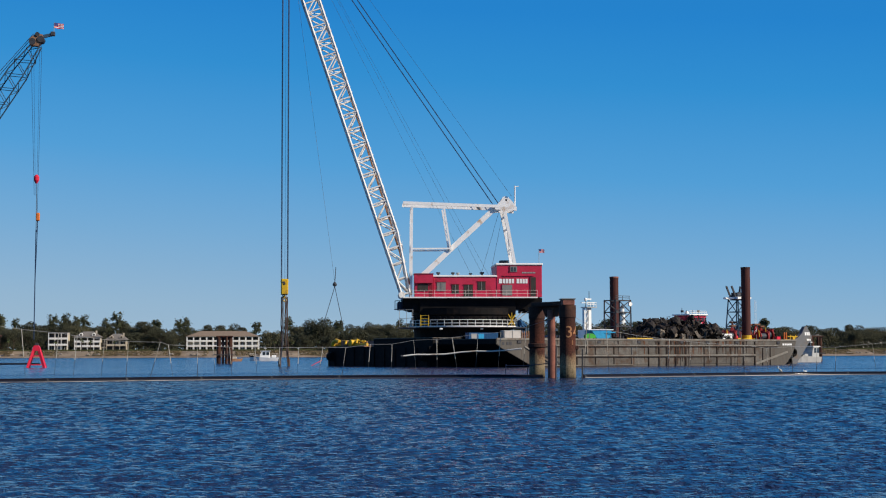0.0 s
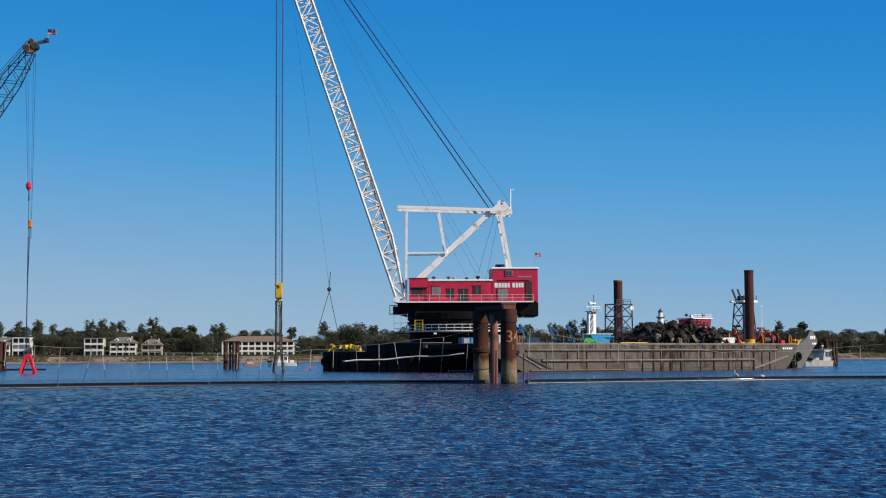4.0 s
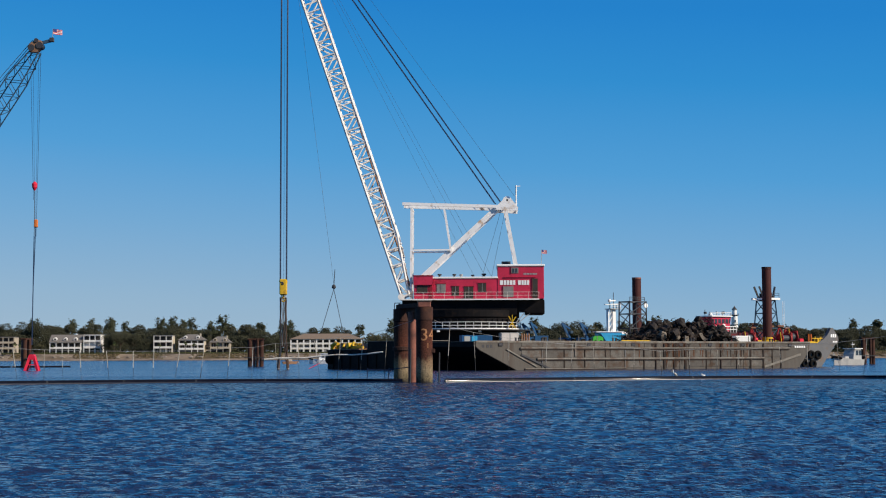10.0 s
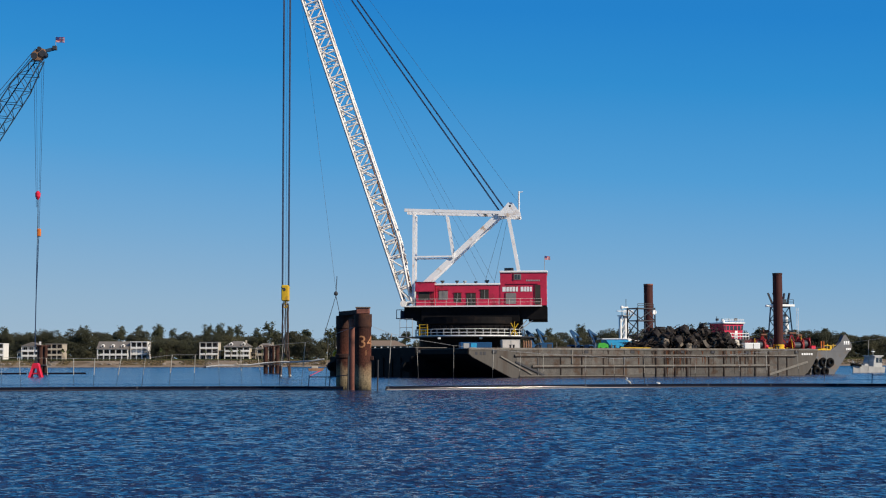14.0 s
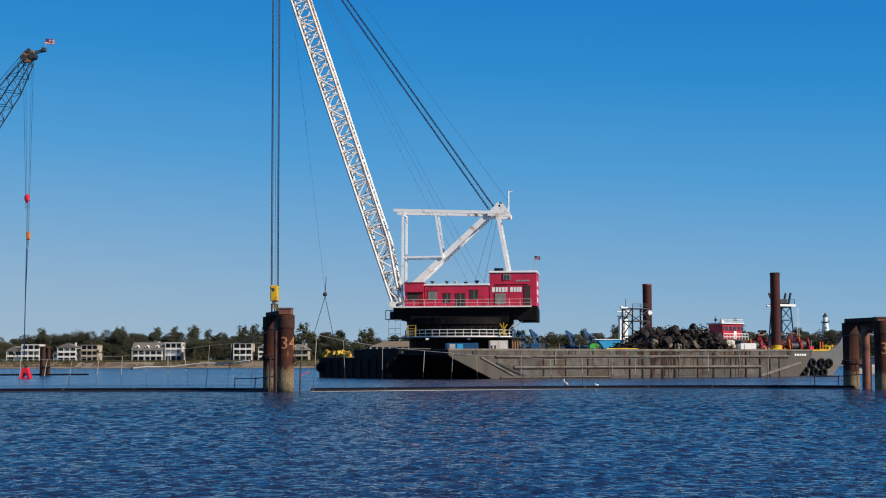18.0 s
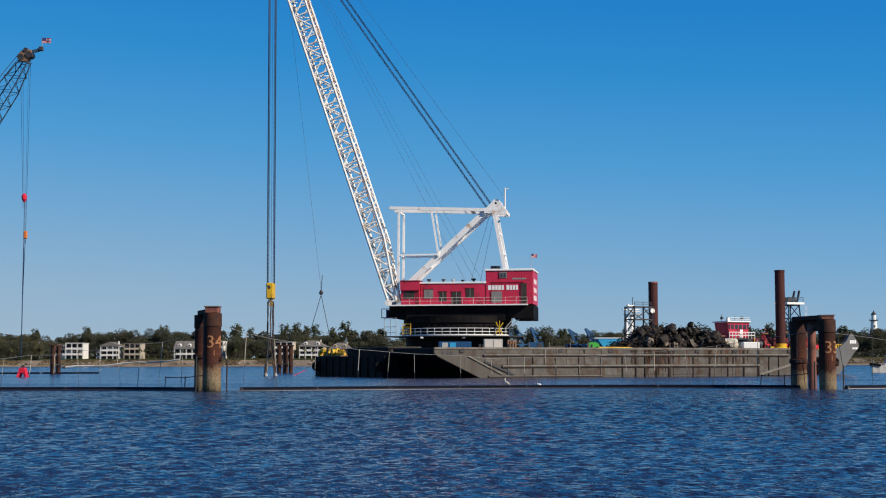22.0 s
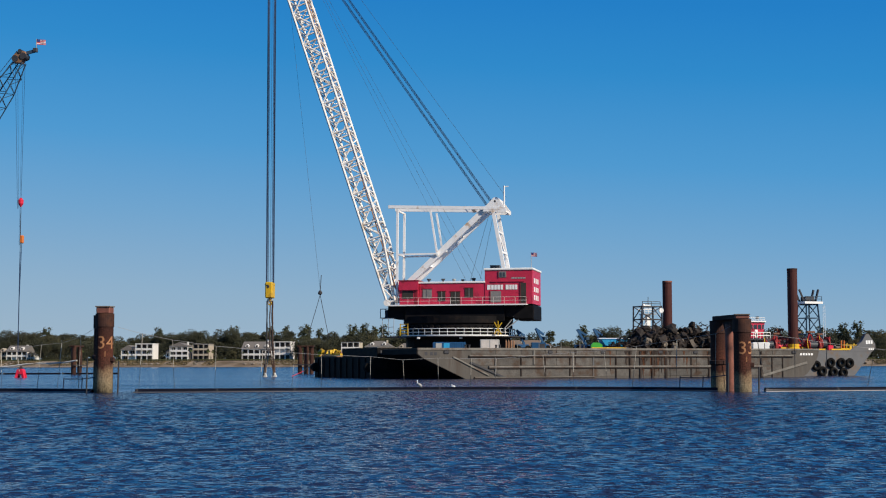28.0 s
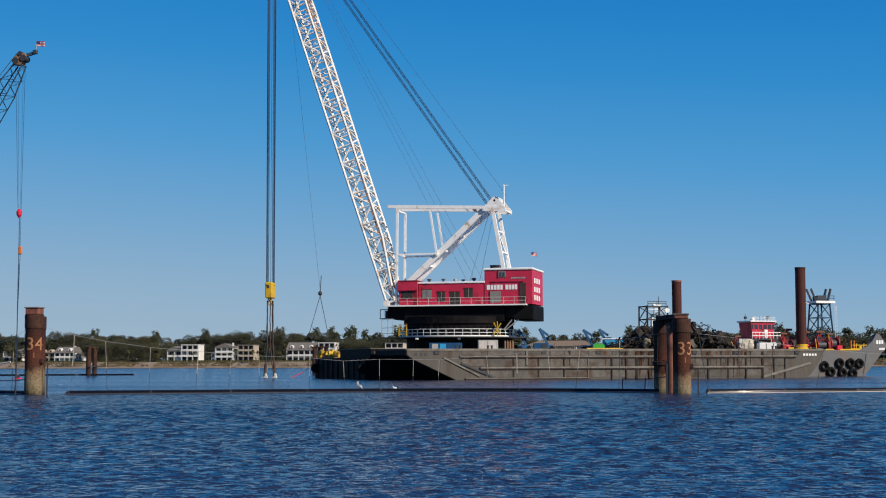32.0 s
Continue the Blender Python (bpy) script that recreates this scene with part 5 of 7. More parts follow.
def deck_machines():
    t = thing("control_cabin", at_barge(72.6, 34, DECK) @ Matrix.Diagonal((0.76, 0.9, 1, 1)), "red control cabin with a white roof on a pale base", "cabin")
    part("base", box(B(), -2.0, -2.2, 0, 2.4, 2.2, 2.0, 0.05), M_STEEL, t, "dark lower house")
    part("floor", box(B(), -3.6, -3.0, 2.0, 4.0, 3.0, 2.2), M_STEEL, t)
    part("cabin", prism(B(), ((-2.7, 2.2), (2.3, 2.2), (3.0, 5.1), (-3.4, 5.1)), -2.2, 2.2), M_RED, t)
    part("window_band", prism(B(), ((-3.0, 3.9), (2.62, 3.9), (2.8, 4.7), (-3.2, 4.7)), -2.25, -2.21), M_GLASS, t, "dark band of cabin windows")
    for x in (-2.6, -1.5, -0.3, 0.9, 2.0):
        part("mullion", box(B(), x - 0.12, -2.3, 3.85, x + 0.12, -2.26, 4.75), M_RED, t)
    part("door", box(B(), 0.2, -2.28, 2.25, 1.0, -2.2, 3.8), M_WHITE, t, "pale cabin door")
    part("roof", box(B(), -3.7, -2.6, 5.1, 3.2, 2.6, 5.35, 0.08), M_CLEAN, t)
    railing(t, [(-3.5, -2.9, 2.2), (3.9, -2.9, 2.2)], 1.1, 0.9, M_CLEAN, 0.07)
    railing(t, [(-3.4, -2.4, 5.35), (2.9, -2.4, 5.35)], 0.6, 0.9, M_CLEAN, 0.035)
    for x, h in ((-3.2, 1.2), (-1.6, 0.8), (0.6, 0.9), (2.6, 0.8)):
        part("mast", tube(B(), (x, 0, 5.35), (x, 0, 5.35 + h), 0.06), M_STEEL, t)
    part("dome", lathe(B(), ((0.5, 5.35), (0.5, 5.7), (0.3, 5.95), (0.05, 6.0)), 12, -0.9, 0.5), M_CLEAN, t)
    part("floodlight", box(B(), 2.4, -0.4, 5.7, 2.9, 0.2, 6.2), M_STEEL, t)
    part("floodlight", box(B(), -3.4, -0.4, 5.7, -3.0, 0.2, 6.1), M_STEEL, t)
    # red machinery round the cabin and along the bow
    mr = random.Random(61)
    for u, n, s in ((60.5, 20.5, 1.0), (68.6, 19.5, 1.2), (70.4, 21.0, 1.5), (72.6, 19.2, 1.3), (76.4, 20.6, 1.35), (78.8, 21.5, 1.2)):
        t = thing("hydraulic_unit", at_barge(u, n, DECK + 0.04, mr.uniform(-15, 15)), "red hydraulic power unit with pipes and a yellow guard", "machine", "red machines on the crane barge")
        part("skid", box(B(), -1.1 * s, -0.7, 0, 1.1 * s, 0.7, 0.18), M_STEEL, t)
        part("tank", box(B(), -1.0 * s, -0.6, 0.18, 0.1, 0.6, 1.05 * s, 0.08), M_REDMACH, t)
        part("motor", tube(B(), (0.15, 0, 0.65), (0.95 * s, 0, 0.65), 0.36, 14), M_HOTRED, t, "bright red motor")
        part("mast_frame", beam(B(), (-0.7 * s, -0.2, 1.05 * s), (-0.2, 0.1, 2.3 * s), 0.22), M_REDMACH, t)
        part("strut", beam(B(), (0.6 * s, -0.2, 0.9), (-0.2, 0.1, 2.3 * s), 0.16), M_REDMACH, t)
        part("cross_head", box(B(), -0.6 * s, -0.3, 2.2 * s, 0.5 * s, 0.4, 2.45 * s, 0.05), material("brown_machine_paint", (0.16, 0.07, 0.04), 0.6, vary=0.3), t)
        part("pipe", polytube(B(), [(-0.9 * s, -0.65, 0.3), (-0.9 * s, -0.75, 1.2), (0.3, -0.75, 1.3), (0.9, -0.65, 0.5)], 0.07, 7), M_STEEL, t)
        part("guard", box(B(), 0.3 * s, -0.85, 0.1, 1.2 * s, -0.78, 0.55), M_YEL, t)
    t = thing("gangway_frame", at_barge(80.6, 15.4, DECK), "yellow gangway frame at the bow", "frame")
    part("beam", box(B(), -1.6, -0.1, 0.85, 1.4, 0.1, 0.97), M_YEL, t)
    for x in (-0.9, 0.5):
        part("leg", beam(B(), (x, 0, 0.0), (x + 0.2, 0, 1.2), 0.13), M_YEL, t)
    part("chute", box(B(), -0.4, -0.3, -1.2, 0.1, -0.05, 0.8, 0.04), M_YEL, t)
    for u, n, w, h, lab in ((66.5, 18.5, 2.6, 1.9, "red deck winch with a wire drum"), (74.8, 18.0, 3.0, 1.8, "red deck winch with a wire drum"), (78.0, 19.5, 2.2, 2.3, "red deck winch with a tall brown gear case")):
        t = thing("deck_winch", at_barge(u, n, DECK + 0.04), lab, "winch", "winches on the crane barge")
        part("bed", box(B(), -w / 2, -0.9, 0, w / 2, 0.9, 0.2), M_STEEL, t)
        part("drum", tube(B(), (-w * 0.3, 0, h * 0.5), (w * 0.3, 0, h * 0.5), h * 0.3, 18), M_ROPE, t)
        for x in (-w * 0.33, w * 0.33):
            part("cheek", tube(B(), (x - 0.07, 0, h * 0.5), (x + 0.07, 0, h * 0.5), h * 0.48, 18), M_REDMACH, t)
        part("gear_case", box(B(), w * 0.36, -0.7, 0.2, w * 0.5, 0.7, h, 0.06), M_REDMACH, t)
        part("brake_lever", beam(B(), (-w * 0.42, -0.6, 0.2), (-w * 0.5, -0.6, h * 1.1), 0.1), M_YEL, t)
    t = thing("yellow_mooring_roller", at_barge(80.4, 17.0, DECK), "yellow mooring roller frame near the bow", "roller")
    part("frame", box(B(), -0.8, -0.4, 0, 0.8, 0.4, 0.4), M_YEL, t)
    for x in (-0.5, 0.1):
        part("post", tube(B(), (x, 0, 0.4), (x, 0, 1.7), 0.13), M_ORANGE, t)
    t = thing("red_gas_box", at_barge(76.8, 15.9, DECK), "bright red fire pump box", "box")
    part("box", box(B(), -0.5, -0.3, 0.05, 0.5, 0.3, 0.85, 0.05), M_HOTRED, t)
    part("feet", box(B(), -0.45, -0.25, 0, 0.45, 0.25, 0.05), M_STEEL, t)
    # yellow piping at the stern
    t = thing("pipe_manifold", at_barge(-3.4, 39.3, 3.13), "yellow bent pipe manifold at the barge's stern", "pipes")
    part("bed", box(B(), -0.7, -5.6, 0.0, 0.8, 4.4, 0.22, 0.04), M_CHAIN, t, "rusty skid under the pipes")
    for k in range(7):
        y = -5.0 + k * 1.1 + mr.uniform(-0.2, 0.2)
        hh = mr.uniform(0.75, 1.35)
        pts = [(0.25, y, 0.1), (0.25, y, hh), (-0.2, y - 0.25, hh + 0.12), (-0.55, y - 0.5, hh - 0.5)]
        part("bent_pipe", polytube(B(), pts[:2 + k % 3], mr.uniform(0.13, 0.2), 8), M_YEL if k % 3 else M_CHAIN, t)
    part("elbow", polytube(B(), [(-0.4, 2.2, 0.9), (-0.4, 3.2, 1.15), (-0.45, 3.9, 0.9), (-0.5, 4.2, 0.2)], 0.36, 10), M_YEL, t, "thick yellow pipe elbow")
    part("reel", tube(B(), (-0.5, -1.2, 0.75), (0.6, -1.2, 0.75), 0.5, 14), M_YEL, t, "yellow hose reel")
    part("valve_box", box(B(), -0.35, 0.2, 0.2, 0.6, 1.9, 1.15, 0.06), M_CHAIN, t)
    part("header_pipe", tube(B(), (0.2, -5.3, 0.45), (0.2, 4.2, 0.45), 0.25, 10), M_YEL, t)
    part("upper_pipe", tube(B(), (0.25, -4.6, 1.0), (0.25, 2.4, 1.1), 0.14, 10), M_YEL, t)
    # white radio mast and work tower seen over the deck
    t = thing("tugboat", at_barge(62.0, 53.3, 0), "white and dark tugboat with a slim mast lying behind the barges", "tugboat")
    part("hull", prism(B(), ((-9, 1.6), (-8.4, -0.8), (8.2, -0.8), (10.0, 2.6)), -3.2, 3.2), M_BLACK, t, "black tug hull")
    part("deckhouse", box(B(), -3.5, -2.2, 1.6, 5.0, 2.2, 4.6, 0.1), M_CLEAN, t)
    part("wheelhouse", box(B(), -0.2, -1.7, 4.6, 3.6, 1.7, 6.7, 0.1), M_CLEAN, t)
    part("wheelhouse_window", box(B(), 0.1, -1.76, 5.5, 3.3, -1.68, 6.3), M_GLASS, t)
    t = thing("tug_mast", at_barge(63.4, 53.3, 4.6), "slim white mast tower with lamps above the tug", "mast")
    part("column", box(B(), -0.42, -0.4, 0, 0.36, 0.4, 6.6, 0.05), M_CLEAN, t)
    part("side_column", box(B(), -1.5, -0.3, 0, -1.15, 0.3, 6.6, 0.04), M_CLEAN, t)
    for k in range(5):
        part("brace", beam(B(), (-1.3, -0.32, 0.3 + 1.25 * k), (-0.5, -0.32, 1.4 + 1.25 * k), 0.12), M_CLEAN, t)
    part("crosstree", box(B(), -2.1, -0.2, 7.5, 1.5, 0.2, 7.62), M_CLEAN, t)
    part("platform", box(B(), -1.3, -1.0, 6.6, 1.3, 1.0, 6.75), M_LGREY, t)
    railing(t, [(-1.2, -0.9, 6.75), (1.2, -0.9, 6.75)], 0.9, 0.8, M_CLEAN, 0.05)
    for x, h in ((-0.9, 1.4), (0.1, 3.2), (0.9, 1.0)):
        part("aerial", tube(B(), (x, 0, 6.75), (x, 0, 6.75 + h), 0.06), M_STEEL, t)
    part("radar", box(B(), -0.9, -0.2, 8.2, 0.5, 0.2, 8.45), M_CLEAN, t)
    part("lamp", lathe(B(), ((0.25, 8.0), (0.35, 8.3), (0.2, 8.6)), 10, -0.9, 0), M_CLEAN, t)
    # long maroon deck house
    t = thing("maroon_deckhouse", at_barge(80.5, 38, DECK), "long low dark red deck house at the barge's end", "deck house")
    part("wall", box(B(), -9.0, -2.0, 0, 9.2, 2.0, 2.5, 0.05), material("maroon_paint", (0.1, 0.012, 0.016), 0.55, vary=0.3), t)
    part("roof", box(B(), -9.2, -2.2, 2.5, 9.4, 2.2, 2.65), M_STEEL, t)
    for x in (-6, -2.5, 1, 4.5, 7.5):
        part("door", box(B(), x - 0.45, -2.06, 0.1, x + 0.45, -1.98, 2.1), M_STEEL, t)
    t = thing("white_flag_mast", at_barge(84.9, 28.4, DECK), "thin white lattice mast", "mast")
    for x in (-0.2, 0.2):
        part("mast_leg", tube(B(), (x, 0, 0), (x, 0, 8.2), 0.03), M_CLEAN, t)
    for k in range(14):
        part("rung", tube(B(), (-0.2, 0, 0.4 + k * 0.55), (0.2, 0, 0.7 + k * 0.55), 0.014, 5), M_CLEAN, t)


deck_machines()


# ======== the great crane ========
SLEW = Matrix.Translation((-1, 1, 0)) @ Matrix.Rotation(radians(-4.2), 4, "Z") @ Matrix.Translation((1, -1, 0))  # the crane is turned a little to the barge


def crane():
    C = pose(-2.1, 5.0, DECK)
    inv = C.inverted()
    t = thing("revolving_crane", C, "large white and red revolving crane standing on its barge", "crane")

    def w(name, bm, mat, parent=t, label="", smooth=False):
        bm.transform(inv)
        return part(name, bm, mat, parent, label, smooth)

    cx, cy = -2.1, 5.0
    # pedestal and turntable
    w("pedestal", lathe(B(), ((8.6, DECK), (8.6, 6.35)), 40, cx, cy), M_BLACK, label="black round pedestal")
    w("ring_platform", lathe(B(), ((11.0, 6.35), (11.0, 6.5)), 48, cx, cy), M_STEEL)
    w("white_kerb", lathe(B(), ((9.35, 6.5), (9.35, 6.72), (9.2, 6.72)), 48, cx, cy), M_CLEAN, label="white kerb round the walkway")
    w("turntable_drum", lathe(B(), ((8.7, 6.5), (8.7, 8.4), (9.0, 8.6), (9.0, 9.7)), 48, cx, cy), M_BLACK, label="black turntable drum", smooth=False)
    n = 44
    for k in range(n):
        a, b = 2 * math.pi * k / n, 2 * math.pi * (k + 1) / n
        pa = Vector((cx + 9.28 * math.cos(a), cy + 9.28 * math.sin(a), 6.6))
        pb = Vector((cx + 9.28 * math.cos(b), cy + 9.28 * math.sin(b), 6.6))
        w("stanchion", tube(B(), pa, pa + Vector((0, 0, 1.12)), 0.05, 6), M_CLEAN)
        for z in (0.55, 1.1):
            w("ring_rail", tube(B(), pa + Vector((0, 0, z)), pb + Vector((0, 0, z)), 0.05, 6), M_CLEAN)
    for k in range(26):
        a = math.pi * (1.02 + 0.96 * k / 25)
        w("roller", tube(B(), (cx + 8.8 * math.cos(a), cy + 8.8 * math.sin(a), 8.0), (cx + 9.05 * math.cos(a), cy + 9.05 * math.sin(a), 8.0), 0.3, 10), M_BLACK)
    # yellow stairs up to the turntable
    gate = w("ladder_gate", beam(B(), (-9.9, -3.6, 6.6), (-9.9, -3.6, 8.5), 0.14), M_YEL, label="yellow ladder gate")
    w("gate_post", beam(B(), (-8.6, -3.9, 6.6), (-8.6, -3.9, 8.5), 0.14), M_YEL, gate)
    for z in (6.9, 7.4, 7.9, 8.4):
        w("rung", beam(B(), (-9.9, -3.6, z), (-8.6, -3.9, z), 0.1), M_YEL, gate)
    for p, q in (((5.0, -1.6, 8.7), (6.1, -1.6, 6.7)), ((6.2, -1.7, 8.6), (5.0, -1.7, 6.8)), ((5.6, -1.65, 6.6), (5.6, -1.65, 8.9))):
        w("yellow_brace", beam(B(), p, q, 0.11, 0.16), M_YEL, label="yellow slewing brace")
    # access scaffold beside the turntable and lamps under the walkway
    for x, y in ((-13.4, -1.2), (-12.2, -2.0), (-11.2, -2.6)):
        w("scaffold_post", tube(B(), (x, y, 6.5), (x, y, 9.5), 0.045, 6), M_LGREY)
    for z in (7.1, 8.0, 9.4):
        w("scaffold_rail", tube(B(), (-13.4, -1.2, z), (-11.2, -2.6, z), 0.04, 6), M_LGREY)
    w("scaffold_floor", box(B(), -13.6, -1.9, 6.35, -10.6, 3.0, 6.5), M_STEEL)
    for x in (-6.6, 0.2):
        w("deck_lamp", box(B(), x - 0.25, cy - 10.2, 6.0, x + 0.25, cy - 9.9, 6.3, 0.06), M_CLEAN, label="white lamp under the walkway")
    for p, q in (((7.6, 0.4, 9.2), (6.2, 0.4, 7.6)), ((8.6, 0.4, 9.2), (6.3, 0.4, 7.4))):
        w("slew_bracket", beam(B(), p, q, 0.14), M_LGREY, label="grey slewing bracket")
    # revolving frame
    w("main_frame", prism(B(), ((-12.8, 11.5), (-12.8, 9.75), (-11.4, 9.3), (8.0, 9.6), (8.0, 9.3), (10.95, 9.3), (10.95, 11.5)), 0.1, 9.6), M_BLACK, label="black steel main frame")
    w("counterweight", box(B(), 7.9, 0.6, 9.1, 11.05, 9.7, 11.4, 0.08), M_BLACK, label="black counterweight box")
    w("frame_apron", box(B(), -9.9, -0.35, 8.9, 6.4, 0.1, 11.5, 0.05), M_BLACK)
    w("deck_edge", box(B(), -12.85, -1.3, 11.42, 10.1, 9.7, 11.62), M_CLEAN, label="white edged house deck")
    railing(t, [inv @ Vector((-12.7, -1.25, 11.62)), inv @ Vector((10.05, -1.25, 11.62))], 1.1, 1.75, M_FRAME2, 0.028)
    w("foot_bracket", box(B(), -13.6, 1.5, 9.6, -12.2, 8.5, 10.9, 0.1), M_NAVY, label="dark blue boom foot bracket")
    w("foot_gallery", box(B(), -14.2, 0.2, 9.5, -12.4, 1.5, 9.62), M_NAVY)
    for x in (-14.1, -13.3, -12.5):
        w("gallery_post", tube(B(), (x, 0.25, 9.6), (x, 0.25, 11.0), 0.06), M_NAVY)
    w("gallery_rail", tube(B(), (-14.1, 0.25, 11.0), (-12.5, 0.25, 11.0), 0.06), M_NAVY)
    # machinery house
    low = w("machinery_house", box(B(), -7.6, 0.0, 11.62, 3.25, 9.4, 15.05, 0.04), M_RED, label="red machinery house")
    w("low_roof", box(B(), -7.75, -0.15, 15.05, 3.25, 9.55, 15.35, 0.06), M_CLEAN, low, "white roof")
    tall = w("control_house", box(B(), 3.2, -0.08, 11.62, 10.95, 9.5, 17.05, 0.04), M_RED, label="tall red end house")
    w("tall_roof", box(B(), 3.05, -0.25, 17.05, 11.1, 9.65, 17.4, 0.08), M_CLEAN, tall, "white roof")
    cab = w("operator_cab", box(B(), -10.8, -0.4, 11.62, -7.7, 3.2, 15.3, 0.05), M_RED, label="red operator's cab")
    w("cab_visor", prism(B(), ((-10.85, 14.0), (-7.65, 14.0), (-7.65, 15.5), (-10.85, 15.5)), -0.75, -0.4), M_RED, cab)
    w("cab_roof", box(B(), -10.9, -0.8, 15.45, -7.6, 3.3, 15.62), M_REDDARK, cab)
    w("cab_window", box(B(), -10.3, -0.46, 12.6, -8.5, -0.38, 13.9), M_OPEN, cab)
    # flat strip on the cab wall; a recess's shade only as dark red
    w("cab_recess", box(B(), -8.35, -0.44, 11.7, -7.75, -0.38, 15.2), M_REDDARK, cab)
    for x0, x1, z0, z1, mat, nm in ((-7.0, -5.5, 12.65, 14.15, M_SHUT, "window"), (-4.45, -3.25, 12.2, 13.75, M_OPEN, "window"), (-2.4, -0.85, 11.7, 13.7, M_OPEN, "door_opening"), (-0.05, 1.3, 12.8, 14.25, M_OPEN, "window"), ):
        f = w(nm, box(B(), x0, -0.07, z0, x1, 0.02, z1), mat, low)
        w("frame", box(B(), x0 - 0.1, -0.12, z1, x1 + 0.1, 0.0, z1 + 0.1), M_REDDARK, f)
        w("mullion", box(B(), (x0 + x1) / 2 - 0.05, -0.11, z0, (x0 + x1) / 2 + 0.05, -0.05, z1), M_SHUT, f)
    for x0, x1, z0, z1, mat, nm in ((4.15, 5.85, 11.9, 13.7, M_SHUT, "window"), (9.0, 9.9, 11.75, 15.0, M_OPEN, "doorway"), (5.5, 6.7, 15.9, 16.85, M_SHUT, "upper_window")):
        f = w(nm, box(B(), x0, -0.16, z0, x1, -0.06, z1), mat, tall)
        w("frame", box(B(), x0 - 0.08, -0.2, z0 - 0.08, x0, -0.07, z1 + 0.08), M_REDDARK, f)
    w("upper_window_pane", box(B(), 5.65, -0.19, 16.0, 6.0, -0.15, 16.7), M_GLASS, tall)
    w("upper_window_pane", box(B(), 6.15, -0.19, 16.0, 6.5, -0.15, 16.7), M_GLASS, tall)
    w("red_ledge", box(B(), 4.2, -0.22, 15.2, 9.6, -0.06, 15.3), M_RED, tall)
    # lettering on the house, as bars
    xx = 3.6
    for k, wd in enumerate((0.62, 0.46, 0.46, 0.5, 0.42, 0.55, 0.42, 0.42, 0.42)):
        if k == 5:
            xx += 0.35
        w("letter_bar", box(B(), xx, -0.13, 13.95, xx + wd * 0.86, -0.07, 14.72), M_CLEAN, tall)
        xx += wd + 0.04
    for k in range(9):
        w("small_letter_bar", box(B(), 7.55 + k * 0.26, -0.12, 15.65, 7.73 + k * 0.26, -0.07, 15.9), M_LGREY, tall)
    for z in (12.3, 13.6, 15.0):
        for k in range(3):
            w("letter_bar", box(B(), 10.94, 1.4 + k * 2.0, z, 10.99, 2.5 + k * 2.0, z + 0.8), M_CLEAN, tall)
    for x, y, h, r in ((-6.6, 3, 0.7, 0.35), (-4.1, 2.4, 0.65, 0.32), (-1.0, 3.2, 0.55, 0.3), (0.9, 2.6, 0.7, 0.38), (-3.0, 6, 0.8, 0.3)):
        w("roof_vent", lathe(B(), ((r * 0.5, 15.3), (r * 0.5, 15.3 + h * 0.6), (r, 15.3 + h * 0.65), (r, 15.3 + h)), 12, x, y), M_STEEL if h < 0.75 else M_LGREY, low)
    w("roof_hatch", box(B(), 3.9, 1.0, 17.4, 5.4, 2.6, 17.95), M_STEEL, tall)
    # gantry: two frames with ties between them
    for y in (0.1, 5.1):
        w("top_beam", beam(B(), (-12.75, y, 27.7), (6.4, y, 27.05), 0.42, 0.5), M_WHITE, label="white gantry top beam")
        w("front_post", beam(B(), (-11.35, y, 11.6), (-11.2, y, 27.1), 0.3, 0.36), M_WHITE)
        w("middle_post", beam(B(), (-5.75, y, 27.0), (-4.6, y, 19.6), 0.24, 0.3), M_WHITE)
        w("tie_beam", beam(B(), (-11.2, y, 19.85), (-4.7, y, 19.9), 0.26), M_WHITE)
        w("rear_leg", beam(B(), (4.6, y, 26.6), (6.3, y, 17.3), 0.5, 0.55), M_WHITE)
        w("head_plate", prism(B(), ((2.9, 26.6), (6.7, 26.4), (6.7, 27.0), (5.6, 28.4), (4.5, 28.6), (3.3, 27.4)), y - 0.2, y + 0.2), M_WHITE)
    for p, q in (((-11.2, 0.1, 27.0), (-11.2, 5.1, 27.0)), ((-11.2, 0.1, 19.9), (-11.2, 5.1, 19.9)), ((-4.7, 0.1, 20.0), (-4.7, 5.1, 20.0)), ((6.0, 0.1, 20.0), (6.0, 5.1, 20.0)), ((5.2, 0.1, 23.4), (5.2, 5.1, 23.4)), ((3.4, 0.1, 26.6), (3.4, 5.1, 26.6)), ((6.4, 0.1, 26.7), (6.4, 5.1, 26.7))):
        w("cross_tie", beam(B(), p, q, 0.24), M_WHITE)
    for y0, y1 in ((0.3, 0.9), (4.3, 4.9)):
        w("main_strut", prism(B(), ((3.7, 26.88), (3.1, 27.5), (-10.0, 15.37), (-9.4, 14.75)), y0, y1), M_WHITE, label="thick white raking strut")
    for k in (0.15, 0.35, 0.55, 0.75):
        w("strut_tie", beam(B(), (3.4 - 13.1 * k, 0.8, 27.2 - 12.1 * k), (3.4 - 13.1 * k, 4.4, 27.2 - 12.1 * k), 0.3), M_WHITE)
    w("cross_brace", beam(B(), (5.0, 0.1, 24.5), (6.0, 5.1, 19.0), 0.18), M_WHITE)
    for y in (1.0, 1.8, 2.6, 3.4, 4.2):
        w("head_sheave", tube(B(), (4.9, y - 0.25, 28.2), (4.9, y + 0.25, 28.2), 0.75, 20), M_WHITE)
    w("head_shaft", tube(B(), (4.9, -0.1, 28.2), (4.9, 5.3, 28.2), 0.2), M_STEEL)
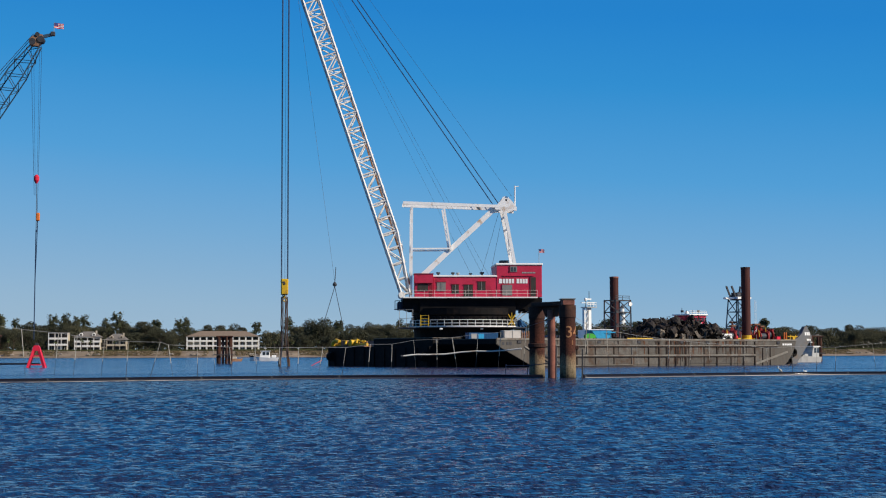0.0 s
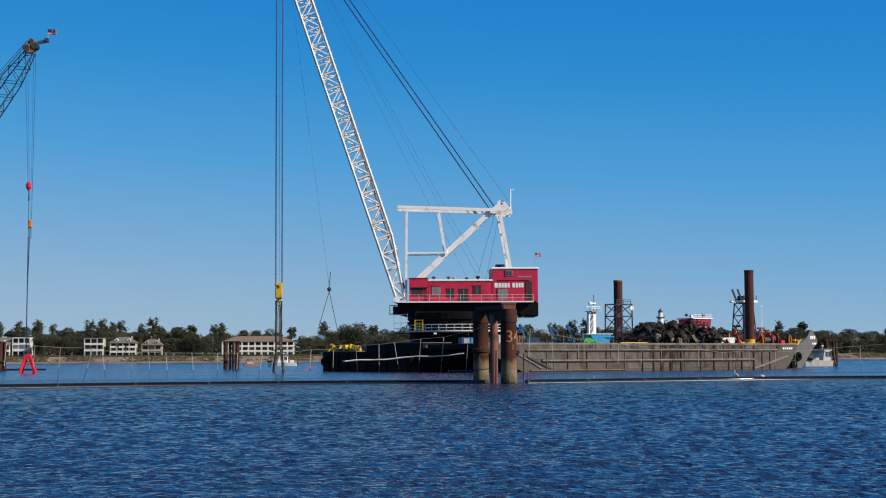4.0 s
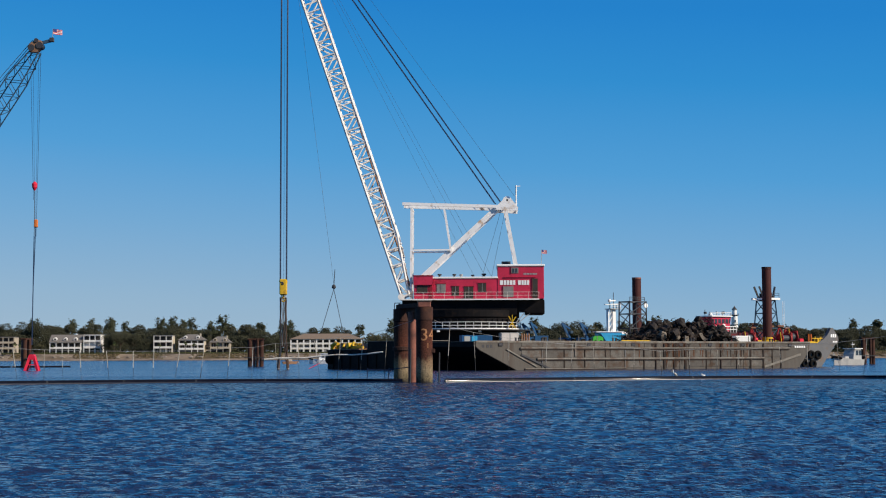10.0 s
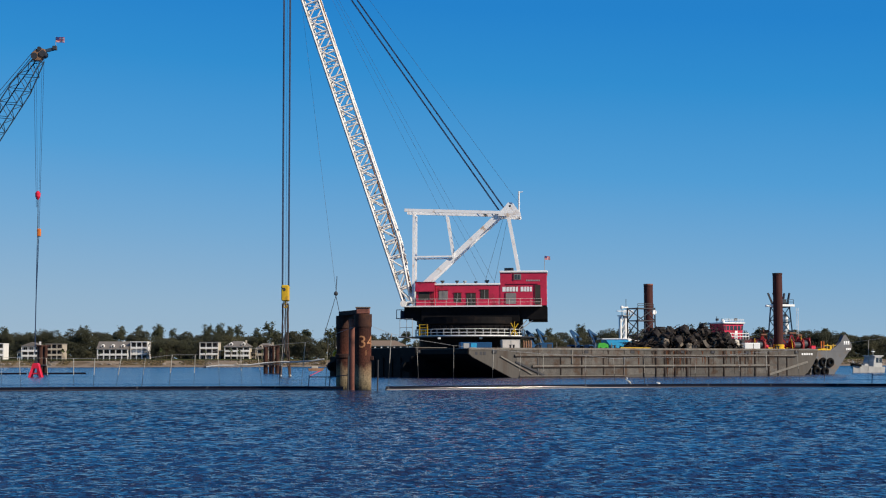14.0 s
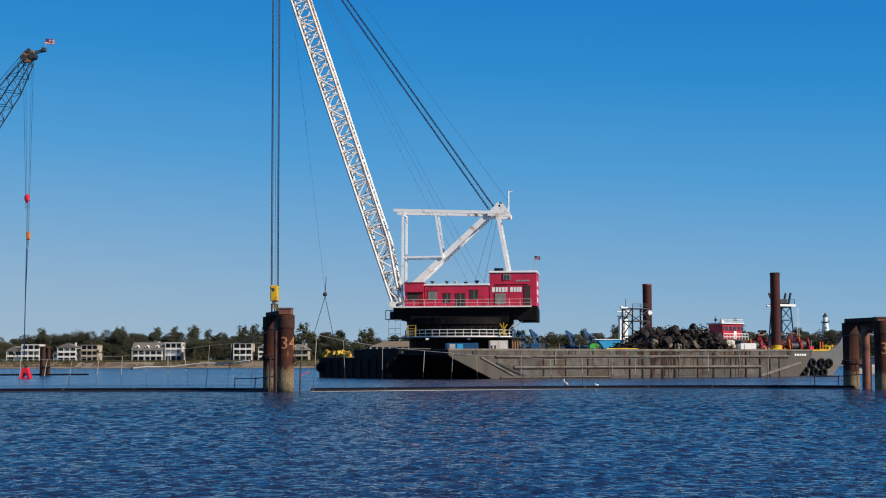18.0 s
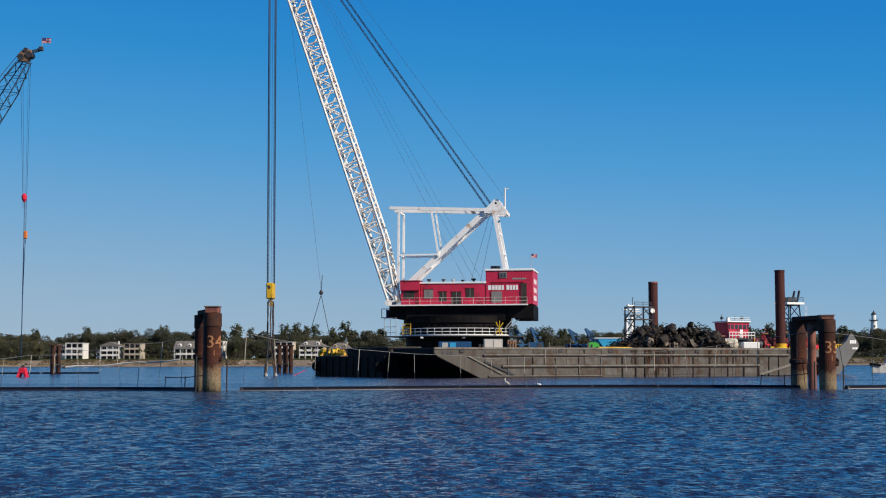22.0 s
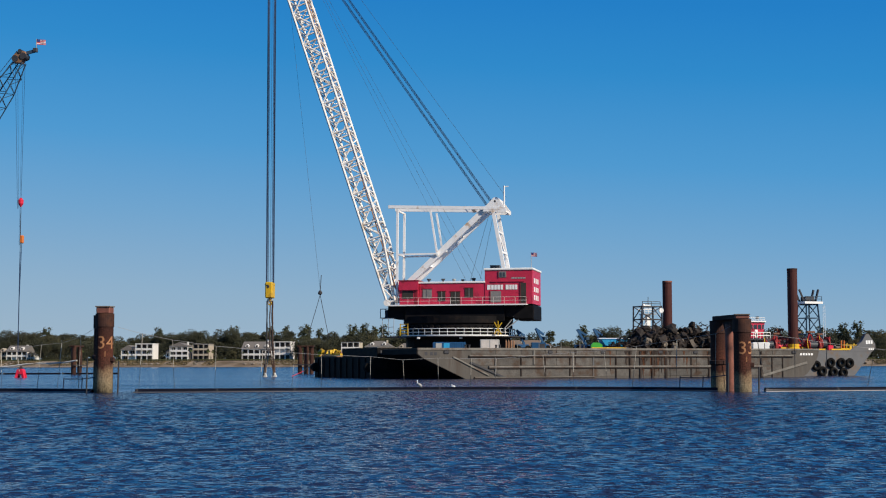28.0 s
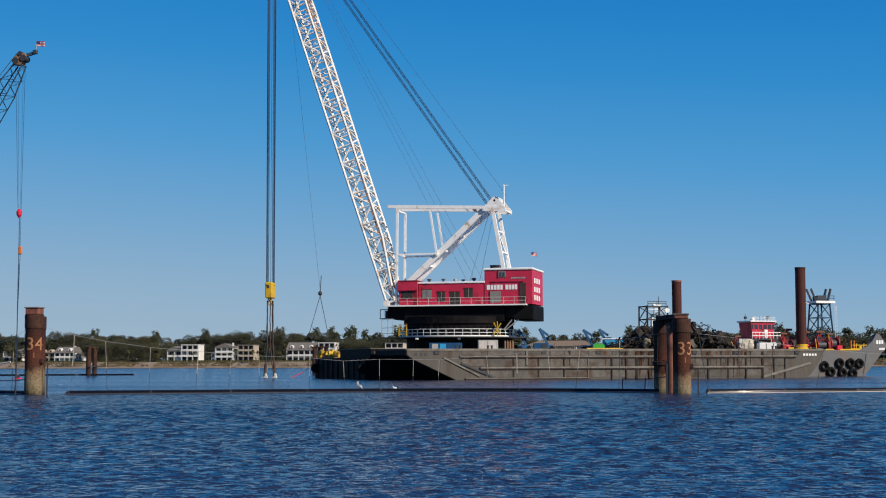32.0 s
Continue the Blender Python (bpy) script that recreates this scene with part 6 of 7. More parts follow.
    w("lightning_rod", tube(B(), (6.4, 0.1, 26.8), (6.4, 0.1, 30.7), 0.13), M_CLEAN)
    w("lamp_arm", beam(B(), (6.3, 0.1, 30.5), (7.1, 0.1, 30.6), 0.14), M_CLEAN)
    return t


revolving_crane = crane()
revolving_crane.matrix_world = SLEW @ revolving_crane.matrix_world


def crane_boom():
    foot, head = Vector((-12.95, 2.3, 12.0)), Vector((-33.4, 2.3, 73.0))
    d = (head - foot)
    L = d.length
    d.normalize()
    perp = Vector((0.947, 0, 0.322))
    side = Vector((0, 1, 0))
    t = thing("crane_boom", Matrix.Translation(foot), "long white lattice crane boom with rusty joints", "crane boom")
    inv = Matrix.Translation(-foot)

    def w(name, bm, mat, label=""):
        bm.transform(inv)
        return part(name, bm, mat, t, label)

    def corner(s, i):
        k = s * L
        tap = min(1.0, 0.5 + k / 8.0 * 0.5)
        wide = 2.3
        depth = 2.7 * tap
        c = foot + d * k + perp * (depth / 2)
        return c + side * (wide if i in (1, 2) else -wide) + perp * (depth / 2 if i in (2, 3) else -depth / 2)

    N = 24
    for i in range(4):
        for k0, k1 in ((0, 0.16), (0.16, 0.5), (0.5, 1.0)):
            w("chord", tube(B(), corner(k0, i), corner(k1, i), 0.21, 8), M_BOOMW)
    for k in range(N):
        a, b = k / N, (k + 1) / N
        for i, j in ((0, 3), (1, 2)):
            w("lacing", tube(B(), corner(a, i if k % 2 else j), corner(b, j if k % 2 else i), 0.125, 6), M_BOOMW)
            w("batten", tube(B(), corner(a, i), corner(a, j), 0.15, 6), M_BOOMW)
        for i, j in ((0, 1), (3, 2)):
            m = (a + b) / 2
            w("lacing", tube(B(), corner(a, i), corner(m, j), 0.14, 6), M_BOOMW)
            w("lacing", tube(B(), corner(m, j), corner(b, i), 0.14, 6), M_BOOMW)
            w("batten", tube(B(), corner(a, i), corner(a, j), 0.12, 6), M_BOOMW)
        w("diaphragm", tube(B(), corner(a, 0), corner(a, 2), 0.08, 5), M_BOOMW)
    for dy, off in ((0.5, 0.42), (1.4, 0.3), (2.6, 0.42)):
        w("hose_line", tube(B(), corner(0.02, 3) + perp * off + side * dy, corner(0.99, 3) + perp * off + side * dy * 0.8, 0.07, 6), M_CHAIN, "rusty line along the boom's back")
    for k in range(56):
        w("ladder_rung", tube(B(), corner(k / 57 + 0.01, 3) + perp * 0.3 + side * 0.3, corner(k / 57 + 0.01, 3) + perp * 0.3 + side * 1.5, 0.045, 5), M_BOOMW)
    for y in (-2.2, 2.2):
        p = foot + Vector((0, y, 0))
        w("foot_lug", tube(B(), p - Vector((0, 0.3, 0)), p + Vector((0, 0.3, 0)), 0.55, 14), M_BOOMW)
    w("boom_head", box(B(), -34.3, -1.0, 72.4, -29.9, 5.6, 74.2, 0.1), M_BOOMW)
    for k in (0.28, 0.55):
        w("splice_plate", tube(B(), corner(k, 3), corner(k + 0.012, 3), 0.24, 8), M_BOOMW)
        w("splice_plate", tube(B(), corner(k, 0), corner(k + 0.012, 0), 0.24, 8), M_BOOMW)
    return t


boom = crane_boom()
boom.matrix_world = SLEW @ boom.matrix_world


def crane_ropes():
    t = thing("boom_pendants", pose(4.9, 4.6, 28.5), "dark wire ropes from the gantry head to the boom head", "wire ropes")
    inv = t.matrix_world.inverted()
    for x0, x1, ys in ((2.35, -28.25, (-0.5, -0.2, 0.2, 0.5)), (3.45, -27.3, (-0.5, -0.2, 0.2, 0.5))):
        for k, y in enumerate(ys):
            part("rope", tube(B(), inv @ Vector((x0 + 0.6 + 0.12 * k, 3.9 + y - 0.03, 28.0)), inv @ Vector((x1 - 0.1 + 0.12 * k, 5.1 + y, 73.4)), 0.036, 5), M_PENDANT, t)
    part("thin_rope", tube(B(), inv @ Vector((6.4, 3.0, 29.2)), inv @ Vector((-26.0, 4.6, 74.2)), 0.024, 5), M_ROPE, t)
    t = thing("hoist_lead_lines", pose(1.5, 4, 15.4), "thin wire ropes from the house winches up to the boom head", "wire ropes")
    inv = t.matrix_world.inverted()
    for x, y in ((1.2, 3.0), (-0.6, 5.0), (2.3, 4.0)):
        part("rope", tube(B(), inv @ Vector((x, y, 15.4)), inv @ Vector((-29.0 + (x - 1.2) * 0.3, y - 1.5, 72.4)), 0.018, 5), M_ROPE, t)
    for x0, x1 in ((0.6, 3.9), (2.2, 4.6)):
        part("tie_rod", tube(B(), inv @ Vector((x0, 1.0, 15.4)), inv @ Vector((x1, 1.2, 26.8)), 0.025, 5), M_ROPE, t)
    t.matrix_world = SLEW @ t.matrix_world
    t = block = thing("hoist_block", pose(-32.75, 2.0, 11.85), "yellow hook block hanging on paired wire ropes", "hook block")
    for x in (-0.58, -0.46, 0.46, 0.58):
        for y in (-0.5, 0.5):
            part("fall_rope", tube(B(), (x, y * (1 - 0.4 * (abs(x) > 0.5)), 2.6), (x, y * 0.9, 60.8), 0.05, 6), M_PENDANT, t)
    part("fall_rope", tube(B(), (0.04, 0.0, 2.6), (0.04, 0, 60.8), 0.025, 6), M_PENDANT, t)
    part("block", box(B(), -0.6, -1.05, 0.15, 0.6, 1.05, 2.8, 0.14), M_YEL, t, "yellow cheek plates")
    part("rim_plate", box(B(), -0.66, -0.9, 2.3, 0.66, 0.9, 2.5, 0.04), M_YEL, t)
    part("sheave_pin", tube(B(), (-0.05, -1.12, 2.0), (-0.05, 1.12, 2.0), 0.2, 14), M_STEEL, t)
    part("eye_slot", box(B(), -0.42, -1.08, 2.1, 0.05, -1.03, 2.35), M_STEEL, t)
    for x in (-0.3, 0.3):
        part("shackle", polytube(B(), [(x, 0, 0.3), (x - 0.12, 0, -0.3), (x, 0, -0.7), (x + 0.12, 0, -0.3)], 0.09, 7, True), M_POST, t, "pale steel shackle")
    part("hook", polytube(B(), [(0, 0, 0.3), (0, 0, -0.35), (0.3, 0, -0.7), (0.1, 0, -1.0), (-0.25, 0, -0.8)], 0.14, 7), M_YEL, t)
    t = chains = thing("hanging_chains", pose(-32.75, 2.0, -1.0), "bundle of rusty chains hanging from the hook block to the water", "chains")
    rr = random.Random(3)
    for x, y, r, m in ((-0.6, 0.1, 0.1, M_DARKCHAIN), (-0.42, -0.4, 0.09, M_STEEL), (-0.15, 0.5, 0.07, M_ROPEPALE), (0.12, -0.4, 0.08, M_DARKCHAIN), (0.36, 0.3, 0.1, M_STEEL), (0.6, -0.1, 0.11, M_DARKCHAIN)):
        n = 16
        low = 0.75 if x > 0 else -0.75
        pts = [Vector(((x * 0.85 if k < n * 0.6 else x * 0.85 + (low + x * 0.25 - x * 0.85) * (k / n - 0.6) / 0.4) + rr.uniform(-0.05, 0.05), y, 12.6 - 12.3 * k / n)) for k in range(n + 1)]
        part("chain", polytube(B(), pts, r, 6), m, t)
    for x in (-0.8, 0.8):
        part("rope_eye", prism(B(), ((x - 0.42, 0.0), (x + 0.42, 0.0), (x + 0.18, 0.75), (x - 0.18, 0.75)), -0.3, 0.3), M_PIPE, t, "pale rope eye")
        part("sleeve", tube(B(), (x, 0, 0.7), (x * 0.9, 0, 2.2), 0.24, 8), M_DARKCHAIN, t, "rust stained sleeve")
    part("spreader_bar", tube(B(), (-1.2, 0, 4.3), (0.9, 0, 4.5), 0.07, 6), M_DARKCHAIN, t)
    # the lighter whip line with ball and two-legged sling
    t = thing("whip_line", pose(-24.3, 1.9, 13.4), "thin whip line with a dark ball and a two-legged sling", "wire sling")
    part("line", tube(B(), (0.05, 0, 0.4), (-7.4, 4.2, 59.3), 0.02, 5), M_ROPE, t)
    part("heavy_line", tube(B(), (0.0, 0, 0.4), (0.18, 0, 3.3), 0.06, 6), M_ROPE, t)
    part("ball", lathe(B(), ((0.1, 0), (0.34, 0.2), (0.36, 0.45), (0.2, 0.7), (0.05, 0.8)), 12), M_STEEL, t)
    part("sling_leg", tube(B(), (0, 0, 0), (-1.95, 0, -6.6), 0.05, 6), M_ROPE, t)
    part("sling_leg", tube(B(), (0, 0, 0), (1.5, 0, -7.0), 0.05, 6), M_ROPE, t)
    return block, chains


HOIST_BLOCK, CHAINS = crane_ropes()


def wavy(bm, x0, x1, z0, z1, ph=0.0):
    n = 8
    fr, bk = [], []
    for k in range(n + 1):
        x = x0 + (x1 - x0) * k / n
        y = 0.12 * math.sin(x * 3.4 + ph) * min(1, x)
        for z in (z0, z1):
            fr.append(bm.verts.new((x, y - 0.012, z - 0.1 * x)))
            bk.append(bm.verts.new((x, y + 0.012, z - 0.1 * x)))
    for k in range(n):
        a, b, c, e = 2 * k, 2 * k + 1, 2 * k + 3, 2 * k + 2
        bm.faces.new((fr[a], fr[e], fr[c], fr[b]))
        bm.faces.new((bk[a], bk[b], bk[c], bk[e]))
    return bm


def make_flag(name, m, label, pole, w, h):
    t = thing(name, m, label, "flag")
    part("pole", tube(B(), (0, 0, 0), (0, 0, pole), 0.05, 6), M_LGREY, t)
    fly = part("cloth", wavy(B(), 0.05, w, pole - h, pole), M_CLEAN, t)
    for k in range(4):
        s = part("stripe", wavy(B(), 0.05, w + 0.01, pole - h + k * h * 2 / 7, pole - h + (k * 2 + 1) * h / 7), M_FLAG, fly)
        s.location = (0, -0.02, 0)
        s = part("stripe", wavy(B(), 0.05, w + 0.01, pole - h + k * h * 2 / 7, pole - h + (k * 2 + 1) * h / 7), M_FLAG, fly)
        s.location = (0, 0.02, 0)
    c = part("canton", wavy(B(), 0.04, w * 0.42, pole - h * 0.55, pole + 0.005), M_FLAGB, fly)
    c.location = (0, -0.04, 0)
    return t, fly


HOUSE_FLAG, HOUSE_CLOTH = make_flag("house_flag", SLEW @ pose(10.6, 1.0, 17.4), "small striped flag flying on the crane house roof", 2.5, 0.95, 0.6)

# ======== dolphins and the floating barrier ========
def painted_number(text, radius, facing, z, parent, mat, height):
    """Digits wrapped round a pile."""
    cu = bpy.data.curves.new("digits", "FONT")
    cu.body, cu.size, cu.align_x, cu.resolution_u = text, height * 1.38, "CENTER", 2
    cu.extrude = 0.004
    tmp = new("digits", cu)
    dg = bpy.context.evaluated_depsgraph_get()
    me = bpy.data.meshes.new_from_object(tmp.evaluated_get(dg))
    bpy.data.objects.remove(tmp)
    bpy.data.curves.remove(cu)
    bm = bmesh.new()
    bm.from_mesh(me)
    bpy.data.meshes.remove(me)
    bmesh.ops.subdivide_edges(bm, edges=bm.edges[:], cuts=1)
    for v in bm.verts:
        a = facing + v.co.x / radius
        r = radius + 0.012 + v.co.z
        v.co = Vector((r * math.cos(a), r * math.sin(a), z + v.co.y))
    return part("painted_number", bm, mat, parent, "faded ochre painted number")


def big_pile(parent, x, y, top, r, sleeve=True):
    bm = lathe(B(), ((r, 1.9), (r, top)), 28, x, y)
    p = part("pile_shaft", bm, M_TIDE, parent)
    part("pile_foot", lathe(B(), ((r * 1.012, -1.5), (r * 1.018, 1.0), (r * 1.01, 2.0)), 28, x, y), M_TIDE, parent, "pale barnacled foot of the pile")
    if sleeve:
        part("sleeve", lathe(B(), ((r * 1.0, top - 1.05), (r * 1.07, top - 1.0), (r * 1.07, top), (r * 0.9, top)), 28, x, y), M_PILE, parent, "rusty sleeve at the pile head")
    return p


def dolphin(x, y, z, ox, oy, text, label, cap_h=0.5):
    t = thing("mooring_dolphin", pose(x, y, z), label, "dolphin", "mooring dolphins of the barrier")
    r = 0.655
    big_pile(t, 0, 0, 6.0, r)
    big_pile(t, ox, oy, 6.0, r)
    part("collar", lathe(B(), ((r * 1.0, 2.5), (r * 1.16, 2.6), (r * 1.16, 2.85), (r, 2.9)), 24, ox, oy), M_PILE, t)
    part("slim_shaft", lathe(B(), ((0.33, -1.5), (0.33, 5.7)), 18, ox * 0.5 - 0.05, oy * 0.5), M_PILERED, t, "slim red-primed steel pile")
    m = pose(ox / 2, oy / 2, 6.0, 0, 0, math.degrees(math.atan2(oy, ox)))
    cap = part("cap_beam", box(B(), -2.6, -0.42, 0.0, 2.6, 0.42, 0.36, 0.04), M_PILE, t, "dark steel cap beam across the piles")
    cap.matrix_basis = m
    g = part("gusset", prism(B(), ((-1.5, 0.0), (1.5, 0.0), (0.9, -0.9), (-0.9, -0.9)), -0.05, 0.05), M_PILE, t)
    g.matrix_basis = m
    box_ = part("cap_box", box(B(), -0.52, -0.5, 6.0, 0.52, 0.5, 6.0 + cap_h, 0.05), M_PILERED, t, "rusty box on the pile head")
    part("cap_lid", box(B(), -0.58, -0.56, 5.98 + cap_h, 0.58, 0.56, 6.06 + cap_h), M_FRAME, box_)
    f = math.atan2(-0.87, 0.49)
    painted_number(text, r, f, 3.35, t, M_NUM, 1.0)
    part("number_bar", beam(B(), ((r + 0.01) * math.cos(f - 0.1), (r + 0.01) * math.sin(f - 0.1), 2.75), ((r + 0.01) * math.cos(f - 0.1), (r + 0.01) * math.sin(f - 0.1), 3.15), 0.07, 0.02), M_NUM, t)
    part("mooring_lug", box(B(), 0.5, -0.35, 2.35, 0.85, 0.0, 2.7, 0.05), M_PILE, t)
    for dx, dy, h in ((1.15, -0.2, 2.4), (-1.15, -0.6, 2.7)):
        part("guide_post", tube(B(), (dx, dy, -0.6), (dx + 0.05, dy, h), 0.06, 8), M_POSTDARK, t)
    return t


dolphin(-13.1, -130.3, 0.0, -1.73, 4.28, "34", "rusty steel mooring dolphin of two thick piles, painted number 34")
dolphin(34.75, -124.0, -0.5, -1.5, 4.4, "33", "rusty steel mooring dolphin of two thick piles, painted number 33", 0.32)


def far_dolphins():
    first = None
    for x, y in ((-43.6, 79.0), (-89.7, 65.0), (96.5, 93.0), (-136.0, 50.0)):
        if first is None:
            first = t = thing("far_dolphin", None, "distant rusty dolphin of several piles", "dolphin", "far dolphins of the barrier")
            for dx, dy, r, m in ((-1.25, 0, 0.48, M_PILE), (-0.35, 0.9, 0.3, M_PILERED), (0.4, -0.3, 0.3, M_PILE), (1.25, 0.2, 0.48, M_PILE)):
                part("pile_shaft", lathe(B(), ((r, -1.5), (r, 6.0)), 18, dx, dy), m, t)
            part("cap_beam", box(B(), -1.8, -0.5, 5.75, 1.8, 0.9, 6.05, 0.05), M_PILE, t)
            part("walkway", box(B(), -2.4, -0.9, 1.8, 1.9, -0.6, 2.0), M_STEEL, t)
            t.matrix_world = pose(x, y, 0)
        else:
            copy_thing(first, pose(x, y, 0, 0, 0, 78 if x < -60 else 8))


far_dolphins()


def line_y(x):
    """The barrier's line in plan: it swings from dolphin to dolphin with a little slack."""
    k = ((x + 13.1) / 47.9) % 1.0
    base = -130.0 + (0.131 if x > -13.1 else 0.2) * (x + 13.1)
    return base + 1.0 + (30.0 if x > -13.1 else 25.0) * k * (1 - k) * (0.5 + k)


def barrier():
    segs = ((-110, -61.8), (-60.0, -14.8), (-11.3, 33.0), (36.6, 82.0), (84.5, 132.0))
    for a, b in segs:
        n = max(2, round((b - a) / 5.8))
        for k in range(n):
            x0, x1 = a + (b - a) * k / n, a + (b - a) * (k + 1) / n
            p, q = Vector((x0, line_y(x0), 0.0)), Vector((x1, line_y(x1), 0.0))
            t = thing("boom_float", Matrix.Translation((p + q) / 2), "dark wet floating boom pipe lying on the water", "floating boom", "floats of the containment boom")
            c = (p + q) / 2
            part("float", hose(B(), [Vector((xx, line_y(xx), 0.02)) - c for xx in (x0 + (x1 - x0) * f / 4 for f in range(5))], 0.27), M_BOOM, t, smooth=True)
            part("front_float", hose(B(), [Vector((xx, line_y(xx) - 0.6, -0.04)) - c for xx in (x0 + (x1 - x0) * f / 4 for f in range(5))], 0.13, 14), M_BOOMWET, t, "slimmer wet pipe along the river side", smooth=True)
            part("clamp", tube(B(), p - c, p - c + (q - p).normalized() * 0.12, 0.29, 14), M_STEEL, t)
            part("skirt", beam(B(), p - c - Vector((0, 0, 0.3)), q - c - Vector((0, 0, 0.3)), 0.06, 0.5), M_STEEL, t)
    rr = random.Random(9)
    # fence of poles above the boom, carrying a wire
    spans = ((-109.5, -61.0), (-61.0, -13.1), (-13.1, 34.75), (34.75, 82.6), (82.6, 130.5))
    for a, b in spans:
        tops = []
        x = a + 1.9
        mid, half = (a + b) / 2, (b - a) / 2
        while x < b - 1.7:
            h = 2.45 + 2.2 * ((x - mid) / half) ** 2 + rr.uniform(-0.1, 0.1)
            y = line_y(x) + 0.25
            lean, ln2 = rr.gauss(0, 0.16) + 0.05, rr.gauss(0, 0.1)
            t = thing("fence_pole", pose(x, y, 0.1), "thin leaning fence pole with a pale top, standing on the boom", "pole", "poles of the barrier fence")
            top = Vector((lean * h * 0.5, ln2 * h * 0.4, h))
            keep = rr.random()
            lo = top * 0.46
            part("lower_pole", tube(B(), (0, 0, 0.0), lo, 0.022 if keep > 0.7 else 0.014, 6), M_POSTDARK, t)
            part("upper_pole", tube(B(), lo, top, 0.03 if keep < 0.45 else 0.016, 6), M_POST if a < 30 else M_POSTDARK, t, "pale upper half of the pole" if a < 30 else "")
            tops.append(Vector((x, y, 0.1)) + top)
            x += rr.uniform(1.3, 2.2) if a < -13.2 else rr.uniform(1.9, 4.2)
        ends = [Vector((a + 0.8, line_y(a + 0.01) - 0.8, 5.0))] + tops + [Vector((b - 0.8, line_y(b - 0.01) - 0.8, 5.0))]
        t = thing("fence_wire", Matrix.Translation(ends[len(ends) // 2]), "thin wire strung along the tops of the fence poles", "wire", "wires of the barrier fence")
        c = ends[len(ends) // 2]
        for p, q in zip(ends, ends[1:]):
            part("wire", tube(B(), p - c, q - c, 0.012, 5), M_ROPEPALE, t)
    for x0, z0, x1, z1 in ((-66.0, 2.2, -57.5, 1.9), (-26.4, 1.85, -16.4, 2.42)):
        n = 8
        pts = [Vector((x0 + (x1 - x0) * k / n, line_y(x0 + (x1 - x0) * k / n) + 0.1, z0 + (z1 - z0) * k / n + 0.06 * math.sin(k * 1.7))) for k in range(n + 1)]
        t = thing("fence_pipe", Matrix.Translation(pts[0]), "long pale pipe slung along the fence", "pipe", "pipes of the barrier fence")
        for p, q in zip(pts, pts[1:]):
            part("pipe_length", tube(B(), p - pts[0], q - pts[0], 0.06, 8), M_PIPE, t)
        part("end_cap", tube(B(), (0, 0, 0), (0.2, 0, 0), 0.1, 8), M_STEEL, t)
    # dark blue hand rails on the floats beside the dolphins
    for x0 in (-13.1, 34.75):
        xs = [x0 - 1.1 - 1.75 * k for k in range(3)]
        c = Vector((xs[1], line_y(xs[1]) + 0.15, 0.15))
        t = thing("float_rail", Matrix.Translation(c), "dark blue hand rail standing on the floating boom", "rail", "rails beside the dolphins")
        tops = []
        for k, x in enumerate(xs):
            p = Vector((x, line_y(x) + 0.15, 0.1)) - c
            tops.append(p + Vector((0.06, 0, 1.05 if k else 1.25)))
            part("post", tube(B(), p, tops[-1], 0.04, 6), M_NAVY, t)
        for p, q in zip(tops, tops[1:]):
            part("top_rail", tube(B(), p - Vector((0, 0, 0.12)), q - Vector((0, 0, 0.12)), 0.035, 6), M_NAVY, t)
    # far side of the ring
    for k in range(6):
        x0 = -150 + k * 11.5
        p, q = Vector((x0, 46 + (x0 + 150) * 0.31, 0.1)), Vector((x0 + 11.2, 46 + (x0 + 161.5) * 0.31, 0.1))
        c = (p + q) / 2
        t = thing("boom_float", Matrix.Translation(c), "dark floating boom pipe far behind", "floating boom", "floats of the containment boom")
        part("float", tube(B(), p - c, q - c, 0.24, 8), M_BOOM, t)
        part("clamp", tube(B(), p - c, p - c + Vector((0.3, 0.09, 0)), 0.29, 8), M_STEEL, t)


barrier()


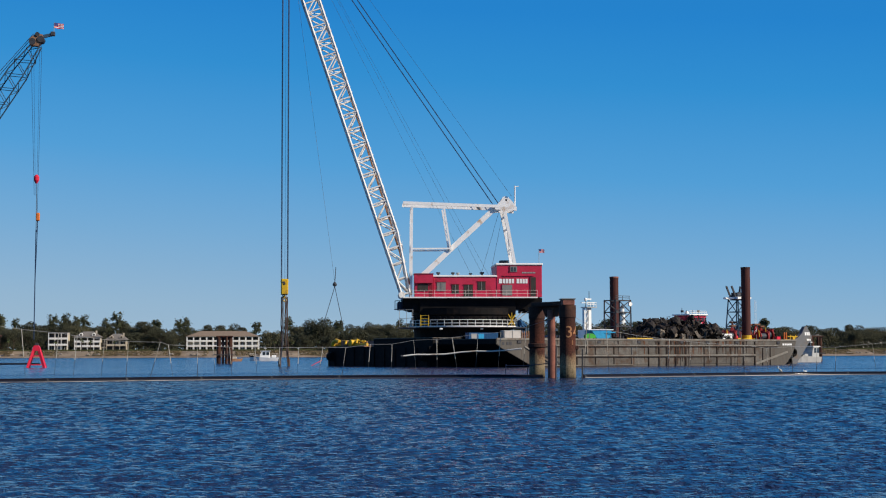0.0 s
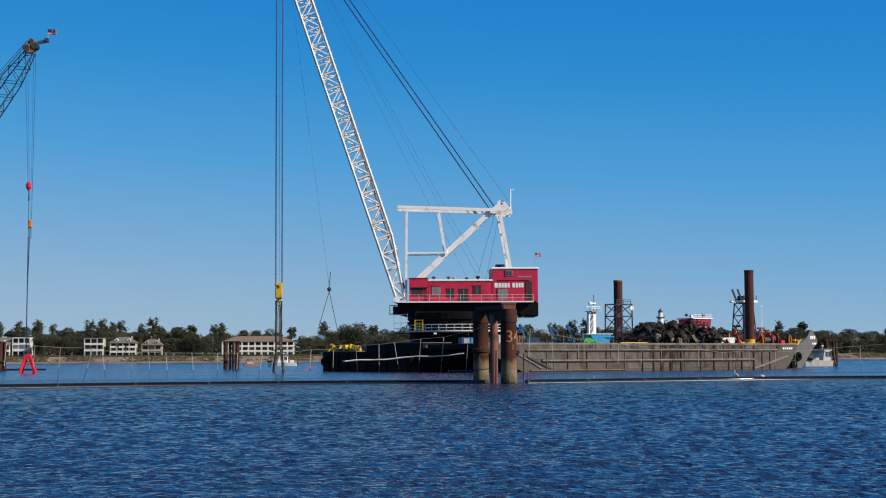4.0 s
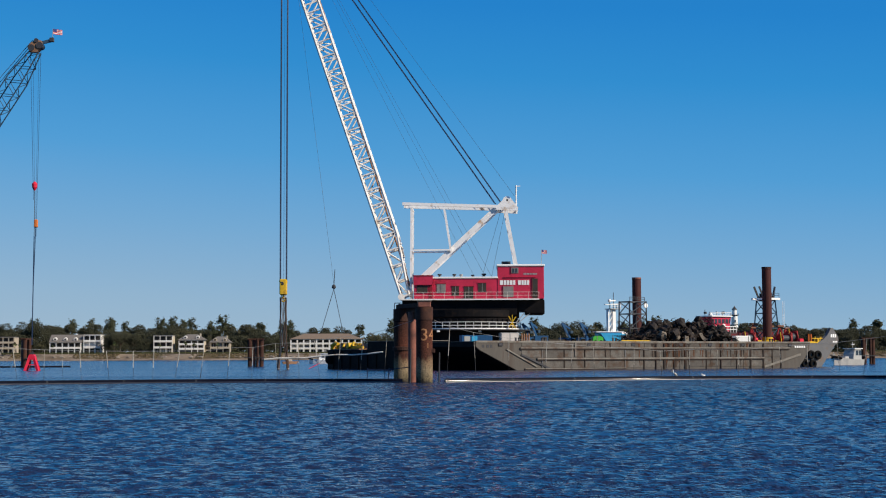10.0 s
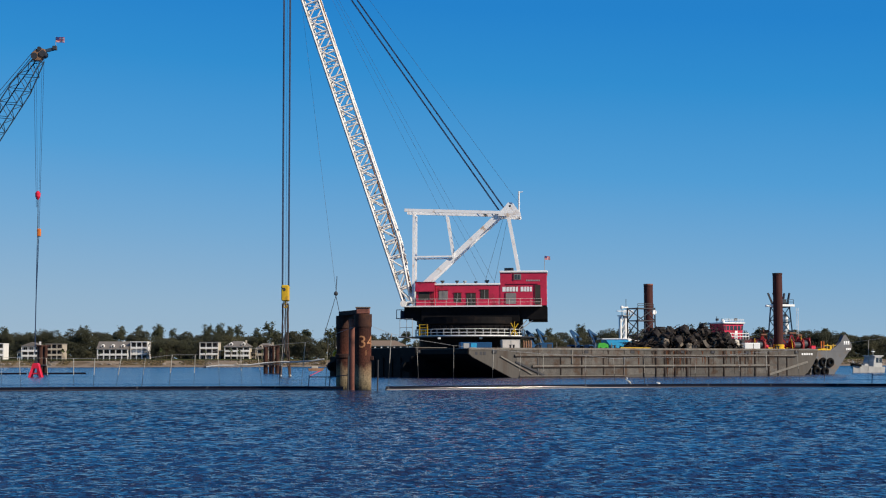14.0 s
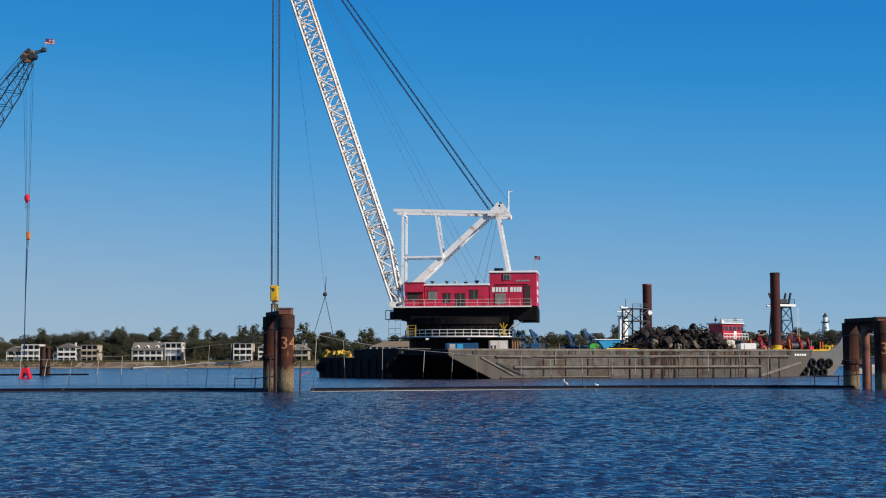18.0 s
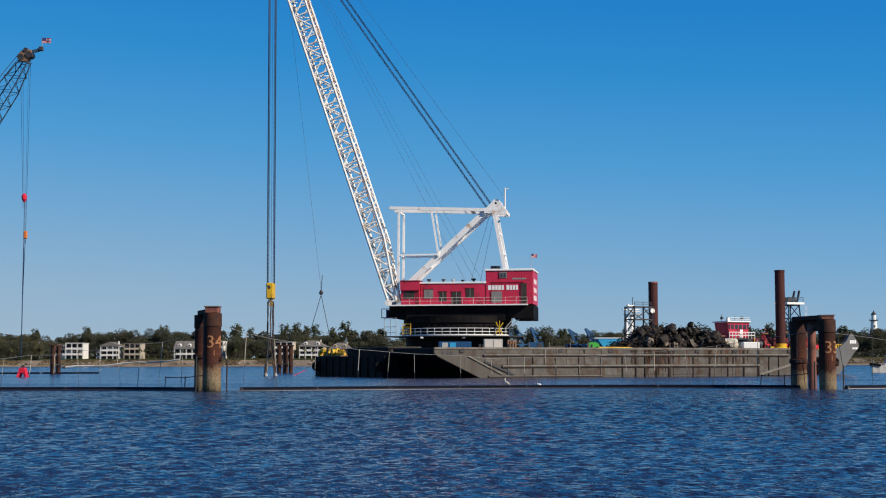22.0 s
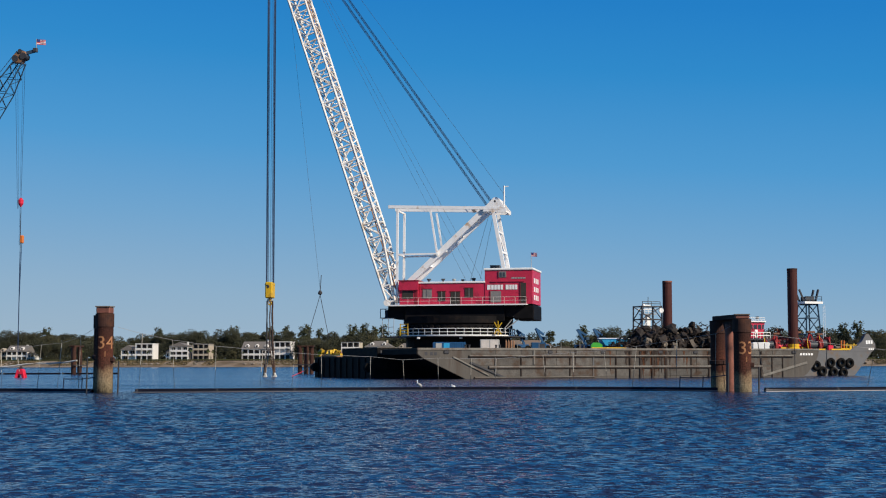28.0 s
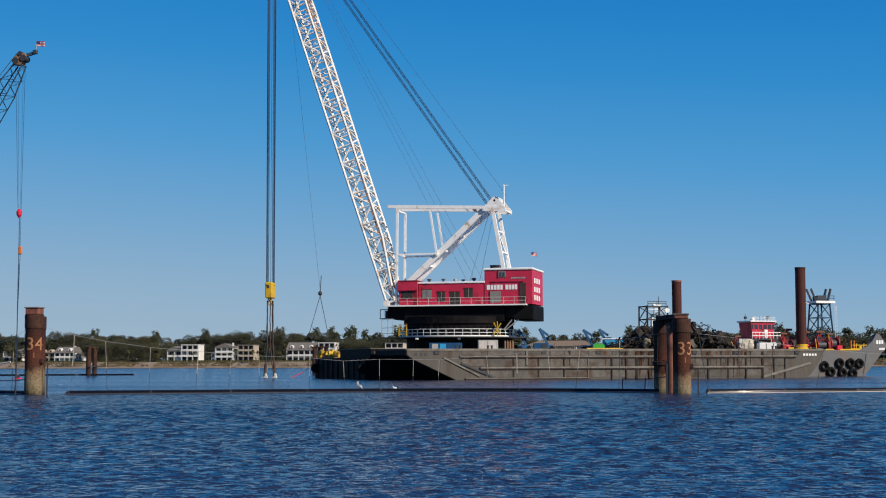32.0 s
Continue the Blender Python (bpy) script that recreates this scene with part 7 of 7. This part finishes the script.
def pelican():
    x = 9.3
    t = thing("pelican", pose(x, line_y(x), 0.24, 0, 0, 8) @ Matrix.Diagonal((0.5, 0.5, 0.5, 1)), "grey brown pelican perched on the floating boom", "bird")
    body = bmesh.new()
    r = bmesh.ops.create_icosphere(body, subdivisions=2, radius=0.3)
    for v in r["verts"]:
        v.co = Euler((0, radians(38), 0)).to_matrix() @ Vector((v.co.x * 1.45, v.co.y * 0.75, v.co.z * 0.78)) + Vector((0.08, 0, 0.42))
    part("body", body, M_BIRD, t, smooth=True)
    part("neck", polytube(B(), [(-0.2, 0, 0.6), (-0.34, 0, 0.82), (-0.26, 0, 1.0), (-0.3, 0, 1.1)], 0.07, 8), M_CLEAN, t, "pale neck")
    head = bmesh.new()
    bmesh.ops.create_icosphere(head, subdivisions=1, radius=0.11, matrix=Matrix.Translation((-0.32, 0, 1.13)))
    part("head", head, M_CLEAN, t)
    part("beak", tube(B(), (-0.36, 0, 1.1), (-0.62, 0, 0.86), 0.05, 6, 0.015), M_YEL, t)
    part("tail", beam(B(), (0.3, 0, 0.2), (0.52, 0, 0.02), 0.16, 0.05), M_BIRD, t)
    for y in (-0.08, 0.08):
        part("leg", tube(B(), (0.0, y, 0.0), (0.02, y, 0.2), 0.025, 5), M_STEEL, t)
    t = thing("gull", pose(12.0, line_y(12.0), 0.22) @ Matrix.Diagonal((0.8, 0.8, 0.8, 1)), "small pale gull sitting on the boom", "bird")
    g = bmesh.new()
    r = bmesh.ops.create_icosphere(g, subdivisions=2, radius=0.14)
    for v in r["verts"]:
        v.co = Vector((v.co.x * 1.5, v.co.y * 0.8, v.co.z * 0.8 + 0.12))
    part("body", g, M_CLEAN, t, smooth=True)
    h = bmesh.new()
    bmesh.ops.create_icosphere(h, subdivisions=1, radius=0.07, matrix=Matrix.Translation((-0.18, 0, 0.25)))
    part("head", h, M_CLEAN, t)


pelican()


# ======== second crane beyond the picture's edge ========
def far_crane():
    tip = Vector((-72.6, -6.9, 52.9))
    root = Vector((-104.6, -4.0, 3.0))
    d = (tip - root)
    L = d.length
    d.normalize()
    side = Vector((0.1, 1, 0)).normalized()
    up = d.cross(side) * -1
    t = thing("far_crane_boom", Matrix.Translation(root), "dark blue grey lattice crane boom with a sheaved tip", "crane boom")
    inv = Matrix.Translation(-root)

    def w(name, bm, mat, label=""):
        bm.transform(inv)
        return part(name, bm, mat, t, label)

    def cn(k, i):
        tp = min(1.0, (1 - k) * 9 + 0.35)
        return root + d * (k * L) + side * (1.3 * tp * (1 if i in (1, 2) else -1)) + up * (1.3 * tp * (1 if i in (2, 3) else -1))

    for i in range(4):
        w("chord", tube(B(), cn(0, i), cn(0.89, i), 0.11, 6), M_BLUESTEEL)
        w("chord", tube(B(), cn(0.89, i), cn(0.985, i), 0.11, 6), M_BLUESTEEL)
    N = 44
    for k in range(20, N):
        a, b = k / N * 0.985, (k + 1) / N * 0.985
        for i, j in ((0, 3), (1, 2), (0, 1), (3, 2)):
            w("lacing", tube(B(), cn(a, i if k % 2 else j), cn(b, j if k % 2 else i), 0.06, 5), M_BLUESTEEL)
    w("tip_plate", prism(B(), ((tip.x - 1.5, tip.z - 1.0), (tip.x - 0.3, tip.z - 1.1), (tip.x + 0.6, tip.z + 0.1), (tip.x + 0.4, tip.z + 0.8), (tip.x - 0.7, tip.z + 0.9), (tip.x - 1.6, tip.z + 0.1)), tip.y - 0.7, tip.y + 0.7), M_CHAIN)
    for x, z, r in ((-1.2, -0.4, 0.55), (0.15, 0.0, 0.55), (-0.4, 0.8, 0.35)):
        w("sheave", tube(B(), (tip.x + x, tip.y - 0.85, tip.z + z), (tip.x + x, tip.y + 0.85, tip.z + z), r, 16), M_STEEL)
    w("jib_arm", beam(B(), tip + Vector((0.2, 0, 0.5)), tip + Vector((2.1, 0, 1.0)), 0.35, 0.5), M_BLUESTEEL)
    w("jib_box", box(B(), tip.x + 1.6, tip.y - 0.3, tip.z + 0.7, tip.x + 2.3, tip.y + 0.3, tip.z + 1.4, 0.06), M_STEEL)
    for dy in (-0.5, 0.5):
        w("pendant", tube(B(), tip + Vector((-1.0, dy, 0.9)), root + Vector((0, dy * 4, 14)), 0.05, 5), M_ROPE)
    far_boom = t
    t = thing("far_crane_falls", pose(tip.x, tip.y, 0), "four thin hoist ropes hanging from the far boom tip", "wire ropes")
    for x, xb, z0, zt, r in ((-0.75, 0.12, 27.5, -1.2, 0.03), (-0.35, 0.3, 27.5, -0.8, 0.02), (0.95, 0.62, 21.5, 0.0, 0.03), (0.62, 0.5, 21.5, 0.0, 0.02)):
        part("rope", tube(B(), (xb, 0, z0), (x, 0, tip.z + zt), r, 5), M_PENDANT, t)
    # things lowered by the far crane
    b = thing("hook_blocks", pose(tip.x + 0.3, tip.y, 29.0), "red and orange hook blocks on a hoist rope", "hook block")
    part("red_block", lathe(B(), ((0.12, -0.6), (0.42, -0.1), (0.45, 0.45), (0.25, 0.75), (0.1, 0.85)), 12), M_HOTRED, b, "round red overhaul block")
    part("orange_block", box(B(), 0.0, -0.25, -6.6, 0.6, 0.25, -5.3, 0.12), M_ORANGE, b, "orange hook block")
    part("sling", tube(B(), (0.05, 0, -0.5), (0.05, 0, -8.0), 0.05, 6), M_ROPE, b)
    part("sling", tube(B(), (0.3, 0, -6.4), (0.05, 0, -16.0), 0.05, 6), M_PENDANT, b)
    part("sling", tube(B(), (0.05, 0, -8.0), (-0.02, 0, -25.5), 0.08, 6), M_PENDANT, b)
    f = thing("lifting_frame", pose(tip.x + 0.1, tip.y, 0.0), "bright red steel A-frame being lowered into the water", "lifting frame")
    for y in (-0.7, 0.7):
        for s in (-1, 1):
            part("leg", beam(B(), (s * 0.35, y * 0.5, 3.5), (s * 1.55, y, -0.3), 0.42, 0.4), M_HOTRED, f)
            part("foot_plate", box(B(), s * 1.62 - 0.42, y - 0.3, -0.42, s * 1.62 + 0.42, y + 0.3, -0.24, 0.03), M_HOTRED, f)
        part("foot_beam", beam(B(), (-1.7, y, -0.2), (1.7, y, -0.2), 0.22), M_HOTRED, f)
    part("head_plate", prism(B(), ((-0.62, 3.1), (0.62, 3.1), (0.5, 3.7), (0.3, 3.95), (-0.3, 3.95), (-0.5, 3.7)), -0.6, 0.6), M_HOTRED, f)
    part("inner_brace", beam(B(), (-0.55, -0.5, 2.3), (0.55, -0.5, 2.3), 0.18), M_HOTRED, f)
    part("tie", beam(B(), (-1.1, -0.65, 0.9), (1.1, -0.65, 0.9), 0.16), M_HOTRED, f)
    part("sling_eye", tube(B(), (0, -0.1, 4.1), (0, 0.1, 4.1), 0.28, 12), M_STEEL, f)
    fl, cloth = make_flag("boom_tip_flag", pose(tip.x + 2.1, tip.y, tip.z + 1.3), "small striped flag flying at the far boom tip", 1.6, 1.5, 0.85)
    # the crane that carries the boom
    c = thing("far_crane_house", pose(root.x - 2.0, root.y, 0), "dark blue grey crane house on a flat work barge", "crane")
    part("barge_hull", prism(B(), ((-14, 1.6), (-12, -0.8), (5.0, -0.8), (6.0, 1.6)), -6, 6), M_BLACK, c, "black work barge hull")
    part("turntable", lathe(B(), ((2.4, 1.6), (2.4, 2.1)), 24), M_STEEL, c)
    part("house", box(B(), -6.5, -2.2, 2.1, 1.2, 2.2, 5.2, 0.1), M_BLUESTEEL, c, "blue grey machinery house")
    part("boom_foot", box(B(), 1.1, -1.6, 2.0, 3.4, 1.6, 3.3, 0.08), M_STEEL, c)
    part("mast", beam(B(), (-1.5, 0, 5.1), (1.6, 0, 16.4), 0.5), M_BLUESTEEL, c)
    FAR_TIP = [far_boom, t, fl]
    return b, f, cloth, FAR_TIP


HOOKS, RED_FRAME, TIP_CLOTH, FAR_TIP_THINGS = far_crane()


# ======== boats ========
def workboat(m, label, s, paint=None, aft=0.0):
    t = thing("workboat", m @ Matrix.Diagonal((s, s, s, 1)), label, "boat")
    bm = bmesh.new()
    st = []
    for x, w, z in ((-4.2, 1.35, 1.0), (-1.5, 1.5, 1.0), (1.5, 1.35, 1.15), (3.2, 0.85, 1.4), (4.4, 0.06, 1.75)):
        st.append([bm.verts.new((x, -w, z)), bm.verts.new((x - 0.1, -w * 0.8, -0.3)), bm.verts.new((x - 0.1, w * 0.8, -0.3)), bm.verts.new((x, w, z))])
    for a, b in zip(st, st[1:]):
        for i in range(4):
            bm.faces.new((a[i], b[i], b[(i + 1) % 4], a[(i + 1) % 4]))
    bm.faces.new(st[0])
    bm.faces.new(st[-1][::-1])
    bmesh.ops.recalc_face_normals(bm, faces=bm.faces[:])
    part("hull", bm, paint or M_CLEAN, t)
    part("rub_rail", box(B(), -4.25, -1.52, 0.8, 2.4, -1.44, 0.95), M_STEEL, t)
    part("wheelhouse", prism(B(), ((-1.6 - aft, 1.0), (1.4 - aft, 1.0), (1.25 - aft, 2.0), (0.7 - aft, 2.9), (-1.4 - aft, 2.9)), -1.05, 1.05), paint or M_CLEAN, t)
    for x in (-1.0 - aft, 0.1 - aft):
        for y in (-1.1, 1.03):
            part("window", box(B(), x - 0.42, y, 1.75, x + 0.42, y + 0.07, 2.65), M_GLASS, t)
    part("roof", box(B(), -1.8 - aft, -1.2, 2.9, 1.2 - aft, 1.2, 3.02), M_CLEAN, t)
    part("mast", tube(B(), (-0.3 - aft, 0, 3.0), (-0.3 - aft, 0, 4.2), 0.06), M_LGREY, t)
    part("radar", box(B(), -0.7 - aft, -0.15, 3.7, 0.1 - aft, 0.15, 3.82), M_CLEAN, t)
    railing(t, [(1.6, -1.25, 1.15), (4.1, -0.2, 1.7)], 0.6, 0.9, M_LGREY, 0.03)
    part("engine", box(B(), -4.7, -0.4, 0.2, -4.2, 0.4, 1.4, 0.1), M_STEEL, t)
    part("bow_fender", polytube(B(), [(3.2, -0.95, 1.25), (4.1, -0.45, 1.45), (4.5, 0, 1.5), (4.1, 0.45, 1.45), (3.2, 0.95, 1.25)], 0.2, 8), M_RUBBER, t, "black rubber bow fender")
    railing(t, [(-4.0, -1.4, 1.0), (-1.8, -1.45, 1.0)], 0.7, 0.8, M_LGREY, 0.03)
    if not aft:
        part("engine_box", box(B(), -3.4, -0.7, 1.0, -2.2, 0.7, 1.7, 0.06), M_CLEAN, t)
    else:
        part("foredeck_locker", box(B(), 0.2, -0.7, 1.0, 1.6, 0.7, 1.55, 0.06), M_LGREY, t)
        part("towing_bitt", tube(B(), (2.6, 0, 1.1), (2.6, 0, 1.8), 0.14), M_STEEL, t)
    return t


workboat(pose(-33.2, 200, 0, 0, 0, 176), "small white workboat with a wheelhouse lying by the dolphin", 1.0)
t = thing("skiff", pose(-42.0, 178, 0, 0, 0, 10), "low tan work skiff with a pale box lying by the dolphin", "boat")
part("hull", prism(B(), ((-2.2, 0.7), (-1.9, -0.2), (1.7, -0.2), (2.4, 0.9), (1.9, 0.75)), -0.8, 0.8), M_CHAIN, t)
part("deck_box", box(B(), -1.2, -0.5, 0.7, 0.6, 0.5, 1.3, 0.08), M_POST, t)
workboat(pose(80.4, 58.4, 0, 0, 0, 223), "grey workboat with a pale roofed cabin and a black bow fender", 1.15, M_LGREY, aft=2.1)
t = thing("red_spar", pose(-27.3, -1.0, 0.1), "thin red spar slanting from the water to the barge", "spar")
part("spar", tube(B(), (-1.0, 0, 0.0), (0.7, 1.0, 0.85), 0.055, 6), M_HOTRED, t)
part("rope_tail", tube(B(), (0.7, 1.0, 0.85), (2.0, 2.6, 2.3), 0.04, 6), M_ROPE, t)


# ======== everything that moves ========
def motions():
    # the far crane sways and slews a little
    sway = ((0, -0.4), (3.5, -0.15), (9, 0.0), (13, 0.12), (19, 0.4), (21, 0.55), (23, 0.4), (25, 0.2), (27.5, -0.25), (29, -0.5), (32, -0.5))
    for ob in FAR_TIP_THINGS:
        x, y, z = ob.location
        ex, ez = (0.0, 0.0) if ob is FAR_TIP_THINGS[1] else (0.7, -0.3)
        walk(ob, [(s, pose(x + dx + ex, y, z + ez)) for s, dx in sway])
    # the big hoist takes in rope slowly
    for ob in (HOIST_BLOCK, CHAINS):
        x, y, z = ob.location
        walk(ob, [(s, pose(x, y, z + dz)) for s, dz in ((0, 0.0), (3, 0.18), (8, 0.32), (12, 0.48), (17, 0.6), (20, 0.7), (25, 0.87), (28, 0.94), (32, 1.04))])
    # the sheet of waves drifts along the barrier
    walk(water, [(0.0, pose(-3, 0, 0)), (16.0, pose(1.5, 0, 0)), (32.0, pose(6, 0, 0))])
    hy = HOOKS.location.y
    walk(HOOKS, [(a, pose(x, hy, z)) for a, x, z in ((0, -72.55, 29.95), (3, -72.58, 29.8), (6, -72.6, 29.75), (8, -72.5, 29.65), (12, -72.15, 29.5), (14, -72.12, 29.3), (17, -72.0, 29.1), (20, -71.95, 28.98), (22, -71.8, 28.97), (25, -71.92, 28.95), (28, -72.3, 28.4), (30, -72.62, 27.75), (32, -72.75, 26.85))])
    fy = RED_FRAME.location.y
    walk(RED_FRAME, [(a, pose(x, fy, top - 3.95)) for a, x, top in ((0, -72.1, 3.5), (5, -72.3, 2.95), (8, -72.35, 2.65), (12, -72.05, 2.5), (17, -71.75, 1.85), (22, -71.5, 1.5), (27.5, -71.65, 1.45), (30, -72.2, 0.9), (32, -72.4, 0.2))])
    for cloth, ph in ((HOUSE_CLOTH, 0.0), (TIP_CLOTH, 1.0)):
        walk(cloth, [(0.5 * k, pose(0, 0, 0, 0, 0, 16 * math.sin(k * 1.9 + ph) + 7 * math.sin(k * 0.7))) for k in range(65)])


motions()
